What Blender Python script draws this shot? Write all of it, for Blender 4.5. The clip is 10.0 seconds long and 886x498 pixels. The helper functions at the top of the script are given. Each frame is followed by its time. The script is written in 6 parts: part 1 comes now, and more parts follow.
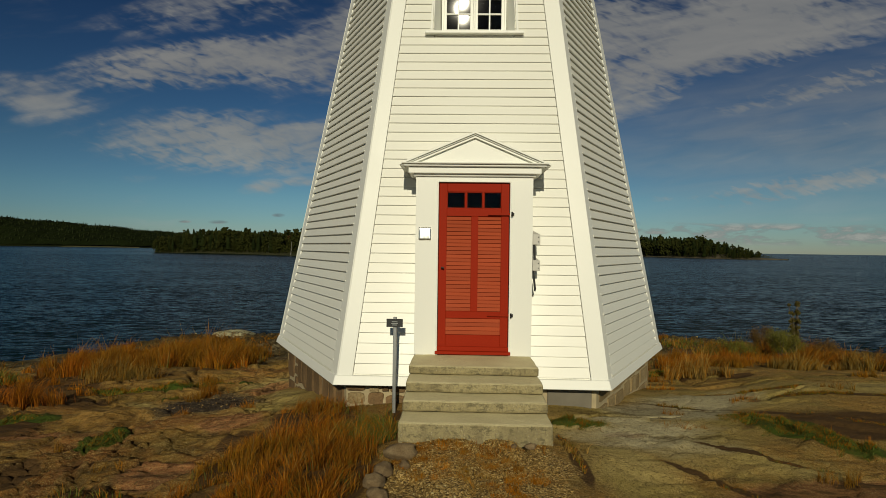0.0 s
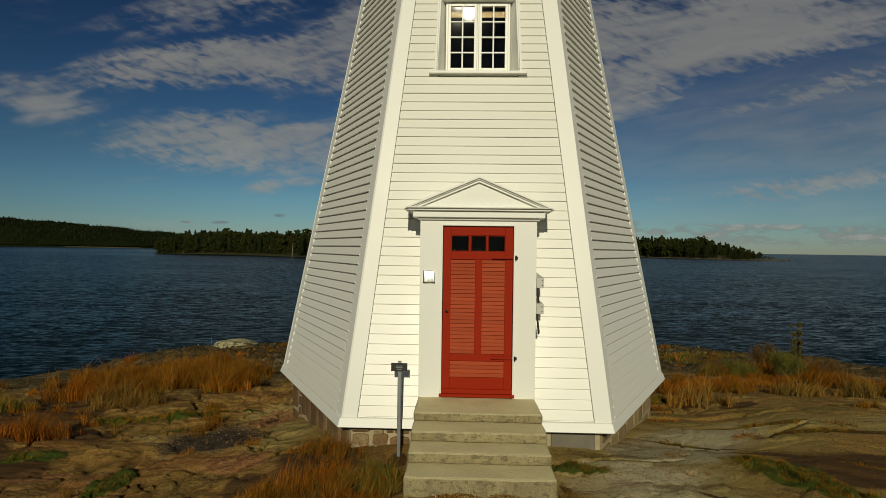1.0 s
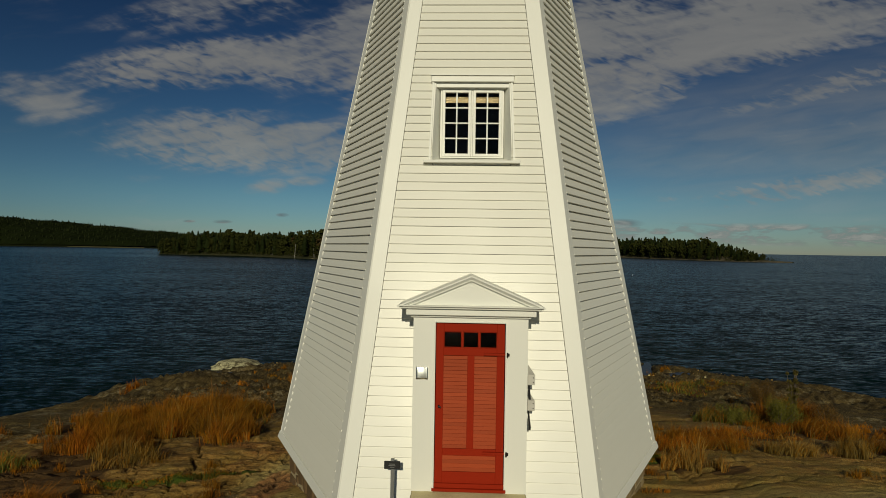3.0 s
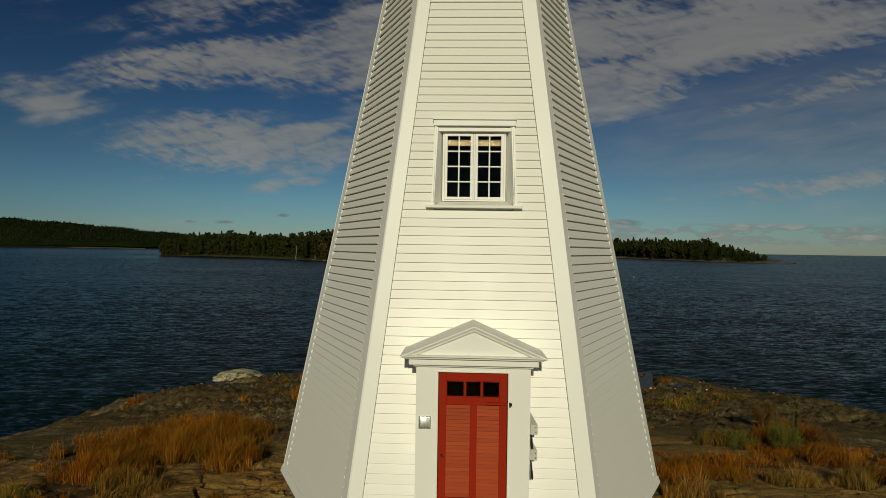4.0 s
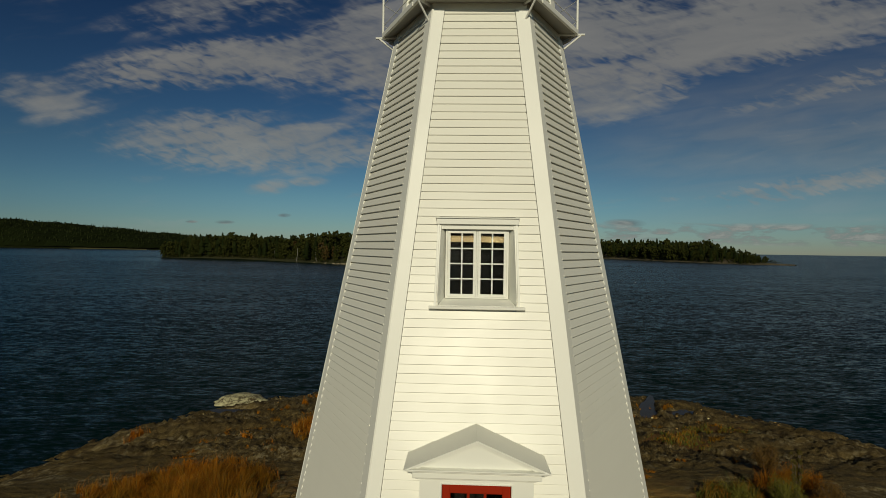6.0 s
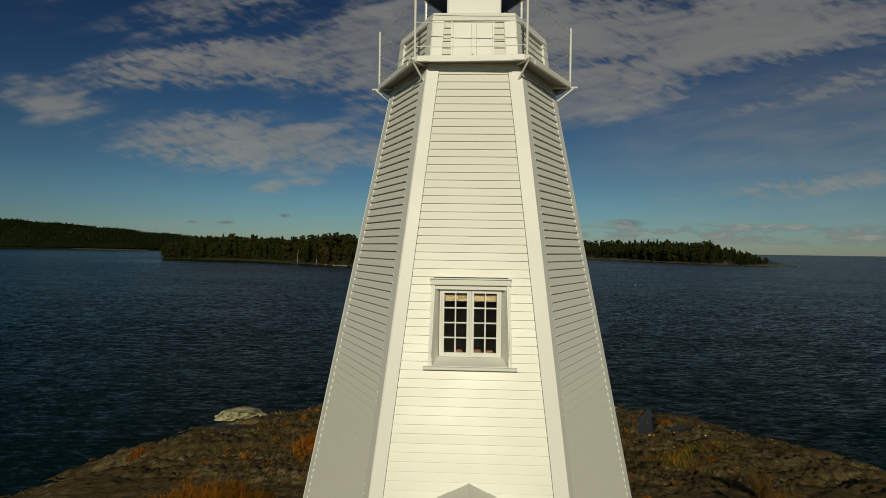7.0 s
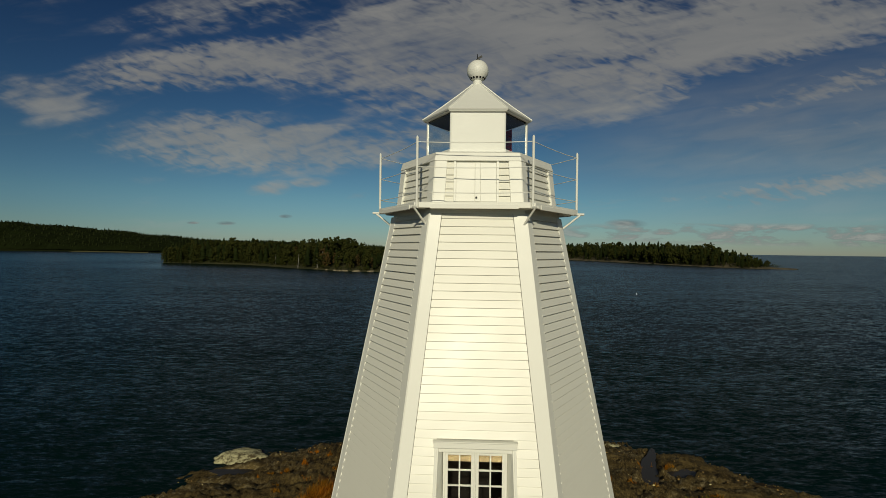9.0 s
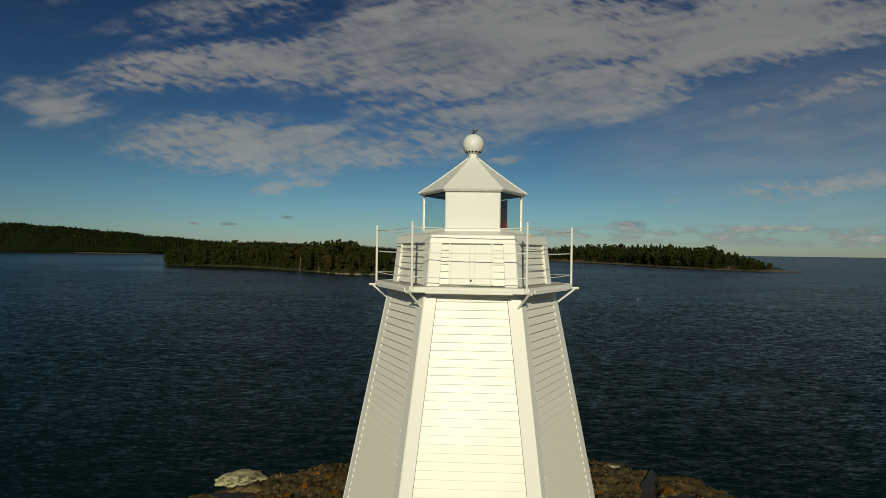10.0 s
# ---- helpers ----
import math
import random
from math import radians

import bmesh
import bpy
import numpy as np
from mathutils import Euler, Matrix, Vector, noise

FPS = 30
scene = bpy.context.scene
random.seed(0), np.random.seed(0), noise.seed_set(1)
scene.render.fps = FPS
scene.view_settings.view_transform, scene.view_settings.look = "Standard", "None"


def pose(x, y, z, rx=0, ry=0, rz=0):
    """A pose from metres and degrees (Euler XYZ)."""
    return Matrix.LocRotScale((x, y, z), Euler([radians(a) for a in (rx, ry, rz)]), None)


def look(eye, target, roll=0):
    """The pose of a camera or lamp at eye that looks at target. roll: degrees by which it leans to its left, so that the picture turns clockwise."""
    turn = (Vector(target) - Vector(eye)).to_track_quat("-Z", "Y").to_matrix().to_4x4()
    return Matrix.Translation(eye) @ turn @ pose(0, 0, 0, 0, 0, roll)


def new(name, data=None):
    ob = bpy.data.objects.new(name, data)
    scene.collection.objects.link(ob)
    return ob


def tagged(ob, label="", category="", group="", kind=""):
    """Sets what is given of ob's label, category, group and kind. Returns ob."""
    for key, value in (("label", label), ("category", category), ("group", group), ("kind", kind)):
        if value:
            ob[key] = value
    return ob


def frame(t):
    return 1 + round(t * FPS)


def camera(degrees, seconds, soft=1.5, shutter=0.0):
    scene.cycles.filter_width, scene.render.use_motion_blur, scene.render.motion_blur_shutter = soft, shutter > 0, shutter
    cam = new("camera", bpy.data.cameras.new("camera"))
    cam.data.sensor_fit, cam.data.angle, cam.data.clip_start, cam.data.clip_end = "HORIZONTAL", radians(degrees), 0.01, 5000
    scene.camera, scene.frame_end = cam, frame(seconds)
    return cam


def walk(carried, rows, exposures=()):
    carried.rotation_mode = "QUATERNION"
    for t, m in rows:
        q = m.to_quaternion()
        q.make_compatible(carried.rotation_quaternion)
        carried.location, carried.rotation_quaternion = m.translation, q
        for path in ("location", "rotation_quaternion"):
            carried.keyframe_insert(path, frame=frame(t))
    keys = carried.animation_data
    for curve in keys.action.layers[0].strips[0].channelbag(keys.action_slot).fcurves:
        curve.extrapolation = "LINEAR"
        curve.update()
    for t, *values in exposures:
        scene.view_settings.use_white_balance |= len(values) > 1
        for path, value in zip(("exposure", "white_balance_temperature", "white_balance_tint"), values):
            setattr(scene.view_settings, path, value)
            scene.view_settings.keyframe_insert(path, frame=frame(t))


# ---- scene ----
# ---- camera and its climb: seconds, x, y, z, yaw, pitch, lean ----
cam = camera(78.41, 10.0, 0.8)
EXPOSURES = [(0.0, -0.08), (1.0, -0.19), (2.5, -0.30), (7.5, -0.30), (9.0, -0.14), (10.0, 0.03)]
PATH = [
    (0.0, -0.178, -9.876, 2.038, 1.67, -0.03, -0.78),
    (0.5, -0.197, -9.896, 2.325, 1.74, -0.04, -0.77),
    (1.0, -0.223, -9.918, 2.586, 1.79, -0.01, -0.78),
    (1.5, -0.228, -9.922, 2.874, 1.83, -0.03, -0.80),
    (2.0, -0.178, -9.957, 3.166, 1.88, -0.03, -0.79),
    (2.5, -0.111, -9.991, 3.507, 1.97, -0.05, -0.86),
    (4.0, -0.141, -10.039, 4.487, 2.16, -0.03, -0.84),
    (4.5, -0.203, -10.037, 4.822, 2.15, -0.09, -0.90),
    (5.0, -0.282, -10.002, 5.178, 2.15, -0.05, -0.89),
    (5.5, -0.250, -9.989, 5.545, 2.21, -0.03, -0.85),
    (7.0, -0.098, -10.215, 6.861, 2.31, -0.01, -0.84),
    (7.5, -0.091, -10.094, 7.381, 2.35, -0.05, -0.77),
    (8.0, -0.135, -10.102, 7.976, 2.34, -0.04, -0.83),
    (8.5, -0.187, -9.908, 8.557, 2.40, 0.01, -0.80),
    (9.0, -0.180, -9.924, 9.225, 2.38, 0.05, -0.74),
    (9.5, -0.119, -9.897, 9.835, 2.53, 0.10, -0.75),
    (10.0, -0.081, -10.012, 10.539, 2.58, 0.14, -0.78),
]
walk(cam, [(t, pose(x, y, z, 0, 0, yaw) @ pose(0, 0, 0, 90 + pitch) @ pose(0, 0, 0, 0, 0, -lean)) for t, x, y, z, yaw, pitch, lean in PATH], exposures=EXPOSURES)
# ---- end of camera ----

# ---- world, sun and light ----
SUN_EL, SUN_AZ = 23.9, 0.0          # height of the sun; its turn from straight behind the camera towards -x
H = math.sqrt(3) / 2


class Nodes:
    """Small helper to wire node trees."""

    def __init__(self, tree):
        self.t = tree
        self.t.nodes.clear()

    def n(self, kind, ins=(), out=0, **props):
        node = self.t.nodes.new(kind)
        p = props.get
        if "operation" in props:
            node.operation = p("operation")
        if "use_clamp" in props:
            node.use_clamp = p("use_clamp")
        if "data_type" in props:
            node.data_type, node.blend_type = p("data_type"), p("blend_type")
        if "attribute_name" in props:
            node.attribute_name = p("attribute_name")
        for key, v in (ins.items() if isinstance(ins, dict) else enumerate(ins)):
            if v is None:
                continue
            if isinstance(v, bpy.types.NodeSocket):
                self.t.links.new(v, node.inputs[key])
            else:
                node.inputs[key].default_value = v
        return node.outputs[out] if len(node.outputs) else None

    def math(self, op, a, b=0.0, c=0.0, clamp=False):
        return self.n("ShaderNodeMath", (a, b, c), operation=op, use_clamp=clamp)

    def ramp(self, fac, *stops, mode="LINEAR"):
        node = self.t.nodes.new("ShaderNodeValToRGB")
        node.color_ramp.interpolation = mode
        els = node.color_ramp.elements
        while len(els) < len(stops):
            els.new(0.5)
        for e, (p, c) in zip(els, stops):
            e.position = p
            e.color = (*c, 1) if isinstance(c, (tuple, list)) else (c, c, c, 1)
        self.t.links.new(fac, node.inputs[0])
        return node.outputs[0]

    def noise(self, vec, scale, detail=4.0, rough=0.55, dist=0.0, out=0):
        return self.n("ShaderNodeTexNoise", {"Vector": vec, "Scale": scale, "Detail": detail, "Roughness": rough, "Distortion": dist}, out)

    def mix(self, fac, a, b, mode="MIX"):
        a = (*a, 1) if isinstance(a, tuple) else a
        b = (*b, 1) if isinstance(b, tuple) else b
        return self.n("ShaderNodeMix", {0: fac, 6: a, 7: b}, 2, data_type="RGBA", blend_type=mode)

    def scaled(self, vec, s, loc=(0, 0, 0), rot=(0, 0, 0)):
        return self.n("ShaderNodeMapping", {"Vector": vec, "Scale": s, "Location": loc, "Rotation": rot})

    def bump(self, height, strength=0.5, dist=0.01, normal=None):
        return self.n("ShaderNodeBump", {"Height": height, "Strength": strength, "Distance": dist, "Normal": normal})


def make_world():
    world = bpy.data.worlds.new("sky")
    scene.world = world
    world.use_nodes = True
    k = Nodes(world.node_tree)
    tex_sky = world.node_tree.nodes.new("ShaderNodeTexSky")
    tex_sky.sky_type, tex_sky.sun_disc = "NISHITA", False
    tex_sky.sun_elevation, tex_sky.sun_rotation = radians(SUN_EL), radians(180 + SUN_AZ)
    tex_sky.air_density, tex_sky.dust_density, tex_sky.ozone_density = 1.0, 0.0, 2.0
    sky = tex_sky.outputs[0]
    d = k.n("ShaderNodeTexCoord", out=0)
    sep = k.t.nodes.new("ShaderNodeSeparateXYZ")
    k.t.links.new(d, sep.inputs[0])
    x, y, z = sep.outputs
    front = k.math("GREATER_THAN", y, 0.05)
    ys = k.math("MAXIMUM", y, 0.05)
    gx, gy = k.math("DIVIDE", x, ys), k.math("DIVIDE", z, ys)
    # cloud texture: broad ragged banks, wisps along the wind, and fine ripples
    flat = k.n("ShaderNodeCombineXYZ", (gx, gy, 0.0))
    zs = k.math("ADD", k.math("MAXIMUM", z, 0.0), 0.10)
    sheet = k.n("ShaderNodeCombineXYZ", (k.math("DIVIDE", x, zs), k.math("DIVIDE", y, zs), 4.0))
    over = k.noise(sheet, 1.1, 6, 0.6, 0.4)
    turned = lambda deg: k.scaled(flat, (1, 1, 1), rot=(0, 0, radians(deg)))
    big = k.noise(k.scaled(turned(-7), (4.2, 15.0, 1)), 1.0, 5, 0.50, 0.35)
    wisp = k.noise(k.scaled(turned(-9), (8.0, 40.0, 1), (3, 1, 0)), 1.0, 4, 0.50, 0.5)
    ripple = k.noise(k.scaled(turned(17), (30.0, 88.0, 1)), 1.0, 2, 0.5, 0.5)
    where = k.noise(k.scaled(flat, (3.0, 7.0, 1), (5, 2, 0)), 1.0, 3, 0.5)
    puffs = k.noise(k.scaled(flat, (12.0, 48.0, 1)), 1.0, 6, 0.62, 0.3)

    def band(cx, cy, sx, sy, tilt, power=1.0):
        c, s = math.cos(radians(tilt)), math.sin(radians(tilt))
        u = k.math("SUBTRACT", gx, cx)
        v = k.math("SUBTRACT", gy, cy)
        a = k.math("ADD", k.math("MULTIPLY", u, c / sx), k.math("MULTIPLY", v, s / sx))
        b = k.math("ADD", k.math("MULTIPLY", u, -s / sy), k.math("MULTIPLY", v, c / sy))
        r = k.math("ADD", k.math("MULTIPLY", a, a), k.math("MULTIPLY", b, b))
        return k.math("MULTIPLY", k.math("SUBTRACT", 1.0, r, clamp=True), power)

    # high cloud banks: place on the sky (x / y and z / y), half sizes, tilt, weight
    banks = [(-0.424, 0.347, 0.406, 0.06, 5.8, 1.1), (0.076, 0.39, 0.559, 0.148, 6.8, 1.35), (0.19, 0.293, 0.394, 0.098, 13.8, 1.15), (0.523, 0.412, 0.418, 0.105, 14.8, 1.42), (-0.403, 0.196, 0.381, 0.073, -1.2, 1.05),
             (-0.112, 0.195, 0.254, 0.061, 6.8, 0.85), (-0.798, 0.269, 0.146, 0.057, -7.2, 1), (-0.445, 0.44, 0.305, 0.057, 3.8, 0.6), (0.627, 0.299, 0.254, 0.038, 11.8, 0.95), (0.7, 0.326, 0.152, 0.033, 12.8, 0.6),
             (0.648, 0.237, 0.279, 0.057, 8.8, 0.5), (0.617, 0.122, 0.254, 0.033, 9.8, 0.95), (0.336, 0.096, 0.216, 0.01, 2.8, 0.55), (0.71, 0.151, 0.139, 0.027, 8.8, 0.6), (-0.367, 0.11, 0.063, 0.018, 4.8, 0.8),
             (-0.294, 0.121, 0.051, 0.013, 2.8, 0.85), (-0.2, 0.097, 0.035, 0.012, 0.8, 0.6), (-0.611, 0.123, 0.057, 0.012, 0.8, 0.4), (0.065, 0.166, 0.059, 0.012, 8.8, 0.8), (-0.028, 0.586, 1.651, 0.148, 0.8, 1)]
    total = None
    for b in banks:
        v = band(*b)
        total = v if total is None else k.math("MAXIMUM", total, v)
    fine = k.math("MULTIPLY", k.math("MULTIPLY", k.math("SUBTRACT", ripple, 0.5), k.ramp(where, (0.35, 0.4), (0.60, 2.2))), k.math("MULTIPLY", total, 1.6, clamp=True))
    body = k.math("ADD", k.math("MULTIPLY", k.math("SUBTRACT", big, 0.5), 1.9), k.math("MULTIPLY", k.math("SUBTRACT", wisp, 0.5), 1.3))
    dens = k.math("SUBTRACT", k.math("ADD", k.math("MULTIPLY", total, 1.05), k.math("ADD", body, fine)), 0.22)
    dens = k.math("MULTIPLY", k.ramp(k.math("ADD", k.math("MULTIPLY", dens, 0.80), 0.12), (0.0, 0.0), (0.16, 0.03), (0.32, 0.14), (0.50, 0.38), (0.70, 0.68), (1.0, 0.88)), front)
    dens = k.math("ADD", dens, k.math("MULTIPLY", k.math("SUBTRACT", 1.0, front), k.ramp(over, (0.50, 0.0), (0.78, 0.42))))
    low = k.math("MULTIPLY", k.math("MULTIPLY", band(0.62, 0.034, 0.62, 0.022, 0, 1.6), front, clamp=True),
                 k.math("MULTIPLY", k.math("SUBTRACT", puffs, 0.46), 9.0, clamp=True), clamp=True)
    # small grey cloudlets low over the bay
    for cx, cy, sx, sy in ((-0.336, 0.058, 0.014, 0.004), (-0.449, 0.044, 0.021, 0.004), (-0.512, 0.044, 0.014, 0.003), (0.290, 0.051, 0.042, 0.009)):
        low = k.math("MAXIMUM", low, k.math("MULTIPLY", k.math("MULTIPLY", band(cx, cy, sx, sy, 0, 1.3), front), k.ramp(puffs, (0.34, 0.35), (0.5, 0.8))))
    grey = k.ramp(k.math("ADD", k.math("MULTIPLY", big, 0.6), k.math("MULTIPLY", wisp, 0.4)), (0.35, (0.160, 0.168, 0.172)), (0.65, (0.225, 0.224, 0.212)))
    grey = k.n("ShaderNodeVectorMath", {0: grey, 1: k.ramp(gy, (0.06, (1.45, 1.58, 1.60)), (0.20, (1.18, 1.22, 1.22)), (0.32, (1.08, 1.07, 1.06)))}, operation="MULTIPLY")
    skyc = k.n("ShaderNodeHueSaturation", {"Hue": 0.5, "Saturation": 1.15, "Value": SKY, "Fac": 1.0, "Color": sky})
    skyb = k.n("ShaderNodeVectorMath", {0: k.n("ShaderNodeGamma", (skyc, 1.35)), 1: k.ramp(z, (0.0, (0.54, 0.76, 1.34)), (0.04, (0.63, 0.88, 1.20)), (0.09, (0.70, 0.94, 1.08)), (0.16, (0.74, 0.90, 0.93)), (0.34, (0.62, 0.72, 0.80)), (0.60, (0.42, 0.46, 0.50)), (1.0, (0.34, 0.35, 0.36)))}, operation="MULTIPLY")
    # the clear blue deepens away from the open sea
    skyb = k.n("ShaderNodeVectorMath", {0: skyb, 1: k.ramp(k.math("ADD", gx, 1.0), (0.15, (0.87, 0.88, 0.90)), (0.60, (1.0, 1.0, 1.0)))}, operation="MULTIPLY")
    # a thin bright veil towards the open sea
    veil = k.math("MULTIPLY", k.math("MAXIMUM", band(0.68, 0.235, 0.55, 0.16, 8, 0.55), band(0.75, 0.11, 0.5, 0.07, 6, 0.35)), front)
    dens = k.math("MAXIMUM", dens, k.math("MULTIPLY", veil, k.ramp(wisp, (0.30, 0.45), (0.65, 0.85))))
    col = k.mix(dens, skyb, grey)
    col = k.mix(k.math("MULTIPLY", low, 0.85), col, k.ramp(puffs, (0.45, (0.125, 0.150, 0.16)), (0.64, (0.33, 0.34, 0.31))))
    bg = k.n("ShaderNodeBackground", {"Color": col, "Strength": 1.0})
    k.n("ShaderNodeOutputWorld", (bg,))


SKY = 0.050
make_world()
sun = new("sun", bpy.data.lights.new("sun", "SUN"))
sun.data.energy, sun.data.angle, sun.data.color = 3.15, radians(0.55), (1.0, 0.925, 0.69)
_az, _el = radians(SUN_AZ), radians(SUN_EL)
_to = Vector((-math.sin(_az) * math.cos(_el), -math.cos(_az) * math.cos(_el), math.sin(_el)))
sun.matrix_world = look(_to * 60, (0, 0, 0))


# ---- materials ----
def material(name, rough=0.5, metal=0.0):
    m = bpy.data.materials.new(name)
    m.use_nodes = True
    k = Nodes(m.node_tree)
    bsdf = m.node_tree.nodes.new("ShaderNodeBsdfPrincipled")
    bsdf.inputs["Roughness"].default_value = rough
    bsdf.inputs["Metallic"].default_value = metal
    out = m.node_tree.nodes.new("ShaderNodeOutputMaterial")
    m.node_tree.links.new(bsdf.outputs[0], out.inputs[0])
    return m, k, bsdf


def wire(k, bsdf, **ins):
    for key, v in ins.items():
        key = {"color": "Base Color", "rough": "Roughness", "normal": "Normal", "spec": "Specular IOR Level"}[key]
        if isinstance(v, bpy.types.NodeSocket):
            k.t.links.new(v, bsdf.inputs[key])
        else:
            bsdf.inputs[key].default_value = v


def paint_material(name, color, rough=0.42, dirt=0.06, grain=(1, 14, 14), gloss=0.5, uneven=0.035):
    """Gloss oil paint on planed wood: faint grain, brush marks, a little grime."""
    m, k, b = material(name)
    pos = k.n("ShaderNodeNewGeometry", out=0)
    rnd = k.n("ShaderNodeObjectInfo", out=5)
    fine = k.noise(k.scaled(pos, grain), 6.0, 5, 0.6)
    blot = k.noise(pos, 1.3, 4, 0.6)
    tone = k.math("ADD", k.math("MULTIPLY", rnd, uneven), k.math("ADD", k.math("MULTIPLY", fine, dirt * 0.5), k.math("MULTIPLY", blot, dirt)))
    dark = tuple(c * 0.62 for c in color)
    wire(k, b, color=k.mix(tone, color, dark), rough=k.math("ADD", rough - 0.06, k.math("MULTIPLY", blot, 0.14)),
         normal=k.bump(fine, 0.12, 0.004), spec=gloss)
    return m


WHITE = paint_material("white_paint", (0.80, 0.79, 0.70), 0.38, dirt=0.10, gloss=0.48)
TRIM = paint_material("white_trim_paint", (0.805, 0.805, 0.735), 0.45, grain=(14, 14, 1))
RED = paint_material("red_paint", (0.31, 0.021, 0.005), 0.6, dirt=0.25, gloss=0.08)
# slat red paler and uneven: glare on the warped slats put into the colour
RED_SLAT = paint_material("pale_slat_red_paint", (0.42, 0.066, 0.016), 0.55, dirt=0.45, gloss=0.09, uneven=0.42)
METAL_WHITE = paint_material("white_enamel", (0.76, 0.765, 0.71), 0.48, dirt=0.12, grain=(3, 3, 3))
GREY_DECK = paint_material("grey_deck_paint", (0.42, 0.41, 0.37), 0.6, dirt=0.3)


def plain_material(name, color, rough=0.5, metal=0.0, vary=0.25, scale=12.0, bump=0.2, gloss=0.5):
    m, k, b = material(name, rough, metal)
    pos = k.n("ShaderNodeNewGeometry", out=0)
    a = k.noise(pos, scale, 5, 0.6)
    c = k.noise(pos, scale * 0.2, 3, 0.6)
    f = k.math("ADD", k.math("MULTIPLY", a, 0.6), k.math("MULTIPLY", c, 0.5))
    wire(k, b, color=k.mix(f, tuple(x * (1 + vary) for x in color), tuple(x * (1 - vary) for x in color)), normal=k.bump(a, bump, 0.004), spec=gloss)
    return m


IRON = plain_material("dark_iron", (0.02, 0.02, 0.02), 0.55, 0.6)
STEEL = plain_material("polished_steel", (0.80, 0.80, 0.74), 0.36, 1.0, 0.1, 30, 0.05)
GALV = plain_material("galvanised_steel", (0.36, 0.37, 0.36), 0.45, 0.8, 0.2, 20)
SIGN_BLACK = plain_material("black_sign_paint", (0.018, 0.018, 0.017), 0.5)
BARE_WOOD = plain_material("weathered_grey_wood", (0.55, 0.53, 0.47), 0.7, 0, 0.2, 20)
CREAM = plain_material("cream_blind_cloth", (0.36, 0.27, 0.15), 0.9)
# wall core coloured dark to stand for the shade in laps and corner joints
SHADE_SHEATHING = plain_material("shade_dark_sheathing", (0.10, 0.082, 0.055), 0.9)
# near-black, so that rooms and lantern look unlit inside
DARK_ROOM = plain_material("dark_inside_boards", (0.02, 0.014, 0.010), 0.8)
MORTAR = plain_material("pale_lime_mortar", (0.38, 0.31, 0.18), 0.9, 0, 0.4, 9, 0.6)


def glass_material(name, tint, rough=0.01):
    m, k, b = material(name, rough)
    wire(k, b, color=(*tint, 1))
    b.inputs["Transmission Weight"].default_value = 1.0
    b.inputs["IOR"].default_value = 1.18
    return m


GLASS = glass_material("window_glass", (0.92, 0.95, 0.93), 0.03)
RED_GLASS = plain_material("red_painted_glass", (0.20, 0.011, 0.011), 0.15, 0, 0.1)


def rock_material(name, base, other, scale=1.0):
    m, k, b = material(name, 0.85)
    pos = k.n("ShaderNodeNewGeometry", out=0)
    rnd = k.n("ShaderNodeObjectInfo", out=5)
    big = k.noise(pos, 1.7 * scale, 5, 0.65)
    fine = k.noise(pos, 26 * scale, 5, 0.7)
    col = k.mix(k.ramp(big, (0.35, 0.0), (0.65, 1.0)), base, other)
    col = k.mix(k.math("MULTIPLY", rnd, 0.5), col, tuple(c * 0.55 for c in base))
    col = k.mix(k.ramp(fine, (0.35, 0.55), (0.6, 0.0)), col, tuple(c * 0.35 for c in base))
    wire(k, b, color=col, normal=k.bump(fine, 0.7, 0.02), rough=0.85, spec=0.25)
    return m


FIELD_STONE = rock_material("split_field_stone", (0.150, 0.095, 0.045), (0.27, 0.165, 0.075), 1.5)
CEMENT = plain_material("grey_cement_coat", (0.17, 0.150, 0.11), 0.85, 0, 0.45, 5, 0.3)
TAN_STONE = rock_material("tan_granite_blocks", (0.27, 0.190, 0.085), (0.44, 0.34, 0.18), 1.6)
COBBLE = rock_material("grey_cobble", (0.20, 0.130, 0.062), (0.34, 0.25, 0.135), 3.0)


def gravel_material():
    m, k, b = material("path_gravel", 0.85)
    isl = k.n("ShaderNodeNewGeometry", out=8)
    pos = k.n("ShaderNodeNewGeometry", out=0)
    fine = k.noise(pos, 60, 3, 0.7)
    col = k.ramp(isl, (0.0, (0.10, 0.058, 0.018)), (0.45, (0.31, 0.19, 0.055)), (0.92, (0.48, 0.32, 0.10)), (1.0, (0.70, 0.62, 0.31)))
    wire(k, b, color=k.mix(k.ramp(fine, (0.40, 0.5), (0.55, 0.0)), col, (0.06, 0.04, 0.018)), spec=0.3)
    return m


PEBBLE = gravel_material()


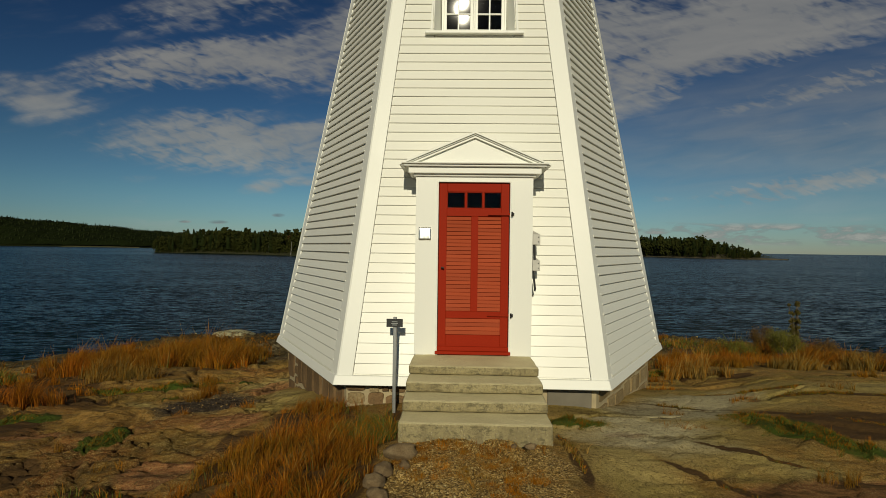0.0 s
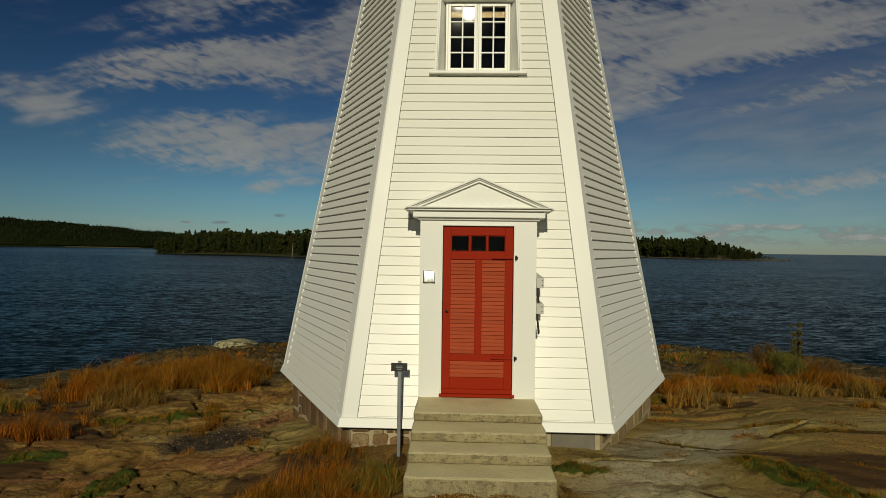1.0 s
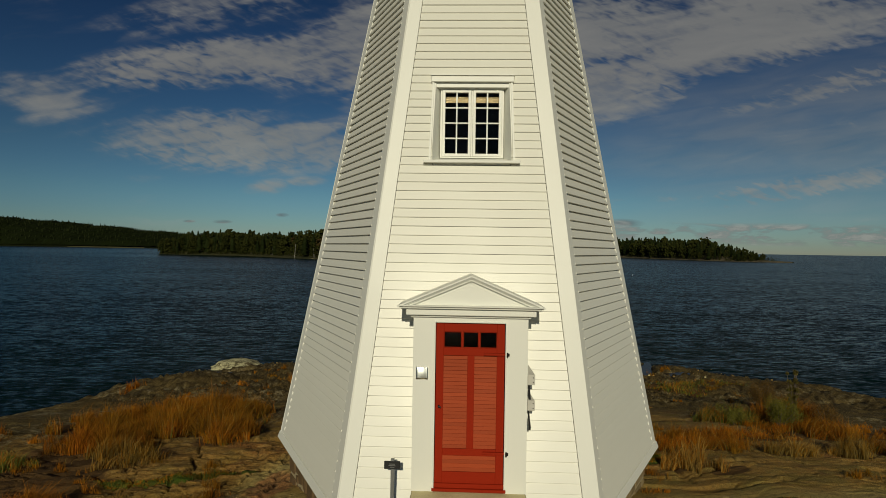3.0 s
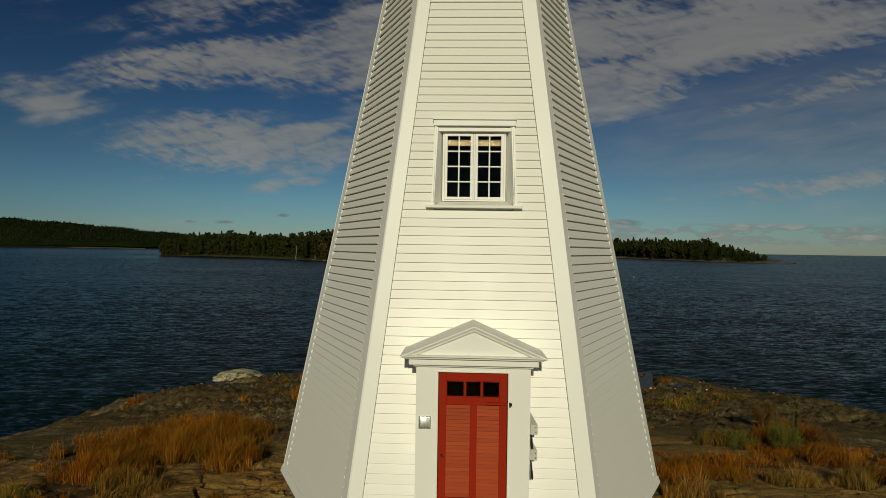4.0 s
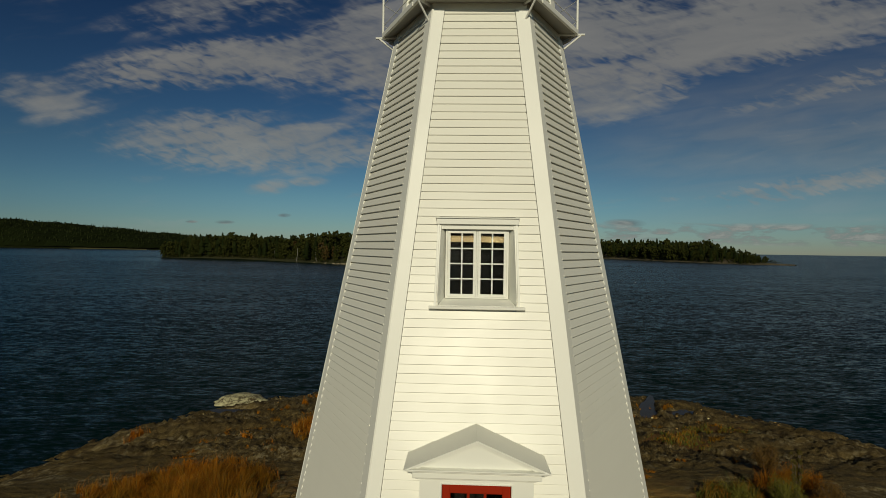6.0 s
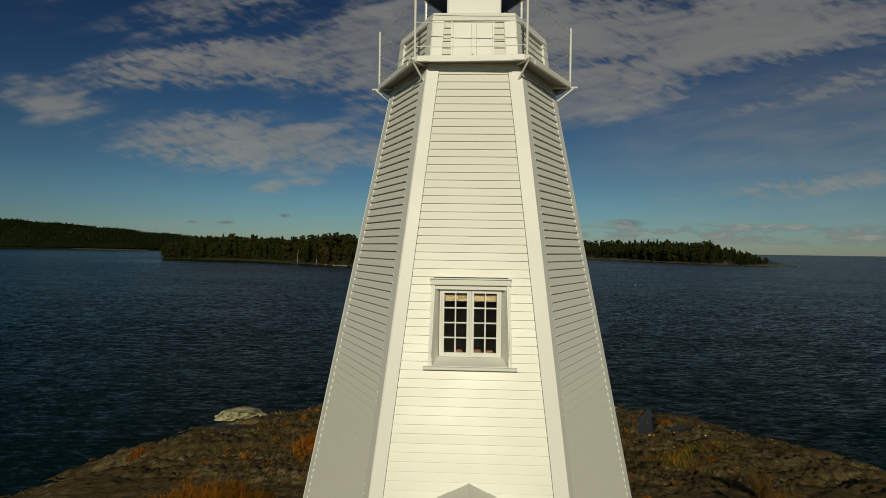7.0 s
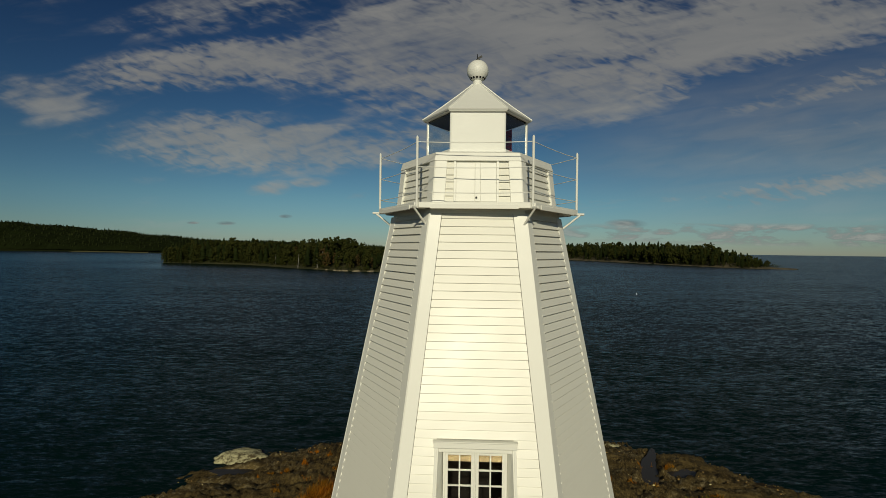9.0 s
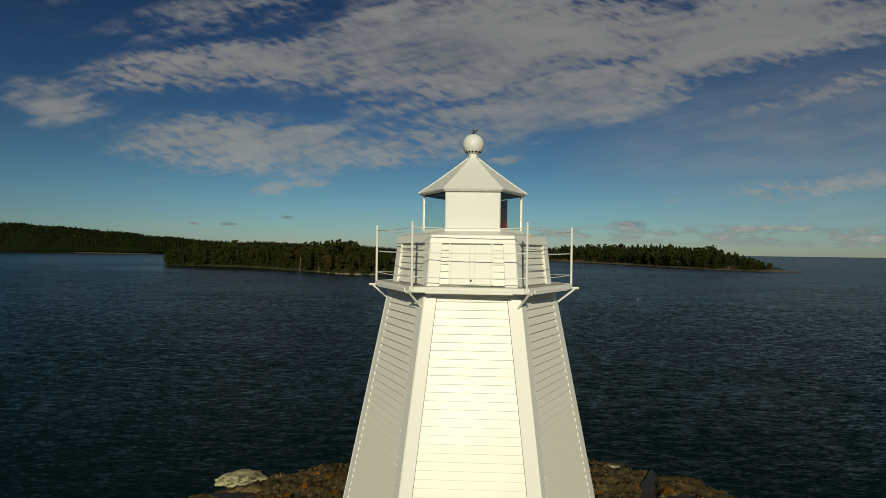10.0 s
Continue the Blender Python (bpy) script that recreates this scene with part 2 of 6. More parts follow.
def concrete_material():
    m, k, b = material("aged_cast_concrete", 0.9)
    pos = k.n("ShaderNodeNewGeometry", out=0)
    big = k.noise(pos, 2.2, 5, 0.65)
    fine = k.noise(pos, 45, 4, 0.7)
    pits = k.n("ShaderNodeTexVoronoi", {"Vector": pos, "Scale": 42.0}, 0)
    col = k.mix(k.ramp(big, (0.35, 0.0), (0.68, 1.0)), (0.34, 0.285, 0.140), (0.26, 0.215, 0.102))
    col = k.mix(k.ramp(fine, (0.40, 0.5), (0.55, 0.0)), col, (0.17, 0.14, 0.08))
    col = k.mix(k.ramp(pits, (0.08, 0.8), (0.2, 0.0)), col, (0.44, 0.40, 0.30))
    spots = k.noise(k.scaled(pos, (1, 1, 1.6), (4, 0, 0)), 13, 5, 0.72)
    drip = k.noise(k.scaled(pos, (7, 7, 0.8)), 1.0, 4, 0.6)
    col = k.mix(k.ramp(spots, (0.52, 0.0), (0.62, 0.75)), col, (0.095, 0.080, 0.040))
    col = k.mix(k.ramp(drip, (0.50, 0.0), (0.66, 0.55)), col, (0.16, 0.125, 0.062))
    hair = k.math("ABSOLUTE", k.math("SUBTRACT", k.noise(k.scaled(pos, (1.6, 1, 0.6)), 1.4, 4, 0.6), 0.5))
    col = k.mix(k.ramp(hair, (0.0, 0.5), (0.003, 0.0)), col, (0.04, 0.03, 0.018))
    # upward faces painted paler, making up for the low sun on the treads
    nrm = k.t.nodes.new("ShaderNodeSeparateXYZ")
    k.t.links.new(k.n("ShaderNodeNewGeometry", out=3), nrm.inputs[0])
    # worn: share of brightness put into the colour of upturned faces
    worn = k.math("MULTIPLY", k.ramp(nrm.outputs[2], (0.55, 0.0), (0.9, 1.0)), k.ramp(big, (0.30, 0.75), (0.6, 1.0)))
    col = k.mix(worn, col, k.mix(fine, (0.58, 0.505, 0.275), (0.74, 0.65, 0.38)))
    wire(k, b, color=col, normal=k.bump(k.math("ADD", fine, k.math("MULTIPLY", pits, 0.4)), 0.55, 0.012))
    return m


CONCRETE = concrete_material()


def ground_material():
    """Ice-worn bedrock with lichen, iron stain and moss; soil, moss and gravel where the ground's own attributes say."""
    m, k, b = material("bedrock_and_soil", 0.9)
    pos = k.n("ShaderNodeNewGeometry", out=0)

    def attr(name):
        return k.n("ShaderNodeAttribute", out=2, attribute_name=name)

    soil, moss, gravel, wet, crack, pit, pale, lime, red = [attr(n) for n in ("soil", "moss", "gravel", "wet", "crack", "pit", "pale", "lime", "red")]
    rugged = attr("rugged")
    strike = k.scaled(pos, (0.35, 1.0, 1.0), rot=(0, 0, radians(8)))
    big = k.noise(strike, 0.55, 6, 0.65, 0.4)
    mid = k.noise(strike, 2.6, 6, 0.68, 0.3)
    fine = k.noise(pos, 22, 6, 0.75)
    speck = k.noise(pos, 80, 3, 0.7)
    rock = k.ramp(big, (0.25, (0.125, 0.078, 0.019)), (0.42, (0.255, 0.152, 0.035)), (0.56, (0.365, 0.208, 0.050)), (0.66, (0.245, 0.172, 0.038)), (0.80, (0.155, 0.102, 0.024)))
    rust = k.noise(k.scaled(pos, (1, 1, 1), (7, 3, 1)), 0.6, 5, 0.65, 0.5)
    rock = k.mix(k.ramp(rust, (0.54, 0.0), (0.66, 0.7)), rock, (0.26, 0.100, 0.030))
    algae = k.noise(k.scaled(pos, (1, 1, 1), (11, 5, 2)), 0.9, 6, 0.65, 0.4)
    rock = k.mix(k.math("MULTIPLY", k.ramp(algae, (0.48, 0.0), (0.60, 0.65)), k.math("SUBTRACT", 1.15, k.math("MULTIPLY", rugged, 0.75))), rock, (0.175, 0.152, 0.030))
    # the broken rock is browner than the smooth slabs; lens falloff darkens its colour too
    rock = k.mix(k.math("MULTIPLY", rugged, 0.6), rock, k.mix(1.0, rock, (0.96, 0.80, 0.62), "MULTIPLY"))
    lichen = k.noise(k.scaled(pos, (1, 1, 1), (2, 9, 4)), 4.5, 7, 0.78)
    rock = k.mix(k.ramp(lichen, (0.55, 0.0), (0.66, 0.55)), rock, (0.40, 0.285, 0.10))
    rock = k.mix(k.math("MULTIPLY", pale, 0.85), rock, k.mix(k.ramp(big, (0.40, 0.0), (0.60, 1.0)), (0.37, 0.285, 0.080), (0.52, 0.405, 0.150)))
    rock = k.mix(k.ramp(k.math("ADD", red, k.math("MULTIPLY", k.math("SUBTRACT", mid, 0.5), 1.2)), (0.15, 0.0), (0.55, 0.85)), rock, k.mix(fine, (0.27, 0.095, 0.034), (0.44, 0.195, 0.080)))
    rock = k.mix(k.ramp(k.math("ADD", lime, k.math("MULTIPLY", k.math("SUBTRACT", mid, 0.5), 1.5)), (0.30, 0.0), (0.95, 0.75)), rock, k.mix(fine, (0.42, 0.37, 0.22), (0.66, 0.60, 0.42)))
    # darker rock towards the shore; its mask also paints lens falloff over the left flank
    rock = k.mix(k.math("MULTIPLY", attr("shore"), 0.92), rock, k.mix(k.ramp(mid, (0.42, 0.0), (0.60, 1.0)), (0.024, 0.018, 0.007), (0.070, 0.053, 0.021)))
    crust = k.noise(k.scaled(pos, (1, 1, 1), (5, 1, 3)), 4.2, 6, 0.78)
    patch = k.ramp(k.noise(k.scaled(pos, (0.6, 1, 1), (1, 8, 2)), 0.55, 3, 0.6), (0.44, 0.0), (0.58, 1.0))
    rock = k.mix(k.math("MULTIPLY", k.math("MULTIPLY", k.ramp(crust, (0.515, 0.0), (0.565, 1.0)), patch), k.math("MINIMUM", k.math("ADD", attr("shore"), k.math("MULTIPLY", rugged, 0.12)), 1.0)), rock, (0.26, 0.22, 0.13))
    # stains, pits and hair cracks, the cracks running with the strike
    rock = k.mix(k.ramp(mid, (0.34, 0.7), (0.44, 0.0)), rock, (0.060, 0.037, 0.011))
    rock = k.mix(k.ramp(fine, (0.38, 0.65), (0.47, 0.0)), rock, (0.065, 0.042, 0.013))
    rock = k.mix(k.ramp(speck, (0.54, 0.0), (0.62, 0.62)), rock, (0.50, 0.38, 0.15))
    rock = k.mix(k.ramp(speck, (0.38, 0.6), (0.46, 0.0)), rock, (0.060, 0.042, 0.014))
    split = None
    for scale, thin, turn, seed in ((0.75, 0.010, 10, 1), (1.5, 0.012, -30, 5), (3.2, 0.015, 20, 9)):
        line = k.noise(k.scaled(pos, (0.55, 1.3, 1.0), (seed, seed, 0), rot=(0, 0, radians(turn))), scale, 5, 0.58, 0.5)
        line = k.math("ABSOLUTE", k.math("SUBTRACT", line, 0.5))
        line = k.ramp(line, (0.0, 1.0), (thin, 0.75), (thin * 2.4, 0.0))
        where = k.ramp(k.noise(k.scaled(pos, (1, 1, 1), (seed * 3, 1, 0)), 0.9, 3, 0.6), (0.44, 0.0), (0.56, 1.0))
        line = k.math("MULTIPLY", line, where)
        split = line if split is None else k.math("MAXIMUM", split, line)
    split = k.math("MULTIPLY", split, k.math("MULTIPLY", k.math("MINIMUM", rugged, 1.0), k.math("SUBTRACT", 1.0, k.math("MULTIPLY", pale, 0.6))))
    rock = k.mix(k.math("MAXIMUM", k.math("MULTIPLY", crack, 0.95, clamp=True), k.math("MULTIPLY", split, 0.5)), rock, (0.018, 0.012, 0.006))
    earth = k.mix(fine, (0.035, 0.022, 0.009), (0.135, 0.072, 0.024))
    green = k.mix(k.ramp(mid, (0.40, 0.0), (0.60, 1.0)), k.mix(fine, (0.022, 0.040, 0.004), (0.075, 0.115, 0.012)), k.mix(fine, (0.030, 0.034, 0.006), (0.100, 0.100, 0.017)))
    bits = k.n("ShaderNodeTexVoronoi", {"Vector": pos, "Scale": 85.0}, 1)
    bit = k.n("ShaderNodeSeparateColor", (bits,))
    grit = k.ramp(bit, (0.0, (0.060, 0.036, 0.014)), (0.35, (0.25, 0.150, 0.040)), (0.70, (0.46, 0.30, 0.088)), (1.0, (0.80, 0.60, 0.26)))
    grit = k.mix(k.ramp(fine, (0.38, 0.7), (0.52, 0.0)), grit, (0.075, 0.046, 0.018))
    grit = k.mix(pit, grit, k.mix(k.ramp(speck, (0.50, 0.0), (0.66, 1.0)), (0.030, 0.021, 0.014), (0.15, 0.115, 0.08)))
    edge = k.math("MULTIPLY", k.math("SUBTRACT", mid, 0.5), 1.2)
    col = k.mix(k.ramp(k.math("ADD", soil, edge), (0.35, 0.0), (0.6, 1.0)), rock, earth)
    col = k.mix(k.ramp(k.math("ADD", gravel, edge), (0.38, 0.0), (0.62, 1.0)), col, grit)
    col = k.mix(k.ramp(k.math("ADD", moss, edge), (0.40, 0.0), (0.60, 1.0)), col, green)
    col = k.mix(wet, col, (0.030, 0.022, 0.012))
    h = k.math("ADD", k.math("MULTIPLY", mid, 0.45), k.math("ADD", k.math("MULTIPLY", fine, 0.45), k.math("MULTIPLY", speck, 0.12)))
    h = k.math("SUBTRACT", h, k.math("MULTIPLY", split, 0.12))
    wire(k, b, color=col, normal=k.bump(h, 1.0, 0.062), rough=k.math("SUBTRACT", 0.92, k.math("MULTIPLY", wet, 0.45)), spec=0.14)
    return m


GROUND = ground_material()


def water_material():
    m, k, b = material("sea_water", 0.20)
    pos = k.n("ShaderNodeNewGeometry", out=0)
    gust = k.noise(k.scaled(pos, (0.3, 1.0, 1.0), rot=(0, 0, radians(5))), 0.014, 4, 0.6, 0.4)
    amp = k.ramp(gust, (0.36, 0.64), (0.60, 1.0))
    # sheltered water under the headland
    away = k.n("ShaderNodeVectorMath", {0: k.scaled(pos, (1 / 130, 1 / 75, 0), (140 / 130, -345 / 75, 0))}, 1, operation="LENGTH")
    amp = k.math("MULTIPLY", amp, k.ramp(away, (0.45, 0.40), (0.95, 1.0)))
    bay = k.n("ShaderNodeVectorMath", {0: k.scaled(pos, (1 / 430, 1 / 330, 0), (520 / 430, -650 / 330, 0))}, 1, operation="LENGTH")
    amp = k.math("MULTIPLY", amp, k.ramp(bay, (0.75, 0.50), (1.15, 1.0)))
    total = None
    # slopes of swell, chop and ripples added up: the tilt of the surface at each point
    for scale, detail, tilt, turn in ((0.22, 2, 0.10, -12), (1.6, 3, 0.42, 6), (6.0, 4, 0.58, -3)):
        c = k.noise(k.scaled(pos, (0.36, 1.0, 1.0), rot=(0, 0, radians(turn))), scale, detail, 0.55, 0.3, 1)
        v = k.n("ShaderNodeVectorMath", {0: k.n("ShaderNodeVectorMath", {0: c, 1: (0.5, 0.5, 0.5)}, operation="SUBTRACT"), 1: (tilt * 1.0, tilt * 1.9, 0.0)}, operation="MULTIPLY")
        total = v if total is None else k.n("ShaderNodeVectorMath", {0: total, 1: v}, operation="ADD")
    total = k.n("ShaderNodeVectorMath", {0: k.n("ShaderNodeVectorMath", {0: total, 1: (0.0, -0.12, 0.0)}, operation="ADD"), 1: k.n("ShaderNodeCombineXYZ", (amp, amp, amp))}, operation="MULTIPLY")
    up = k.n("ShaderNodeVectorMath", {0: k.n("ShaderNodeVectorMath", {0: total, 1: (0.0, 0.0, 1.0)}, operation="ADD")}, operation="NORMALIZE")
    wire(k, b, color=(0.0016, 0.0094, 0.0090, 1), normal=up)
    b.inputs["IOR"].default_value = 1.333
    b.inputs["Specular IOR Level"].default_value = 0.093
    return m


WATER = water_material()


def leaf_material(name, dark, light, rough=0.75, other=(0.07, 0.075, 0.018), gloss=0.2):
    """Blades and leaves: colour from each plant's own tint and from piece to piece; other: the colour of plants still green."""
    m, k, b = material(name, rough)
    tint, tip, hue = [k.n("ShaderNodeAttribute", out=2, attribute_name=n) for n in ("tint", "tip", "hue")]
    isl = k.n("ShaderNodeNewGeometry", out=8)
    f = k.math("ADD", k.math("MULTIPLY", tint, 0.5), k.math("ADD", k.math("MULTIPLY", isl, 0.35), k.math("MULTIPLY", tip, 0.35)))
    col = k.mix(f, dark, light)
    col = k.mix(k.math("MULTIPLY", hue, k.math("SUBTRACT", 1.0, k.math("MULTIPLY", tip, 0.35))), col, k.mix(f, tuple(c * 0.4 for c in other), other))
    wire(k, b, color=col, spec=gloss)
    return m


DRY_GRASS = leaf_material("autumn_grass", (0.050, 0.023, 0.003), (0.45, 0.155, 0.008), other=(0.22, 0.118, 0.010), gloss=0.06)
RUST_GRASS = leaf_material("rust_red_grass", (0.058, 0.019, 0.002), (0.32, 0.086, 0.006), other=(0.18, 0.085, 0.009), gloss=0.06)
STRAW = leaf_material("straw_grass", (0.10, 0.062, 0.014), (0.45, 0.255, 0.050), other=(0.19, 0.13, 0.028))
GREEN_GRASS = leaf_material("green_grass", (0.028, 0.042, 0.005), (0.125, 0.160, 0.018), other=(0.11, 0.115, 0.018))
LEAVES = leaf_material("yellow_green_leaves", (0.050, 0.055, 0.008), (0.21, 0.185, 0.022))
CONIFER = leaf_material("far_conifer_needles", (0.007, 0.012, 0.003), (0.025, 0.033, 0.008), gloss=0.05)
MIXED_WOOD = leaf_material("far_mixed_foliage", (0.012, 0.016, 0.003), (0.048, 0.050, 0.011), gloss=0.05)
HAZY_WOOD = leaf_material("hill_forest", (0.008, 0.014, 0.004), (0.030, 0.036, 0.010), gloss=0.05)
FAR_LEAF = leaf_material("far_autumn_leaves", (0.022, 0.020, 0.005), (0.120, 0.062, 0.012))
OLIVE_LEAF = leaf_material("olive_brown_leaves", (0.045, 0.040, 0.008), (0.165, 0.125, 0.022))
FAR_LEAF_NEAR = leaf_material("rust_brown_leaves", (0.045, 0.028, 0.007), (0.20, 0.105, 0.020))
BARK = plain_material("grey_brown_bark", (0.11, 0.085, 0.06), 0.9)
BIRCH = plain_material("pale_birch_bark", (0.42, 0.40, 0.36), 0.8, 0, 0.3, 3)
UNDERWOOD = plain_material("forest_canopy", (0.008, 0.012, 0.003), 0.95, 0, 0.8, 0.12, 1.0, 0.04)
SHORE = rock_material("far_shore_rock", (0.060, 0.052, 0.028), (0.17, 0.14, 0.085), 0.05)
FAR_BANK = rock_material("reedy_far_bank", (0.030, 0.034, 0.010), (0.075, 0.070, 0.026), 0.05)
FAR_MEADOW = rock_material("far_shore_meadow", (0.085, 0.080, 0.026), (0.13, 0.115, 0.045), 0.02)
PALE_ROCK = rock_material("pale_granite", (0.20, 0.165, 0.10), (0.34, 0.29, 0.19), 0.6)
WOOD_FLOOR = plain_material("far_wood_soil", (0.012, 0.015, 0.005), 0.95, 0, 0.4, 0.1, 0.3, 0.04)


def lichen_material():
    """Dark granite under a broken crust of pale yellow lichen."""
    m, k, b = material("lichen_covered_boulder", 0.9)
    pos = k.n("ShaderNodeNewGeometry", out=0)
    crust = k.noise(pos, 2.6, 7, 0.74, 0.3)
    fine = k.noise(pos, 17, 5, 0.75)
    vein = k.math("ABSOLUTE", k.math("SUBTRACT", k.noise(k.scaled(pos, (0.7, 0.7, 1.6)), 2.1, 5, 0.62, 0.4), 0.5))
    stone = k.mix(fine, (0.050, 0.038, 0.018), (0.16, 0.125, 0.065))
    pale = k.mix(fine, (0.34, 0.31, 0.16), (0.64, 0.61, 0.38))
    col = k.mix(k.ramp(crust, (0.42, 0.0), (0.52, 1.0)), stone, pale)
    col = k.mix(k.ramp(vein, (0.0, 0.9), (0.022, 0.0)), col, (0.030, 0.023, 0.011))
    wire(k, b, color=col, normal=k.bump(k.math("ADD", fine, k.math("MULTIPLY", crust, 1.5)), 0.9, 0.06), spec=0.2)
    return m


LICHEN_ROCK = lichen_material()



# ---- mesh helpers ----
def part(name, bm, mat, parent=None, label=""):
    """Links a bmesh as one mesh object, under a thing or a part where one is given."""
    me = bpy.data.meshes.new(name)
    bm.normal_update()
    bm.to_mesh(me)
    bm.free()
    me.materials.append(mat)
    ob = new(name, me)
    ob.parent = parent
    if label:
        tagged(ob, label)
    return ob


def empty(name, label, category, group="", kind=""):
    return tagged(new(name), label, category, group, kind)


def cuboid(bm, x0, x1, y0, y1, z0, z1, m=None):
    vs = [bm.verts.new((x, y, z)) for z in (z0, z1) for y in (y0, y1) for x in (x0, x1)]
    for f in ((0, 2, 3, 1), (4, 5, 7, 6), (0, 1, 5, 4), (2, 6, 7, 3), (0, 4, 6, 2), (1, 3, 7, 5)):
        bm.faces.new([vs[i] for i in f])
    if m is not None:
        bmesh.ops.transform(bm, matrix=m, verts=vs)
    return vs


def hexa(bm, corners):
    """A solid from eight corners: four below, four above, each ring counter-clockwise from above."""
    vs = [bm.verts.new(c) for c in corners]
    for f in ((3, 2, 1, 0), (4, 5, 6, 7), (0, 1, 5, 4), (1, 2, 6, 5), (2, 3, 7, 6), (3, 0, 4, 7)):
        bm.faces.new([vs[i] for i in f])
    return vs


def bevel(bm, w, seg=1):
    bmesh.ops.bevel(bm, geom=list(bm.edges), offset=w, segments=seg, affect="EDGES", profile=0.7)
    return bm


def box(x0, x1, y0, y1, z0, z1, w=0.004, m=None):
    bm = bmesh.new()
    cuboid(bm, x0, x1, y0, y1, z0, z1, m)
    if w:
        bevel(bm, w)
    return bm


def rod(bm, a, b, r, sides=8, r2=None):
    a, b = Vector(a), Vector(b)
    m = Matrix.Translation((a + b) / 2) @ (b - a).to_track_quat("Z", "Y").to_matrix().to_4x4()
    bmesh.ops.create_cone(bm, cap_ends=True, segments=sides, radius1=r, radius2=r if r2 is None else r2, depth=(b - a).length, matrix=m)
    return bm


def raw(name, verts, faces, mat, smooth=False, attrs=None, parent=None):
    """A mesh object straight from arrays; attrs: values per vertex."""
    me = bpy.data.meshes.new(name)
    verts = np.asarray(verts, dtype=np.float32)
    faces = np.asarray(faces, dtype=np.int32)
    n, w = faces.shape
    me.vertices.add(len(verts))
    me.vertices.foreach_set("co", verts.ravel())
    me.loops.add(n * w)
    me.loops.foreach_set("vertex_index", faces.ravel())
    me.polygons.add(n)
    me.polygons.foreach_set("loop_start", np.arange(0, n * w, w, dtype=np.int32))
    me.update(calc_edges=True)
    if smooth:
        me.polygons.foreach_set("use_smooth", np.ones(n, dtype=bool))
    for key, v in (attrs or {}).items():
        me.attributes.new(key, "FLOAT", "POINT").data.foreach_set("value", np.asarray(v, dtype=np.float32))
    me.materials.append(mat)
    ob = new(name, me)
    ob.parent = parent
    return ob


# ---- plan noise and the lie of the land ----
def lattice(ix, iy, seed):
    n = (ix.astype(np.int64) * 374761393 + iy.astype(np.int64) * 668265263 + seed * 974711) & 0x7FFFFFFF
    n = ((n ^ (n >> 13)) * 1274126177) & 0x7FFFFFFF
    return ((n ^ (n >> 16)) & 0xFFFF) / 65535.0


def vnoise(x, y, seed=0):
    ix, iy = np.floor(x), np.floor(y)
    fx, fy = x - ix, y - iy
    fx, fy = fx * fx * fx * (fx * (fx * 6 - 15) + 10), fy * fy * fy * (fy * (fy * 6 - 15) + 10)
    a, b = lattice(ix, iy, seed), lattice(ix + 1, iy, seed)
    c, d = lattice(ix, iy + 1, seed), lattice(ix + 1, iy + 1, seed)
    return (a + (b - a) * fx) * (1 - fy) + (c + (d - c) * fx) * fy


def fbm(x, y, seed=0, octaves=4, rough=0.5):
    total, amp, norm = 0.0, 1.0, 0.0
    for o in range(octaves):
        total = total + amp * vnoise(x * 2 ** o + 17.3 * o, y * 2 ** o - 9.1 * o, seed + o)
        norm += amp
        amp *= rough
    return total / norm


def smooth(a, b, x):
    t = np.clip((x - a) / (b - a), 0, 1)
    return t * t * (3 - 2 * t)


def blob(x, y, cx, cy, rx, ry, turn=0.0):
    c, s = math.cos(radians(turn)), math.sin(radians(turn))
    u, v = (x - cx) * c + (y - cy) * s, -(x - cx) * s + (y - cy) * c
    return 1 - np.sqrt((u / rx) ** 2 + (v / ry) ** 2)


def blocks(u, v, cu, cv, seed):
    """Broken slabs: cells of uneven size; gives how near the joint lies, each slab's own lift, and the way across it."""
    iu, iv = np.floor(u / cu), np.floor(v / cv)
    d1, d2 = np.full_like(u, 9.0), np.full_like(u, 9.0)
    lift, au, av = np.zeros_like(u), np.zeros_like(u), np.zeros_like(u)
    for a in (-1, 0, 1):
        for b in (-1, 0, 1):
            ci, cj = iu + a, iv + b
            du, dv = u / cu - ci - 0.12 - 0.76 * lattice(ci, cj, seed), v / cv - cj - 0.12 - 0.76 * lattice(ci, cj, seed + 1)
            d = np.sqrt(du * du + dv * dv)
            first = d < d1
            d2 = np.where(first, d1, np.minimum(d2, d))
            d1 = np.where(first, d, d1)
            lift, au, av = np.where(first, lattice(ci, cj, seed + 2) - 0.5, lift), np.where(first, du * (lattice(ci, cj, seed + 3) - 0.5), au), np.where(first, dv * (lattice(ci, cj, seed + 4) - 0.5), av)
    return d2 - d1, lift, au + av


SEA = -3.5


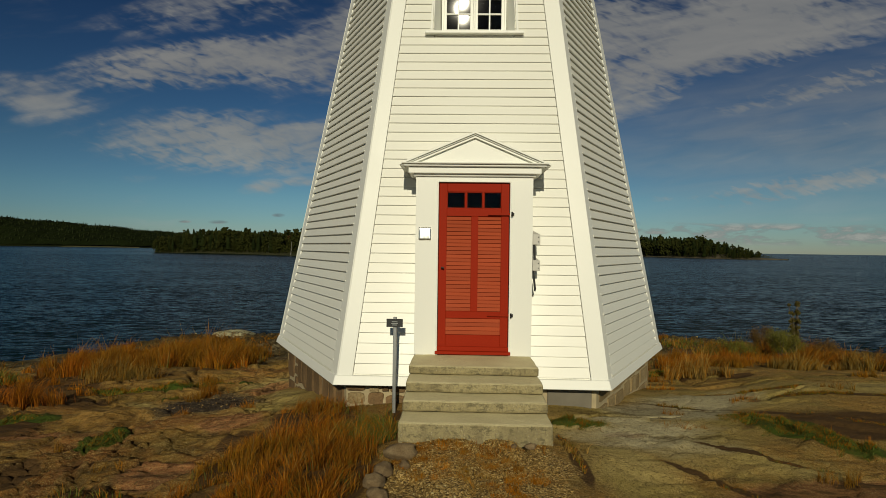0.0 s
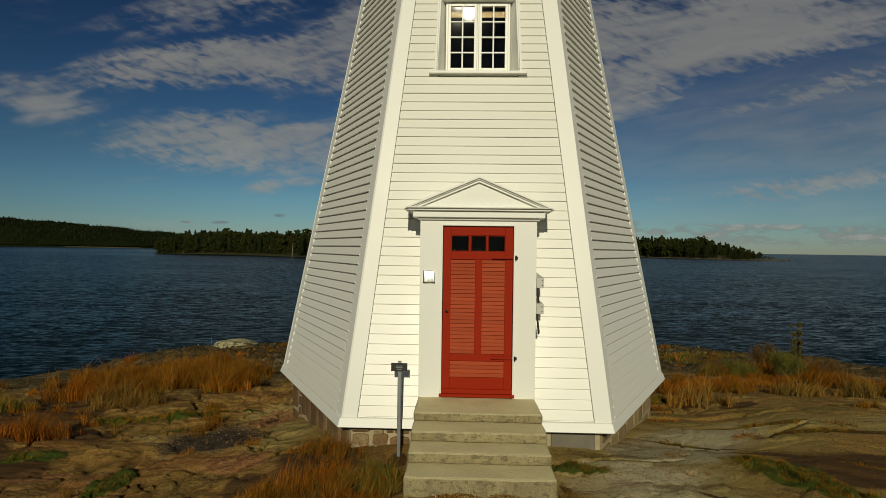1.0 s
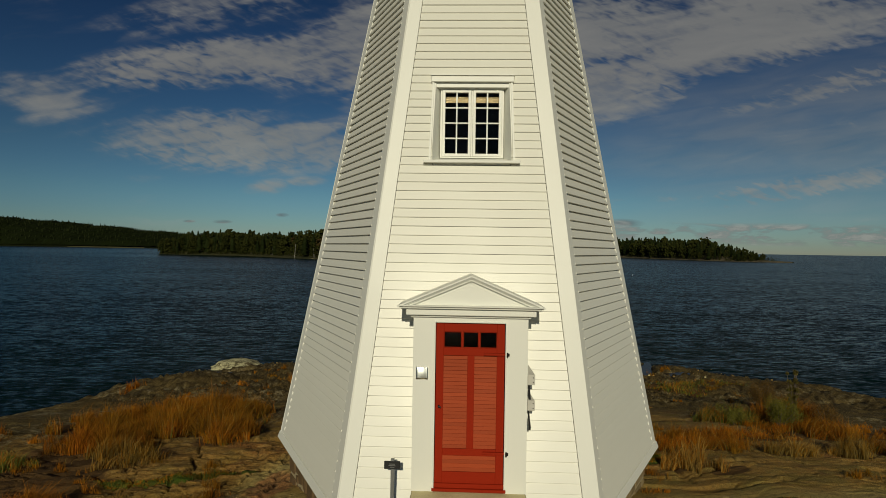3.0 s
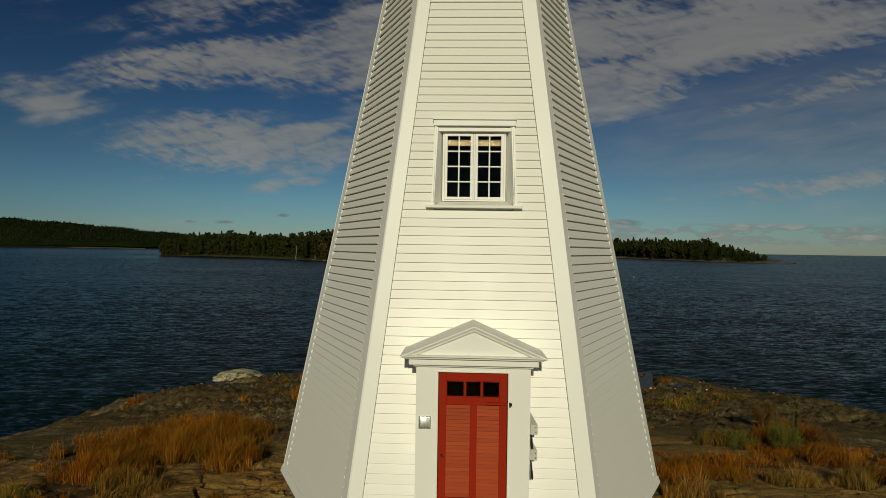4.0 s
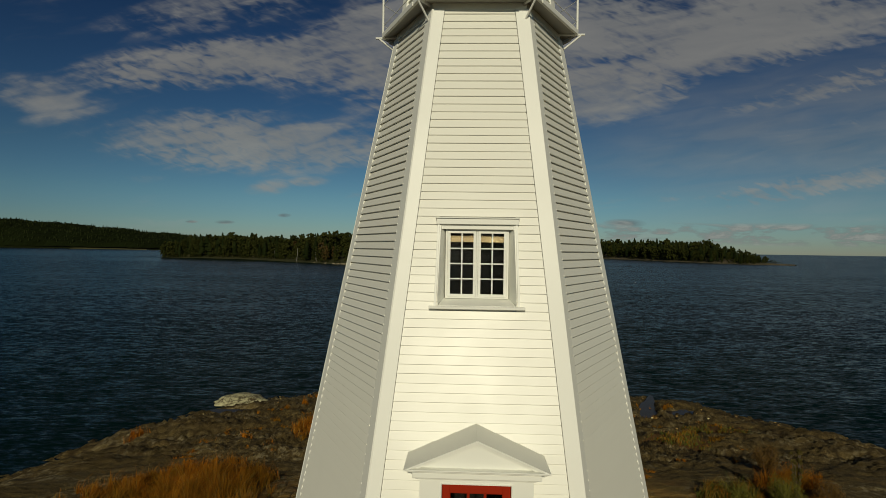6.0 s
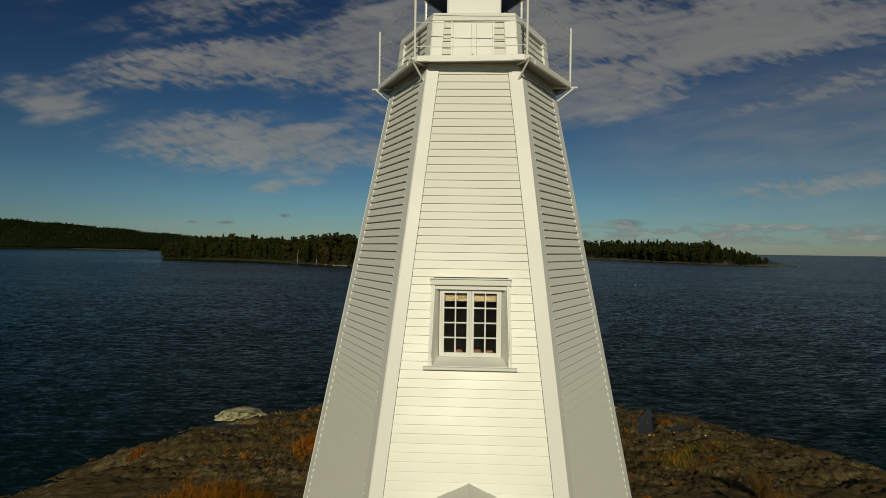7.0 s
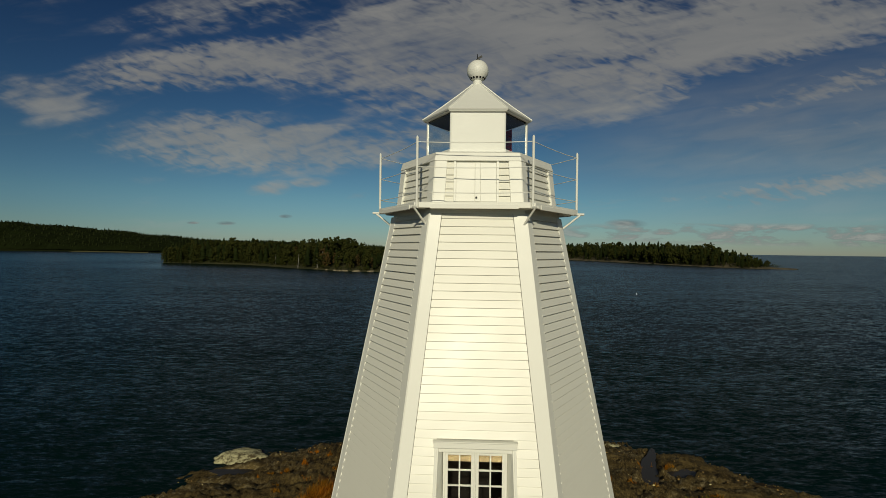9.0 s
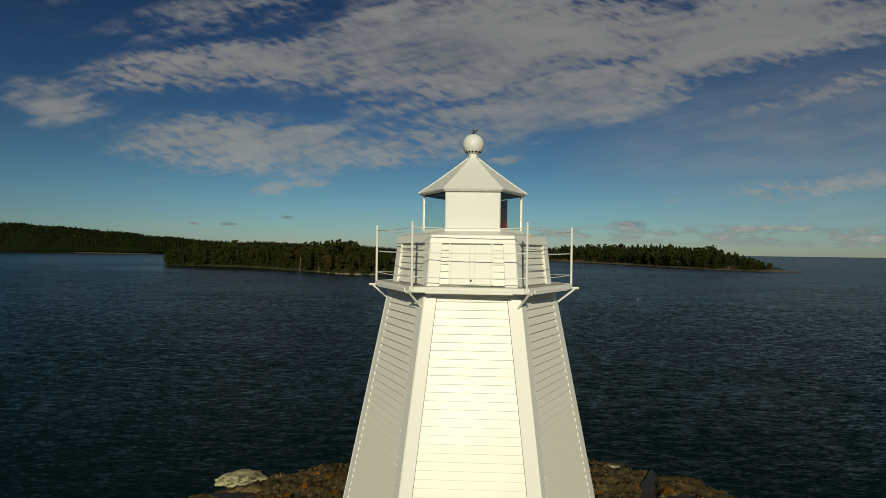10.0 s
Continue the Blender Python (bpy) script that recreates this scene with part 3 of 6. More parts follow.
def base_z(x, y):
    """The island's broad form: a flat top by the tower that falls away to the shore."""
    yl = np.where(y < -1.5, -1.5, y)
    left = -0.40 - 0.105 * yl - 0.035 * np.abs(x)
    right = -0.15 - 0.125 * yl - 0.012 * np.maximum(x - 6, 0)
    w = smooth(-3.6, -0.6, x)
    z = left * (1 - w) + right * w
    z = z + 0.17 * np.exp(-((x - 0.0) / 1.25) ** 2) * smooth(-3.9, -4.7, y)
    z = z - 0.22 * smooth(5.6, 3.9, np.hypot(x, y)) * smooth(-3.6, -1.8, y) * smooth(1.2, 2.2, x)
    e = np.sqrt(((x - 1.4) / 22.6) ** 2 + ((y - 5) / 26.6) ** 2) + 0.07 * (fbm(x * 0.13, y * 0.13, 5, 3) - 0.5) + 0.04 * (fbm(x * 0.45, y * 0.45, 6, 3) - 0.5)
    # a bight behind the tower, between the boulder and the shore spit
    e = e + 0.07 * np.clip(blob(x, y, -6.5, 30, 7.0, 6.5) * 1.5, 0, 1)
    spit, knoll = np.clip(blob(x, y, 11.5, 28, 8.5, 7.5) * 1.5, 0, 1), np.clip(blob(x, y, -14.2, 21.2, 4.2, 4.0) * 1.5, 0, 1)
    e = e - 0.07 * spit - 0.05 * knoll
    z = z + 0.28 * spit + 0.12 * knoll
    begin = 0.86 - 0.17 * np.clip(((x - 1.4) / 22.6) ** 2 / np.maximum(e * e, 0.01), 0, 1)
    fall = smooth(0.0, 1.0, (e - begin) / (1.0 - begin))
    foot = SEA - 0.22
    z = z * (1 - fall) + foot * fall
    return np.where(e > 1.0, foot - np.minimum((e - 1.0) * 9.0, 5.0), z), e


def ground_parts(x, y):
    """Height of the ground, and how much soil, moss, gravel, wet and crack lies there."""
    z, e = base_z(x, y)
    near = 1 - smooth(0.9, 1.02, e)
    cr, sr = math.cos(radians(7)), math.sin(radians(7))
    u, v = x * cr + y * sr, -x * sr + y * cr
    wx, wy = fbm(x * 0.5, y * 0.5, 31, 3) - 0.5, fbm(x * 0.5, y * 0.5, 41, 3) - 0.5
    flat = smooth(2.6, 4.2, np.hypot(x, y)) * (1 - 0.75 * np.clip(blob(x, y, 4.2, -1.9, 4.6, 2.3) * 2, 0, 1)) * (1 - 0.75 * smooth(1.8, 0.7, np.abs(x)) * smooth(-2.5, -4.0, y))
    whale = fbm(u * 0.16 + wx * 0.5, v * 0.42 + wy, 11, 4) - 0.5
    z = z + whale * (0.26 + 0.6 * smooth(2, 14, y)) * flat * near
    # worn ledges: broken steps across the strike
    q = fbm(u * 0.22 + wx, v * 0.8 + wy * 1.4, 23, 3) * 7
    step = np.floor(q) + smooth(0.80, 1.0, q - np.floor(q))
    z = z + (step - q) * (0.035 + 0.03 * smooth(5, 9, y)) * flat * near
    lip = smooth(0.84, 0.93, q - np.floor(q)) * smooth(1.0, 0.95, q - np.floor(q))
    # joints and cracks
    c1 = np.abs(fbm(u * 0.15 + wx * 0.5, v * 1.0 + wy * 0.6, 51, 3) - 0.5)
    c2 = np.abs(fbm(u * 0.9 + wx * 0.7, v * 0.30 + wy * 0.5, 61, 3) - 0.5)
    crack = np.maximum(smooth(0.026, 0.010, c1) * smooth(0.42, 0.55, fbm(x * 0.6, y * 0.6, 57, 2)), 0.9 * smooth(0.014, 0.005, c2) * smooth(0.40, 0.52, fbm(x * 0.5, y * 0.5, 67, 2)))
    c3 = np.abs(fbm(u * 0.9 + wx * 1.4, v * 2.0 + wy * 1.2, 63, 3) - 0.5)
    broken = smooth(-1.0, -3.2, x) * smooth(6, 3, y)
    crack = np.maximum(crack, (0.35 + 0.65 * broken) * smooth(0.020, 0.006, c3) * smooth(0.45, 0.56, fbm(x * 0.8, y * 0.8, 69, 2)))
    lump = (0.16 - np.abs(fbm(u * 0.9 + wx, v * 1.9 + wy, 73, 3, 0.6) - 0.5)) * 0.10 * broken
    z = z + lump * flat * near
    crack = np.maximum(crack, 0.35 * lip) * smooth(2.9, 3.4, np.hypot(x, y)) * near
    z = z - crack * 0.06 * near
    z = z + (fbm(x * 2.6, y * 4.4, 71, 4, 0.65) - 0.5) * (0.05 + 0.035 * broken) * (0.35 + 0.65 * flat) + (fbm(x * 1.0, y * 1.7, 77, 3) - 0.5) * (0.035 + 0.04 * broken) * flat * near
    gap, lift, tilt = blocks(u + 0.5 * wx + 0.10 * (fbm(x * 3, y * 3, 141, 2) - 0.5), v + 0.4 * wy + 0.10 * (fbm(x * 3, y * 3, 143, 2) - 0.5), 1.15, 0.62, 147)
    gap2, lift2, tilt2 = blocks(u + 0.3 * wx + 0.06 * (fbm(x * 5, y * 5, 151, 2) - 0.5), v + 0.3 * wy, 0.46, 0.27, 157)
    some = smooth(0.40, 0.55, fbm(x * 0.7, y * 0.7, 161, 2))
    slabs = np.clip(broken * smooth(2.9, 3.5, np.hypot(x, y)) + 0.45 * smooth(5, 9, y), 0, 1) * near
    z = z + (0.085 * lift + 0.15 * tilt + some * (0.03 * lift2 + 0.05 * tilt2)) * slabs * smooth(0.0, 0.045, gap)
    joint = np.maximum(smooth(0.052, 0.012, gap) * smooth(0.30, 0.45, fbm(x * 1.1, y * 1.1, 163, 2)), 0.75 * some * smooth(0.07, 0.015, gap2))
    z = z - 0.06 * joint * slabs
    crack = np.maximum(crack * np.where(y < 4, 0.30 + 0.3 * broken, 1.0), 0.95 * joint * slabs)
    shore = smooth(7, 12, y) * near
    block = fbm(u * 0.55 + wx * 2, v * 0.8 + wy * 2, 121, 4, 0.6) * 9
    z = z + ((np.floor(block) + smooth(0.7, 1.0, block - np.floor(block)) - block) * 0.26 + (0.13 - np.abs(fbm(u * 0.45, v * 0.8, 131, 4, 0.55) - 0.5)) * 0.9) * shore
    crack = np.maximum(crack, shore * 0.8 * smooth(0.90, 0.97, block - np.floor(block)))
    for px, py, rx, ry, turn in POOLS:
        z = z - 0.45 * np.clip(blob(x, y, px, py, rx * 1.25, ry * 1.2, turn) * 2.2, 0, 1)
    n1, n2 = fbm(x * 0.9, y * 0.9, 81, 3) - 0.5, fbm(x * 2.2, y * 2.2, 91, 3) - 0.5
    soil = np.full_like(x, -1.0)
    for g in GRASS_BEDS:
        soil = np.maximum(soil, blob(x, y, *g[:5]) * 1.6 + 0.35)
    for g in CRACK_BEDS:
        soil = np.maximum(soil, blob(x, y, *g) * 1.2 + 0.40)
    # earth between the broken rocks on the lower side
    low = smooth(-4.8, -7.6, x) * smooth(4.0, 0.5, y)
    soil = np.maximum(soil, 0.74 * low + n1 * 1.2 * low - 0.1)
    soil = np.clip(soil + n1 * 1.0 + n2 * 0.5, 0, 1) * near
    moss = np.full_like(x, -1.0)
    for g in MOSS_BEDS:
        moss = np.maximum(moss, blob(x, y, *g) * 2.2 + 0.45)
    moss = np.clip(moss - 0.08 + n2 * 1.6 + n1 * 0.7, 0, 1) * near
    pit = np.clip(blob(x, y, -3.98, -1.72, 0.88, 0.92, -12) * 2 + 0.3 + n2 * 0.6, 0, 1)
    gravel = np.maximum(blob(x, y, 0.0, -5.4, 0.95, 1.25) * 2 + 0.3, pit)
    gravel = np.clip(gravel + n2 * 0.8, 0, 1)
    wet = smooth(0.93, 1.0, e + 0.03 * n1) * 0.85
    pale = np.full_like(x, -1.0)
    for g in PALE_BEDS:
        pale = np.maximum(pale, blob(x, y, *g) * 1.4 + 0.1)
    pale = np.clip(pale + n1 * 1.0 + n2 * 0.4, 0, 1)
    red = np.full_like(x, -1.0)
    for g in RED_BEDS:
        red = np.maximum(red, blob(x, y, *g) * 1.6 + 0.15)
    red = np.clip(red + n2 * 0.5, 0, 1)
    lime = np.clip(np.maximum(np.maximum(blob(x, y, 2.75, -2.35, 1.5, 0.85, 40), blob(x, y, 1.7, -3.30, 0.55, 0.14, 0)) * 2.2, np.maximum(blob(x, y, 3.5, -1.7, 1.3, 0.7, 30) * 1.5, blob(x, y, 1.9, -3.75, 1.1, 0.85, 10) * 1.1)) + 0.20 + 0.5 * n1, 0, 1)
    for px, py, rx, ry in ((-7.2, -2.7, 1.7, 0.9), (-6.6, -1.2, 0.9, 0.45), (-8.6, -0.4, 1.6, 0.6), (-6.6, -4.0, 0.8, 0.5), (-8.9, 1.6, 1.6, 1.0), (4.9, -3.3, 1.5, 0.55), (5.6, -4.6, 1.2, 0.7)):
        soil = np.maximum(soil, np.clip(blob(x, y, px, py, rx, ry) * 1.4 + 0.40 + n1, 0, 1.0))
    soil = np.maximum(soil, np.clip(blob(x, y, 3.7, -5.25, 1.7, 0.45) * 1.5 + 0.1 + n1, 0, 0.55))
    rugged = np.clip(0.30 + 0.7 * broken + smooth(6, 10, y), 0, 1)
    z = z + 0.05 * moss * smooth(0.35, 0.7, fbm(x * 7, y * 7, 171, 2)) * smooth(4, 2, y)
    # the last mask, shore, reaches up the left flank to paint in lens falloff
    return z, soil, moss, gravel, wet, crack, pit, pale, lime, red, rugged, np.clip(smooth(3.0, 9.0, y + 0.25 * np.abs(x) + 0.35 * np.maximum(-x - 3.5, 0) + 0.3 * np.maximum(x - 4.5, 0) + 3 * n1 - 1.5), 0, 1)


def ground_z(x, y):
    return ground_parts(np.atleast_1d(np.asarray(x, float)), np.atleast_1d(np.asarray(y, float)))[0]


# beds of long grass in plan: place, half sizes, turn, blades per square metre, height, kind
GRASS_BEDS = [
    (-9.7, 4.9, 1.9, 1.7, -10, 130, 0.46, "dry"), (-7.6, 5.4, 1.7, 2.2, 0, 140, 0.50, "dry"), (-9.2, 6.6, 1.5, 0.9, 25, 110, 0.42, "dry"),
    (-8.5, 2.5, 1.7, 0.8, -15, 150, 0.48, "rust"), (-5.9, 4.4, 0.7, 0.6, 0, 130, 0.4, "straw"), (-12.7, 3.2, 1.2, 0.7, 0, 110, 0.42, "rust"),
    (-9.6, 0.9, 0.6, 0.35, 0, 200, 0.36, "mixed"),
    (-2.0, -2.95, 0.70, 0.35, -25, 186, 0.26, "dry"), (-1.85, -3.65, 0.75, 0.55, 0, 223, 0.35, "dry"), (-1.22, -3.85, 0.40, 0.52, 0, 260, 0.39, "mixed"), (-0.95, -3.35, 0.14, 0.30, 0, 260, 0.66, "straw"), (-1.05, -4.35, 0.26, 0.36, 0, 260, 0.32, "mixed"), (-1.5, -4.75, 0.55, 0.5, 0, 260, 0.37, "dry"),
    (-2.35, -4.4, 0.5, 0.5, 0, 161, 0.33, "dry"), (-2.75, -3.5, 0.25, 0.3, 0, 74, 0.19, "mixed"), (-3.6, -5.0, 0.5, 0.25, 0, 99, 0.14, "mixed"), (-1.85, -5.4, 0.7, 0.5, 0, 223, 0.33, "dry"), (-2.6, -5.5, 0.5, 0.5, 0, 186, 0.30, "rust"), (-1.15, -5.35, 0.32, 0.65, 0, 223, 0.23, "dry"),
    (-4.9, -4.35, 0.32, 0.35, 0, 380, 0.34, "green"), (-7.3, 1.5, 0.9, 0.9, 0, 170, 0.46, "straw"), (-6.9, -1.5, 0.4, 0.3, 0, 300, 0.48, "rust"), (-4.4, -0.85, 0.35, 0.22, 0, 260, 0.26, "rust"), (-5.9, 3.2, 0.7, 0.9, 0, 150, 0.5, "dry"),
    (4.35, 1.0, 0.45, 0.35, 0, 300, 0.56, "straw"), (5.0, 0.45, 0.40, 0.25, 0, 300, 0.42, "straw"), (5.3, 2.4, 1.0, 0.6, 0, 200, 0.46, "dry"), (6.9, 1.7, 0.6, 0.28, 0, 280, 0.42, "straw"),
    (8.2, 1.8, 0.45, 0.35, 0, 300, 0.58, "straw"), (9.5, 2.1, 0.6, 0.4, 0, 260, 0.60, "dry"), (11.0, 2.3, 0.9, 0.4, 0, 260, 0.56, "straw"), (6.6, 3.4, 1.3, 0.6, 0, 90, 0.32, "dry"),
    (9.0, 4.2, 1.5, 0.8, 0, 110, 0.42, "dry"), (11.6, 3.8, 1.4, 0.7, 0, 120, 0.46, "dry"), (7.4, 5.4, 1.1, 0.6, 0, 160, 0.42, "mixed"), (9.6, 6.6, 1.0, 0.7, 0, 180, 0.5, "rust"), (13.6, 3.4, 1.2, 0.8, 0, 190, 0.55, "straw"),
    (3.9, 3.6, 0.7, 0.7, 0, 180, 0.5, "rust"), (-14.6, 13.6, 0.35, 0.25, 0, 200, 0.42, "rust"), (-6.6, 14.5, 1.1, 2.0, 0, 90, 0.55, "dry"),
    (8.6, 12.8, 1.4, 0.8, 0, 50, 0.22, "mixed"), (11.5, 15.5, 1.6, 0.8, 0, 50, 0.24, "mixed"), (-4.6, 10.5, 1.2, 1.6, 0, 100, 0.5, "dry"),
]
# rock pools: place, half sizes, turn
POOLS = [(10.3, 21.0, 0.52, 3.1, -17.5), (11.95, 20.3, 0.75, 0.60, 10), (-12.7, 19.6, 1.15, 0.62, 5), (18.3, 15.2, 1.1, 0.5, -20)]
# beds of short green grass and moss: place, half sizes, turn
MOSS_BEDS = [(3.75, -3.65, 1.0, 0.36, -59), (4.55, -4.85, 0.7, 0.42, -59), (-4.48, -3.45, 0.42, 0.20, 78), (-6.3, -2.35, 0.50, 0.24, 0),
             (-5.2, 0.25, 1.15, 0.15, 18), (-4.97, -0.96, 0.14, 0.25, 0), (-6.5, 0.0, 0.45, 0.13, 0), (1.2, -3.50, 0.42, 0.15, 0), (3.9, 1.5, 0.4, 0.3, 0)]
# clean pale rock, and rock stained red by iron: place, half sizes, turn
PALE_BEDS = [(3.7, -1.6, 2.2, 1.2, 10), (-2.75, -2.0, 0.65, 0.75, 0), (-2.95, -1.35, 0.55, 1.1, 30), (2.0, -3.4, 1.6, 1.5, 0), (1.35, -4.9, 0.55, 0.9, 0), (5.2, -1.4, 4.0, 0.75, 4), (-3.6, 0.4, 0.7, 1.5, 0), (-5.2, -1.35, 0.75, 0.22, -42), (-4.3, -1.75, 0.45, 0.15, 10), (3.0, -4.6, 0.9, 0.35, -40)]
RED_BEDS = [(-3.25, -4.40, 0.48, 0.42, 0), (-5.85, -3.1, 0.7, 0.30, 0), (-3.5, -0.3, 0.45, 0.9, 0), (1.7, -3.82, 0.30, 0.14, 0), (3.3, -5.2, 1.2, 0.4, 0), (-3.1, -2.9, 0.5, 0.25, 0)]
# thin grass along the cracks: place, half sizes, turn
CRACK_BEDS = [(4.1, -2.85, 0.95, 0.09, -27), (5.3, -3.4, 0.6, 0.10, -20), (2.2, -5.05, 0.55, 0.06, -40), (0.93, -4.85, 0.85, 0.08, 90), (3.0, -2.1, 0.9, 0.07, -25), (5.4, -1.9, 1.4, 0.10, -6), (4.4, -1.2, 1.0, 0.07, -4), (2.9, -4.4, 0.7, 0.05, -35)]


def axis(lo, hi, fine, up, down, far=6000.0):
    """Grid lines: fine between lo and hi; then wider by a share of the way, up to the limit given as (share, limit), and coarse out to far."""
    def run(start, sign, share, limit):
        out, p, d = [], start, fine
        while abs(p) < far:
            d = d * (1 + share) if sign * p < limit else d * 1.3
            p += sign * d
            out.append(p)
        return out
    mid = list(np.arange(lo, hi + 1e-6, fine))
    return np.array(run(mid[0], -1, *down)[::-1] + mid + run(mid[-1], 1, *up))


def build_ground():
    xs, ys = axis(-7.2, 7.2, 0.036, (0.016, 27), (0.016, 27)), axis(-6.2, 3.0, 0.036, (0.012, 34), (0.045, 26))
    gx, gy = np.meshgrid(xs, ys)
    x, y = gx.ravel(), gy.ravel()
    z, soil, moss, gravel, wet, crack, pit, pale, lime, red, rugged, shore = ground_parts(x, y)
    w, h = len(xs), len(ys)
    i = np.arange(w * h).reshape(h, w)
    faces = np.stack([i[:-1, :-1].ravel(), i[:-1, 1:].ravel(), i[1:, 1:].ravel(), i[1:, :-1].ravel()], 1)
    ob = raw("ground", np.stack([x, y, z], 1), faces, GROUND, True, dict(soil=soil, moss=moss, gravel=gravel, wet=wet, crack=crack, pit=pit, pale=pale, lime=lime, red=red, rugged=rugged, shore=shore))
    tagged(ob, "ice-worn grey and brown bedrock with cracks, soil pockets and moss", "ground", kind="structure")


def build_sea():
    bm = bmesh.new()
    r = 7000
    bm.faces.new([bm.verts.new(v) for v in ((-r, -r, SEA), (r, -r, SEA), (r, r, SEA), (-r, r, SEA))])
    tagged(part("water", bm, WATER), "dark blue wind-rippled open sea water", "water", kind="structure")
    # rock pools by the shore
    for cx, cy, rx, ry, turn in POOLS:
        bm = bmesh.new()
        ring, zs = [], []
        for k in range(28):
            a = 2 * math.pi * k / 28
            q = 1 + 0.22 * math.sin(3 * a + cx) + 0.12 * math.sin(5 * a + cy)
            u, v = rx * 1.12 * q * math.cos(a), ry * 1.12 * q * math.sin(a)
            c, s = math.cos(radians(turn)), math.sin(radians(turn))
            ring.append((cx + u * c - v * s, cy + u * s + v * c))
        z = float(np.percentile(ground_z([p[0] for p in ring], [p[1] for p in ring]), 40))
        bm.faces.new([bm.verts.new((px, py, z)) for px, py in ring])
        tagged(part("rock_pool_water", bm, POOL), "still dark rain water in a hollow of the shore rock", "water", kind="structure")


POOL = plain_material("still_pool_water", (0.030, 0.028, 0.026), 0.2, 0, 0.05, 3, 0.02)
POOL.node_tree.nodes["Principled BSDF"].inputs["Specular IOR Level"].default_value = 0.06
build_ground()
build_sea()

# ---- the lighthouse ----
Z_FOOT, R_FOOT, Z_HEAD, R_HEAD = 0.292, 3.435, 9.80, 1.509
SLOPE = (R_FOOT - R_HEAD) / (Z_HEAD - Z_FOOT)


def radius(z):
    return R_FOOT - (z - Z_FOOT) * SLOPE


def on_face(k, u, z, off=0.0, r=None):
    """A point on face k of the hexagon (0 looks at -y, counted anticlockwise): u along the face, off outwards."""
    r = radius(z) if r is None else r
    a = math.radians(60 * k)
    x, y = u, -H * r - off
    return (x * math.cos(a) - y * math.sin(a), x * math.sin(a) + y * math.cos(a), z)


def slab(bm, k, z0, z1, u0, u1, inner, outer):
    """A board on face k between heights z0 and z1; u0, u1, inner, outer: pairs for the lower and upper edge."""
    hexa(bm, [on_face(k, u0[0], z0, outer[0]), on_face(k, u1[0], z0, outer[0]), on_face(k, u1[0], z0, inner[0]), on_face(k, u0[0], z0, inner[0]),
              on_face(k, u0[1], z1, outer[1]), on_face(k, u1[1], z1, outer[1]), on_face(k, u1[1], z1, inner[1]), on_face(k, u0[1], z1, inner[1])])


lighthouse = empty("lighthouse", "white-painted six-sided wooden lighthouse with red door, on fieldstone footing", "lighthouse")
WIN_Z0, WIN_Z1, WIN_U = 5.10, 6.33, 0.585
DOOR_U = 0.735
CORNER = 0.205


def build_walls():
    faces = []
    names = ("front", "front_right", "back_right", "back", "back_left", "front_left")
    for k in range(6):
        bm = bmesh.new()
        th = (-0.17, -0.17)
        z0, z1 = Z_FOOT, Z_HEAD
        if k == 0:
            cuts = [(z0, 0.72, ()), (0.72, 2.90, (0.43,)), (2.90, WIN_Z0, ()), (WIN_Z0, WIN_Z1, (WIN_U - 0.008,)), (WIN_Z1, z1, ())]
        else:
            cuts = [(z0, z1, ())]
        for a, b, hole in cuts:
            ua, ub = radius(a) / 2, radius(b) / 2
            if hole:
                g = hole[0]
                slab(bm, k, a, b, (-ua, -ub), (-g, -g), th, (-0.02, -0.02))
                slab(bm, k, a, b, (g, g), (ua, ub), th, (-0.02, -0.02))
            else:
                slab(bm, k, a, b, (-ua, -ub), (ua, ub), th, (-0.02, -0.02))
        faces.append(part("wall", bm, SHADE_SHEATHING, lighthouse))
    # corner boards, two to a corner, and the skirt board round the foot
    for k in range(6):
        for side in (-1, 1):
            bm = bmesh.new()
            z0, z1 = Z_FOOT + 0.10, Z_HEAD
            e = 0.016 if side > 0 else 0.0
            o = (0.028, 0.028)
            a0, a1 = radius(z0) / 2 + 0.012, radius(z1) / 2 + 0.012
            if side > 0:
                slab(bm, k, z0, z1, (a0 - CORNER, a1 - CORNER), (a0 + e, a1 + e), (-0.02, -0.02), o)
            else:
                slab(bm, k, z0, z1, (-a0, -a1), (-a0 + CORNER, -a1 + CORNER), (-0.02, -0.02), o)
            part("corner_board", bevel(bm, 0.005), TRIM, lighthouse)
        bm = bmesh.new()
        z0, z1 = Z_FOOT, Z_FOOT + 0.115
        slab(bm, k, z0, z1, (-(radius(z0) / 2 + 0.035), -(radius(z1) / 2 + 0.03)), (radius(z0) / 2 + 0.035, radius(z1) / 2 + 0.03), (-0.15, -0.15), (0.065, 0.045))
        part("skirt_board", bevel(bm, 0.006), TRIM, lighthouse, "grimy white skirt board above the stone footing")
    # floors inside keep the rooms dark
    for z in (0.66, 4.3, 7.2):
        bm = bmesh.new()
        r = radius(z) - 0.22
        cor = [(r * math.cos(radians(60 * k)), r * math.sin(radians(60 * k)), 0) for k in range(6)]
        lo = [bm.verts.new((c[0], c[1], z)) for c in cor]
        up = [bm.verts.new((c[0], c[1], z + 0.05)) for c in cor]
        bm.faces.new(lo[::-1]), bm.faces.new(up)
        for i in range(6):
            bm.faces.new([lo[i], lo[(i + 1) % 6], up[(i + 1) % 6], up[i]])
        part("storey_floor", bm, DARK_ROOM, lighthouse)
    return faces


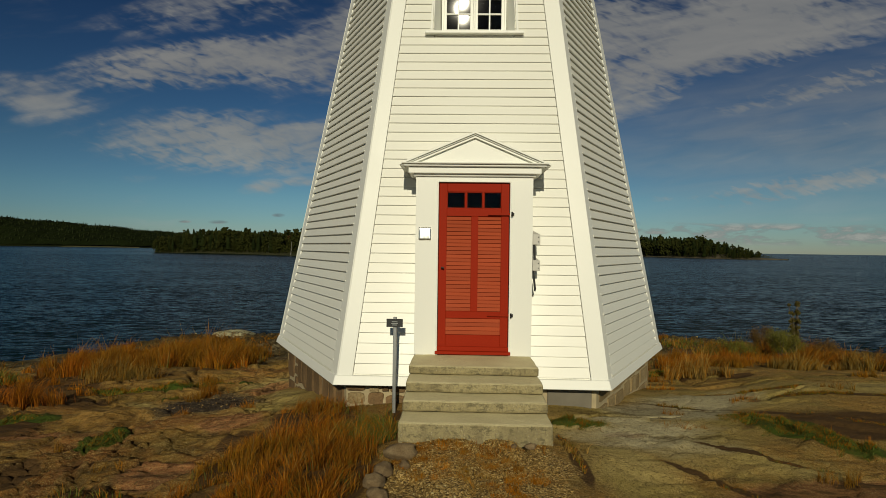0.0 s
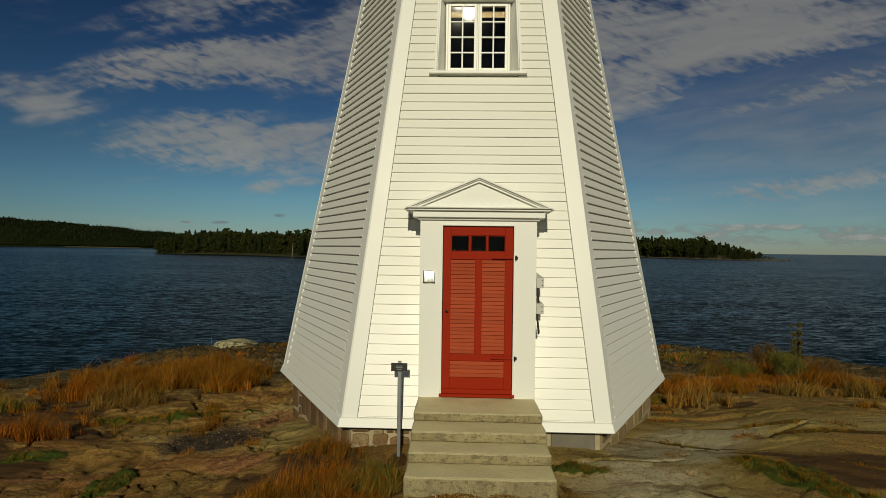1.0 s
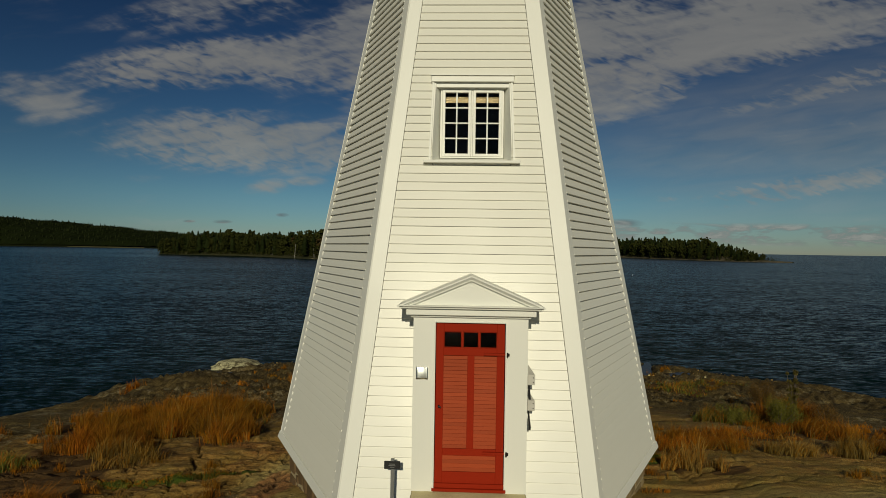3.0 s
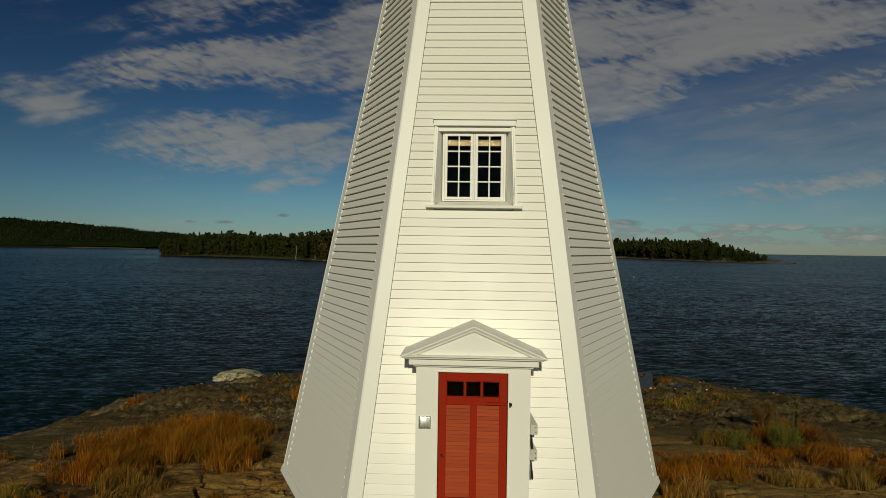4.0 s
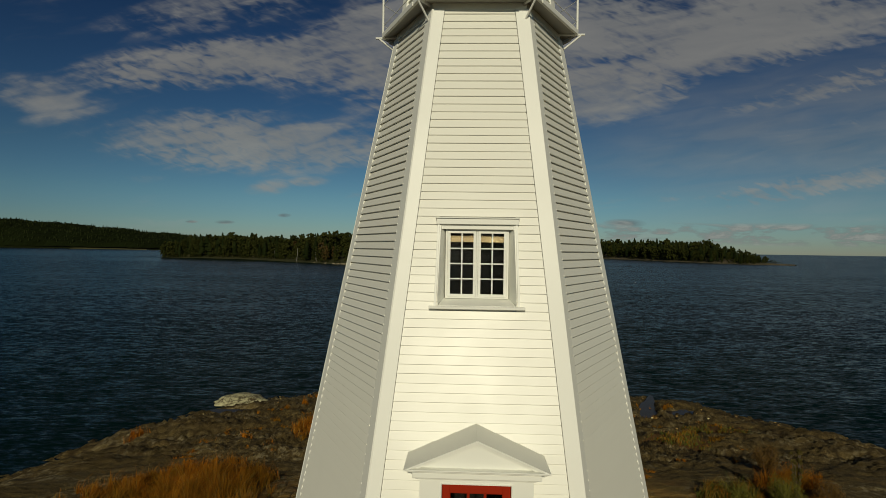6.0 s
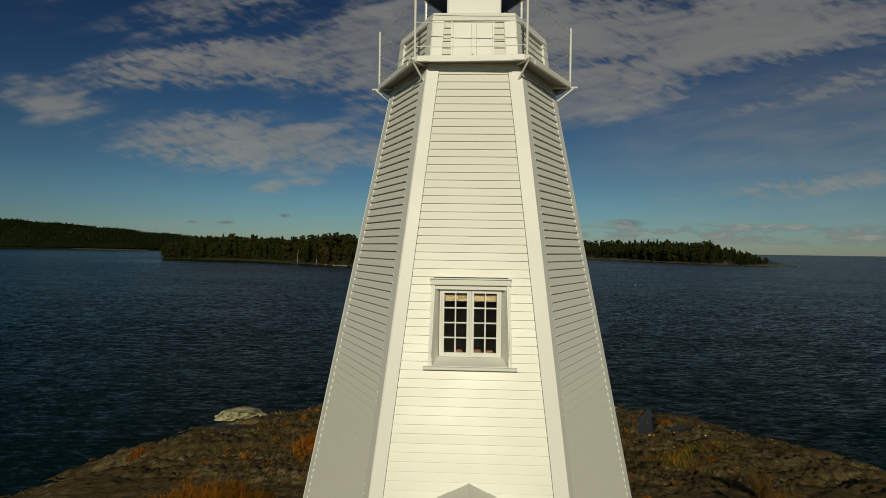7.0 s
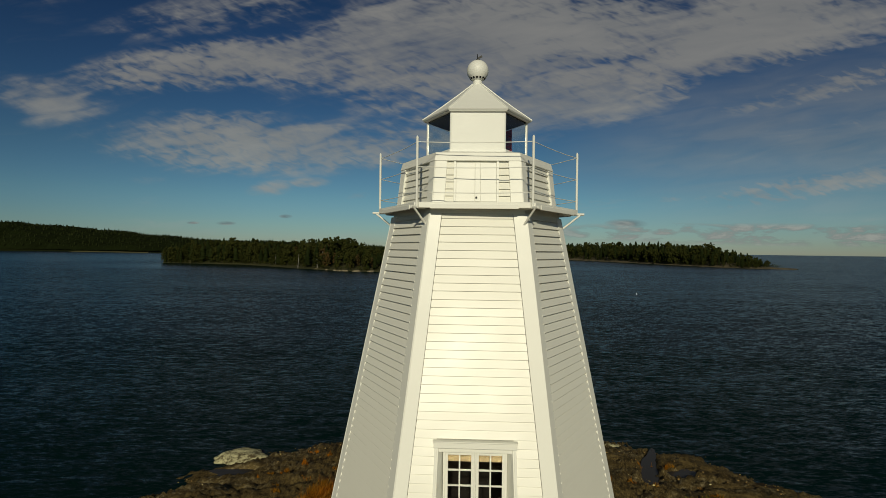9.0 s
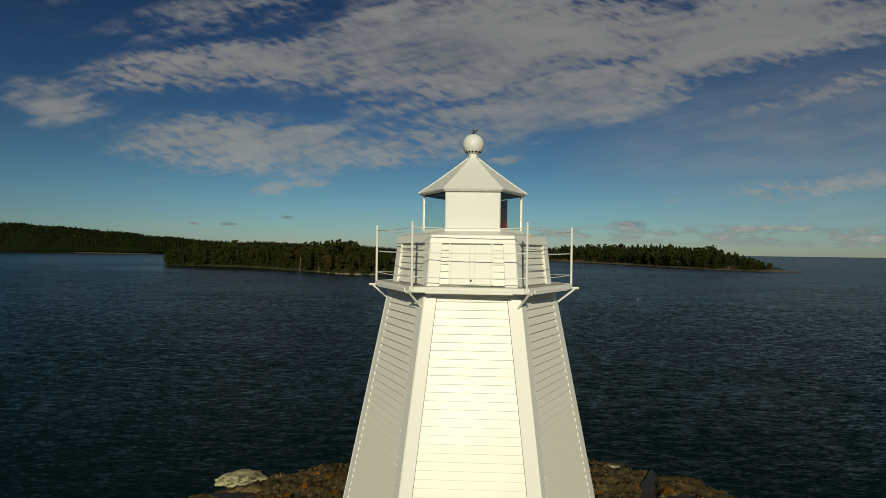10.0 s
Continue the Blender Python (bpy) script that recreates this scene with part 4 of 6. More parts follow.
def lapped_board(bm, k, z0, z1, u0, u1, lip, top):
    """A weatherboard in section: flat back, leaning front, and a lower edge worn to a chamfer."""
    worn = 0.006
    f = worn / (z1 - z0)
    zm, um = z0 + worn, [(a[0] + (a[1] - a[0]) * f) for a in (u0, u1)]
    ends = []
    for e, um_ in ((u0, um[0]), (u1, um[1])):
        ends.append([bm.verts.new(on_face(k, u, z, off)) for u, z, off in ((e[0], z0, -0.018), (e[0], z0, lip - 0.005), (um_, zm, lip), (e[1], z1, top), (e[1], z1, -0.018))])
    a, b = ends
    bm.faces.new(a), bm.faces.new(b[::-1])
    for i in range(5):
        j = (i + 1) % 5
        bm.faces.new([a[j], a[i], b[i], b[j]])


def build_boards(walls):
    """Lapped weatherboards: each leans out at its lower edge over the one below."""
    rng = random.Random(4)
    lap, back = 0.0205, 0.004
    # lower edges of the rows: the boards are a little narrower from the window up
    edges = [0.2926 + 0.1288 * i for i in range(36)] + [4.929 + 0.12538 * i for i in range(13)] + [6.559 + 0.12637 * i for i in range(26)]
    edges = [z for z in edges if z < Z_HEAD - 0.02] + [Z_HEAD]
    for k in (0, 1, 5, 2, 3, 4):
        bmj = bmesh.new() if k in (2, 3, 4) else None
        for z0, top in zip(edges, edges[1:]):
            z1 = top - 0.001
            if z1 - z0 < 0.02:
                continue
            j = rng.uniform(-0.0025, 0.0025)
            h0, h1 = radius(z0) / 2 - CORNER + 0.03, radius(z1) / 2 - CORNER + 0.03
            if k == 0:
                # a narrow open joint against the corner boards
                h0, h1 = [radius(z) / 2 + 0.007 - CORNER for z in (z0, z1)]
            spans = [((-h0, -h1), (h0, h1))]
            if k == 0 and z1 < 3.13:
                g = DOOR_U
                spans = [((-h0, -h1), (-g, -g)), ((g, g), (h0, h1))]
            elif k == 0 and z1 > WIN_Z0 + 0.02 and z0 < WIN_Z1:
                g = WIN_U - 0.015
                spans = [((-h0, -h1), (-g, -g)), ((g, g), (h0, h1))]
            for u0, u1 in spans:
                bm = bmj or bmesh.new()
                lip = lap + (0.014 if k in (1, 5) else 0.0) + rng.uniform(-0.0015, 0.0015)
                lapped_board(bm, k, z0 + j, z1 + j, u0, u1, lip, back - 0.001)
                if bmj is None:
                    part("weatherboard", bm, WHITE, walls[k])
        if bmj is not None:
            tagged(part("weatherboards", bmj, WHITE, walls[k]), kind="stuff")


def build_footing():
    """Fieldstone footing: split stones proud of pale mortar."""
    rng = random.Random(9)
    bm = bmesh.new()
    rings = [[bm.verts.new((r * math.cos(radians(60 * k)), r * math.sin(radians(60 * k)), z)) for k in range(6)] for r, z in ((3.245, -1.0), (3.245, Z_FOOT), (2.84, Z_FOOT), (2.84, -1.0))]
    for r0, r1 in zip(rings, rings[1:] + rings[:1]):
        for k in range(6):
            bm.faces.new([r0[k], r0[(k + 1) % 6], r1[(k + 1) % 6], r1[k]])
    footing = part("stone_footing", bm, MORTAR, lighthouse, "fieldstone footing in pale lime mortar")
    def stone(k, u, z, w, hgt, mat=FIELD_STONE, proud=(0.015, 0.045), round_=0.30, name="stone"):
        """A split stone with a flat, faintly uneven face and broken corners; z: its top."""
        bm = bmesh.new()
        n = 12
        cu, cz = u + w / 2, z - hgt / 2
        back, rim = [], []
        out = rng.uniform(*proud)
        for q in range(n):
            a = 2 * math.pi * (q + 0.5) / n
            c, s = math.cos(a), math.sin(a)
            pu = cu + math.copysign(abs(c) ** round_, c) * w / 2 * rng.uniform(0.86, 1.03)
            pz = cz + math.copysign(abs(s) ** round_, s) * hgt / 2 * rng.uniform(0.84, 1.0)
            back.append(bm.verts.new(on_face(k, pu, pz, -0.14, 3.36)))
            rim.append(bm.verts.new(on_face(k, cu + (pu - cu) * 0.93, cz + (pz - cz) * 0.93, -0.10 + out * rng.uniform(0.7, 1.1), 3.36)))
        mid = bm.verts.new(on_face(k, cu, cz, -0.10 + out * 1.15, 3.36))
        for q in range(n):
            p = (q + 1) % n
            bm.faces.new([back[q], back[p], rim[p], rim[q]])
            bm.faces.new([rim[q], rim[p], mid])
        return part(name, bm, mat, footing)

    # the left front face: tall upright slabs; the others coursed and mixed
    u = -1.66
    while u < 1.6:
        w = min(rng.choice((0.16, 0.30, 0.42, 0.5)) * rng.uniform(0.9, 1.1), 1.66 - u)
        if w > 0.09:
            if w > 0.22:
                h = rng.uniform(0.55, 0.75)
                stone(5, u, Z_FOOT - 0.02, w * 0.88, h, FIELD_STONE, (0.02, 0.05), 0.42)
                stone(5, u, Z_FOOT - 0.03 - h, w, 0.35)
            else:
                z = Z_FOOT - 0.04
                while z > -0.8:
                    h = rng.uniform(0.09, 0.2)
                    stone(5, u, z, w * 0.9, h)
                    z -= h + 0.03
        u += w + rng.uniform(0.0, 0.03)
    for k in (0, 1, 2, 4):
        z = Z_FOOT - 0.02
        for row in range(4 if k == 1 else 6):
            hgt = rng.uniform(0.16, 0.30) * (1.0 if k == 1 else 0.72)
            u = -1.66 + rng.uniform(0, 0.1)
            while u < 1.6:
                w = min(rng.uniform(0.30, 0.75) if k == 1 else rng.uniform(0.10, 0.38), 1.66 - u)
                if w > 0.1 and not (k == 0 and row < 4 and u + w > 0.98 and u < 1.55):
                    dz, dh = rng.uniform(-0.035, 0.03) * (row > 0), rng.uniform(0.82, 1.05)
                    stone(k, u + 0.02, z + dz, w * (0.97 if k == 1 else rng.uniform(0.84, 1.0)), hgt * (0.97 if k == 1 else dh), TAN_STONE if k == 1 or u > 0.7 or rng.random() < 0.45 else FIELD_STONE, (0.008, 0.03 if k == 1 else 0.05), 0.25 if k == 1 else rng.uniform(0.25, 0.5))
                u += w
            z -= hgt
    part("cement_patch", box(0.99, 1.56, -2.83, -2.70, -0.12, Z_FOOT - 0.01, 0.012), CEMENT, footing, "smooth grey cement patch in the footing")


walls = build_walls()


def build_door():
    Y = -2.985                       # front of the surround
    cx = 0.01
    sur = bmesh.new()
    top = 2.97
    for s in (-1, 1):
        a, b = sorted((cx + s * 0.742, cx + s * 0.452))
        cuboid(sur, a, b, Y, -2.35, 0.69, top)
    cuboid(sur, cx - 0.452, cx + 0.452, Y, -2.35, 2.885, top)
    surround = part("door_surround", sur, TRIM, lighthouse, "white plank door surround standing out from the sloping wall")
    # beads round the opening
    for s in (-1, 1):
        a, b = sorted((cx + s * 0.470, cx + s * 0.452))
        part("bead", box(a, b, Y - 0.012, Y - 0.0005, 0.70, 2.903, 0.003), TRIM, surround)
    part("bead", box(cx - 0.452, cx + 0.452, Y - 0.012, Y - 0.0005, 2.885, 2.903, 0.003), TRIM, surround)
    # cornice in three mouldings, and the gable on it
    for x, y0, z0, z1 in ((0.775, -3.02, 2.955, 2.985), (0.835, -3.065, 2.985, 3.055), (0.80, -3.04, 3.055, 3.075), (0.90, -3.10, 3.070, 3.098), (0.915, -3.135, 3.098, 3.116)):
        part("cornice_moulding", box(cx - x, cx + x, y0, -2.30, z0, z1, 0.007), TRIM, surround)
    bm = bmesh.new()
    tri = [(-0.86, 3.10), (0.86, 3.10), (0.0, 3.44)]
    f = [bm.verts.new((cx + x, -3.03, z)) for x, z in tri]
    b = [bm.verts.new((cx + x, -2.2, z)) for x, z in tri]
    bm.faces.new(f), bm.faces.new(b[::-1])
    for i in range(3):
        bm.faces.new([f[i], b[i], b[(i + 1) % 3], f[(i + 1) % 3]])
    part("gable_panel", bm, TRIM, surround)
    ang = math.atan2(0.40, 0.945)
    for s in (-1, 1):
        for depth0, lift, thick, inset in ((-3.070, 0.004, 0.030, 0.05), (-3.092, 0.034, 0.018, 0.02), (-3.118, 0.052, 0.020, 0.0)):
            bm = bmesh.new()
            x0, x1 = 0.945 - inset, 0.0
            z0, z1 = 3.030 + lift, 3.030 + lift + 0.945 * math.tan(ang)
            z0 += inset * math.tan(ang)
            t = thick / math.cos(ang)
            pts = [(cx + s * x0, z0), (cx, z1), (cx, z1 + t), (cx + s * x0, z0 + t)]
            f = [bm.verts.new((x, depth0, z)) for x, z in pts]
            b = [bm.verts.new((x, -2.15, z)) for x, z in pts]
            order = (0, 1, 2, 3) if s > 0 else (3, 2, 1, 0)
            bm.faces.new([f[i] for i in order[::-1]]), bm.faces.new([b[i] for i in order])
            for i in range(4):
                j = (i + 1) % 4
                q = [f[i], f[j], b[j], b[i]]
                bm.faces.new(q if s < 0 else q[::-1])
            bmesh.ops.recalc_face_normals(bm, faces=bm.faces)
            part("raking_cornice" if depth0 > -3.1 else "gable_roof", bm, TRIM, surround)
    # the red door
    D = -2.958
    door = part("door", box(cx - 0.445, cx + 0.445, D + 0.022, D + 0.05, 0.76, 2.56, 0.002), RED, lighthouse, "red-painted wooden door with louvred panels and three small panes")
    for x0, x1, z0, z1, w in ((-0.445, -0.345, 0.76, 2.88, 0), (0.345, 0.445, 0.76, 2.88, 0), (-0.345, 0.345, 2.765, 2.88, 0), (-0.345, 0.345, 2.455, 2.555, 0),
                              (-0.345, 0.345, 1.155, 1.245, 0), (-0.345, 0.345, 0.76, 0.945, 0), (-0.035, 0.055, 1.245, 2.455, 0)):
        name = "stile" if z1 - z0 > 1 else "rail"
        part(name, box(cx + x0, cx + x1, D, D + 0.03, z0, z1, 0.004), RED, door)
    for x0, x1 in ((-0.115, -0.095), (0.105, 0.125)):
        part("glazing_bar", box(cx + x0, cx + x1, D + 0.006, D + 0.03, 2.555, 2.765, 0.003), RED, door)
    for x0, x1 in ((-0.345, -0.115), (-0.095, 0.105), (0.125, 0.345)):
        p = part("pane", box(cx + x0, cx + x1, D + 0.024, D + 0.029, 2.555, 2.765, 0), GLASS, door)
        p.visible_shadow = False
        for a0, a1, b0, b1 in ((x0, x0 + 0.008, 2.555, 2.765), (x1 - 0.008, x1, 2.555, 2.765), (x0 + 0.008, x1 - 0.008, 2.755, 2.765), (x0 + 0.008, x1 - 0.008, 2.555, 2.565)):
            part("pane_bead", box(cx + a0, cx + a1, D + 0.010, D + 0.023, b0, b1, 0.002), RED, door)
    def slat_row(x0, x1, z0, count, hgt):
        me = None
        for i in range(count):
            z = z0 + i * hgt
            if me is None:
                bm = bmesh.new()
                hexa(bm, [(x0, D + 0.008, 0.002), (x1, D + 0.008, 0.002), (x1, D + 0.026, 0.002), (x0, D + 0.026, 0.002),
                          (x0, D + 0.020, hgt - 0.005), (x1, D + 0.020, hgt - 0.005), (x1, D + 0.028, hgt - 0.005), (x0, D + 0.028, hgt - 0.005)])
                ob = part("slat", bm, RED_SLAT, door)
                me = ob.data
            else:
                ob = new("slat", me)
                ob.parent = door
            ob.location.z = z
    n = 25
    slat_row(cx - 0.345, cx - 0.035, 1.247, n, (2.453 - 1.247) / n)
    slat_row(cx + 0.055, cx + 0.345, 1.247, n, (2.453 - 1.247) / n)
    slat_row(cx - 0.345, cx + 0.345, 0.947, 4, 0.052)
    part("threshold", box(cx - 0.478, cx + 0.478, D - 0.055, D + 0.02, 0.702, 0.742, 0.005), RED, door)
    part("weather_drip", box(cx - 0.455, cx + 0.455, D - 0.03, D + 0.02, 0.742, 0.80, 0.006), RED, door)
    for z in (2.485, 1.205):
        bm = bmesh.new()
        cuboid(bm, cx + 0.18, cx + 0.47, D - 0.034, D - 0.001, z - 0.014, z + 0.014)
        part("strap_hinge", bm, RED, door)
        bm = bmesh.new()
        rod(bm, (cx + 0.478, Y - 0.026, z - 0.03), (cx + 0.478, Y - 0.026, z + 0.028), 0.011, 10)
        cuboid(bm, cx + 0.474, cx + 0.505, Y - 0.024, Y - 0.001, z - 0.016, z + 0.016)
        part("hinge_pin", bm, IRON, door, "dark iron hinge pin")
    bm = bmesh.new()
    rod(bm, (cx - 0.40, D - 0.001, 1.80), (cx - 0.40, D - 0.045, 1.80), 0.012, 8)
    rod(bm, (cx - 0.40, D - 0.042, 1.80), (cx - 0.372, D - 0.046, 1.79), 0.010, 8)
    part("door_handle", bm, IRON, door, "small dark iron handle")
    # a thin, slightly buckled steel plate on the surround
    bm = bmesh.new()
    n = 10
    sheet = [[bm.verts.new((-0.69 + 0.155 * i / n, Y - 0.024 + 0.016 * j / n - 0.007 * math.sin(math.pi * i / n) * math.sin(math.pi * j / n) - 0.004 * math.sin(2.3 * math.pi * i / n + 1.1 * j / n), 2.152 + 0.155 * j / n)) for i in range(n + 1)] for j in range(n + 1)]
    for a, b in zip(sheet, sheet[1:]):
        for i in range(n):
            bm.faces.new([a[i], a[i + 1], b[i + 1], b[i]]).smooth = True
    rim = [e for e in bm.edges if e.is_boundary]
    back = bmesh.ops.extrude_edge_only(bm, edges=rim)["geom"]
    for v in back:
        if isinstance(v, bmesh.types.BMVert):
            v.co.y = Y - 0.0005
    part("steel_plate", bm, STEEL, lighthouse, "small square polished steel plate")
    # two wooden blocks beside the surround, each with a dark strip added as its shade
    for z in (2.235, 1.905):
        wall_y = on_face(0, 0.8, z)[1]
        bm = bmesh.new()
        back = [(cx + 0.744, wall_y - 0.012, z - 0.10), (cx + 0.790, wall_y - 0.012, z - 0.10), (cx + 0.790, wall_y - 0.012, z + 0.06), (cx + 0.744, wall_y - 0.012, z + 0.06)]
        face = [(cx + 0.744, -3.005, z - 0.130), (cx + 0.838, -3.005, z - 0.130), (cx + 0.838, -3.005, z), (cx + 0.744, -3.005, z)]
        hexa(bm, back + face)
        bmesh.ops.recalc_face_normals(bm, faces=bm.faces)
        block = part("shutter_block", bevel(bm, 0.005), BARE_WOOD, lighthouse, "pale unpainted wooden block beside the door")
        for dz in (-0.035, -0.095):
            nail = bmesh.new()
            rod(nail, (cx + 0.815, -3.002, z + dz), (cx + 0.815, -3.011, z + dz), 0.007, 8)
            part("nail", nail, IRON, block)
        bm = bmesh.new()
        # tapering outline of the dark strip that stands for the shadow
        shade_strip = [(0.746, z - 0.131), (0.772, z - 0.131), (0.790, z - 0.330), (0.762, z - 0.335)]
        if z < 2:
            shade_strip = [(0.746, z - 0.131), (0.768, z - 0.131), (0.796, z - 0.36), (0.788, z - 0.395), (0.770, z - 0.385)]
        f, b = [[bm.verts.new((cx + x, y, zz)) for x, zz in shade_strip] for y in (-2.975, -2.962)]
        bm.faces.new(f[::-1]), bm.faces.new(b)
        for i in range(len(shade_strip)):
            j = (i + 1) % len(shade_strip)
            bm.faces.new([f[i], f[j], b[j], b[i]])
        bmesh.ops.recalc_face_normals(bm, faces=bm.faces)
        part("shade_strip", bm, IRON, block, "dark strip standing in for the shade below the block")


def build_window():
    yw = -1.865                       # the upright plane of the sashes
    win = empty("window", "", "")
    win.parent = lighthouse
    wall_y = lambda z, off=0.0: on_face(0, 0, z, off)[1]
    z0, z1, u = 5.205, 6.225, 0.482
    # lining from the sloping wall back to the upright sashes
    for s in (-1, 1):
        bm = bmesh.new()
        zz0, zz1 = 5.115, 6.33
        xa, xb = s * u, s * (u + 0.03)
        xo = s * (WIN_U - 0.005)
        lo = [(xa, yw + 0.06, zz0), (s * (u + 0.10), wall_y(zz0, 0.03), zz0), (xo, wall_y(zz0, 0.03), zz0), (xo, yw + 0.06, zz0)]
        up = [(xa, yw + 0.06, zz1), (s * (u + 0.06), wall_y(zz1, 0.03), zz1), (xo, wall_y(zz1, 0.03), zz1), (xo, yw + 0.06, zz1)]
        if s > 0:
            hexa(bm, lo + up)
        else:
            hexa(bm, lo[::-1] + up[::-1])
        bmesh.ops.recalc_face_normals(bm, faces=bm.faces)
        part("jamb_lining", bm, TRIM, win)
        bm = bmesh.new()
        a, b = sorted((s * (WIN_U - 0.022), s * (WIN_U + 0.012)))
        slab(bm, 0, 5.115, 6.33, (a + s * 0.03, a - s * 0.0), (b + s * 0.03, b), (0.0, 0.0), (0.045, 0.045))
        part("window_casing", bevel(bm, 0.004), TRIM, win)
    bm = bmesh.new()
    cuboid(bm, -WIN_U, WIN_U, wall_y(6.33, 0.02), yw + 0.06, 6.245, 6.345)
    part("head_lining", bm, TRIM, win)
    part("hood_board", box(-0.612, 0.612, wall_y(6.36, 0.075), wall_y(6.36, -0.02), 6.315, 6.40, 0.005), TRIM, win)
    part("hood_cap", box(-0.622, 0.622, wall_y(6.40, 0.105), wall_y(6.40, -0.02), 6.402, 6.420, 0.004), TRIM, win)
    bm = bmesh.new()
    lo = [(-0.56, wall_y(5.10, 0.03), 5.06), (0.56, wall_y(5.10, 0.03), 5.06), (0.50, yw + 0.05, 5.06), (-0.50, yw + 0.05, 5.06)]
    up = [(-0.56, wall_y(5.10, 0.03), 5.125), (0.56, wall_y(5.10, 0.03), 5.125), (0.50, yw + 0.05, 5.205), (-0.50, yw + 0.05, 5.205)]
    hexa(bm, lo + up)
    part("sill_slope", bm, TRIM, win)
    part("sill", box(-0.697, 0.697, wall_y(5.08, 0.095), wall_y(5.08, -0.01), 5.078, 5.118, 0.006), TRIM, win)
    # outer frame, mullion and two sashes of eight panes
    for x0, x1, a, b in ((-0.475, -0.445, z0, z1 + 0.03), (0.445, 0.475, z0, z1 + 0.03), (-0.445, 0.445, z1, z1 + 0.03), (-0.445, 0.445, z0, z0 + 0.022), (-0.012, 0.012, z0 + 0.022, z1)):
        part("window_frame", box(x0, x1, yw, yw + 0.06, a, b, 0.003), TRIM, win)
    for s in (-1, 1):
        xa, xb = sorted((s * 0.014, s * 0.443))
        for x0, x1, a, b in ((xa, xa + 0.042, z0 + 0.024, z1 - 0.002), (xb - 0.042, xb, z0 + 0.024, z1 - 0.002), (xa + 0.042, xb - 0.042, z1 - 0.040, z1 - 0.002), (xa + 0.042, xb - 0.042, z0 + 0.024, z0 + 0.066)):
            part("sash", box(x0, x1, yw - 0.008, yw + 0.034, a, b, 0.003), TRIM, win)
        gx0, gx1, gz0, gz1 = xa + 0.042, xb - 0.042, z0 + 0.066, z1 - 0.040
        mx = (gx0 + gx1) / 2
        part("glazing_bar", box(mx - 0.011, mx + 0.011, yw - 0.005, yw + 0.03, gz0, gz1, 0.003), TRIM, win)
        for i in (1, 2, 3):
            z = gz0 + (gz1 - gz0) * i / 4
            for a, b in ((gx0, mx - 0.011), (mx + 0.011, gx1)):
                part("glazing_bar", box(a, b, yw - 0.004, yw + 0.03, z - 0.010, z + 0.010, 0.003), TRIM, win)
        rng = random.Random(12 + s)
        for i in range(4):
            for a, b in ((gx0, mx - 0.011), (mx + 0.011, gx1)):
                za, zb = gz0 + (gz1 - gz0) * i / 4 + 0.010, gz0 + (gz1 - gz0) * (i + 1) / 4 - 0.010
                bm = bmesh.new()
                t, w = rng.uniform(-0.0015, 0.0015), rng.uniform(-0.001, 0.001)
                cuboid(bm, a, b, yw + 0.014, yw + 0.018, za, zb)
                for v in bm.verts:
                    v.co.y += t * (v.co.z - za) / (zb - za) + w * (v.co.x - a) / (b - a)
                p = part("pane", bm, GLASS, win)
                p.visible_shadow = False
    # roller blind and what stands behind the panes
    bm = bmesh.new()
    rod(bm, (-0.42, yw + 0.12, 6.13), (0.42, yw + 0.12, 6.13), 0.03, 12)
    cuboid(bm, -0.40, 0.40, yw + 0.09, yw + 0.093, 6.055, 6.12)
    part("roller_blind", bm, CREAM, win, "cream roller blind drawn up")



def build_room():
    """What shows behind the lower panes: a table by the window with small boxes on it."""
    table = empty("table", "small brown wooden table inside the window room", "table")
    part("tabletop", box(-0.32, 0.62, -1.45, -0.75, 4.965, 5.0, 0.006), OAK, table)
    for x in (-0.27, 0.57):
        for y in (-1.40, -0.80):
            part("leg", box(x - 0.025, x + 0.025, y - 0.025, y + 0.025, 4.351, 4.964, 0.003), OAK, table)
    for x, w, h in ((-0.185, 0.125, 0.20), (0.115, 0.150, 0.21), (0.325, 0.135, 0.19)):
        chest = part("wooden_box", box(x - w / 2, x + w / 2, -1.30, -1.16, 5.001, 5.001 + h * 0.62, 0.008), RUSSET, None)
        tagged(chest, "small russet wooden box on the table behind the window", "box", "boxes on the table")
        part("lid", box(x - w / 2 - 0.006, x + w / 2 + 0.006, -1.306, -1.154, 5.002 + h * 0.62, 5.001 + h, 0.022), PINKISH, chest, "paler rounded lid")


RUSSET = plain_material("russet_stained_wood", (0.22, 0.060, 0.028), 0.5, 0, 0.4, 9)
PINKISH = plain_material("worn_pinkish_wood", (0.30, 0.13, 0.075), 0.6, 0, 0.6, 16)
OAK = plain_material("brown_oak", (0.20, 0.095, 0.04), 0.5, 0, 0.3, 6)
build_door()
build_window()
build_room()
build_footing()


def hex_solid(bm, r0, z0, r1, z1, phi=0.0):
    lo = [bm.verts.new((r0 * math.cos(radians(60 * k) + phi), r0 * math.sin(radians(60 * k) + phi), z0)) for k in range(6)]
    up = [bm.verts.new((r1 * math.cos(radians(60 * k) + phi), r1 * math.sin(radians(60 * k) + phi), z1)) for k in range(6)]
    bm.faces.new(lo[::-1]), bm.faces.new(up)
    for i in range(6):
        bm.faces.new([lo[i], lo[(i + 1) % 6], up[(i + 1) % 6], up[i]])
    return bm


GAL = -0.045       # the gallery stands slightly turned on the tower


def gal(k, r, z):
    a = radians(60 * k) + GAL
    return Vector((r * math.cos(a) + 0.015, r * math.sin(a) + 0.03, z))


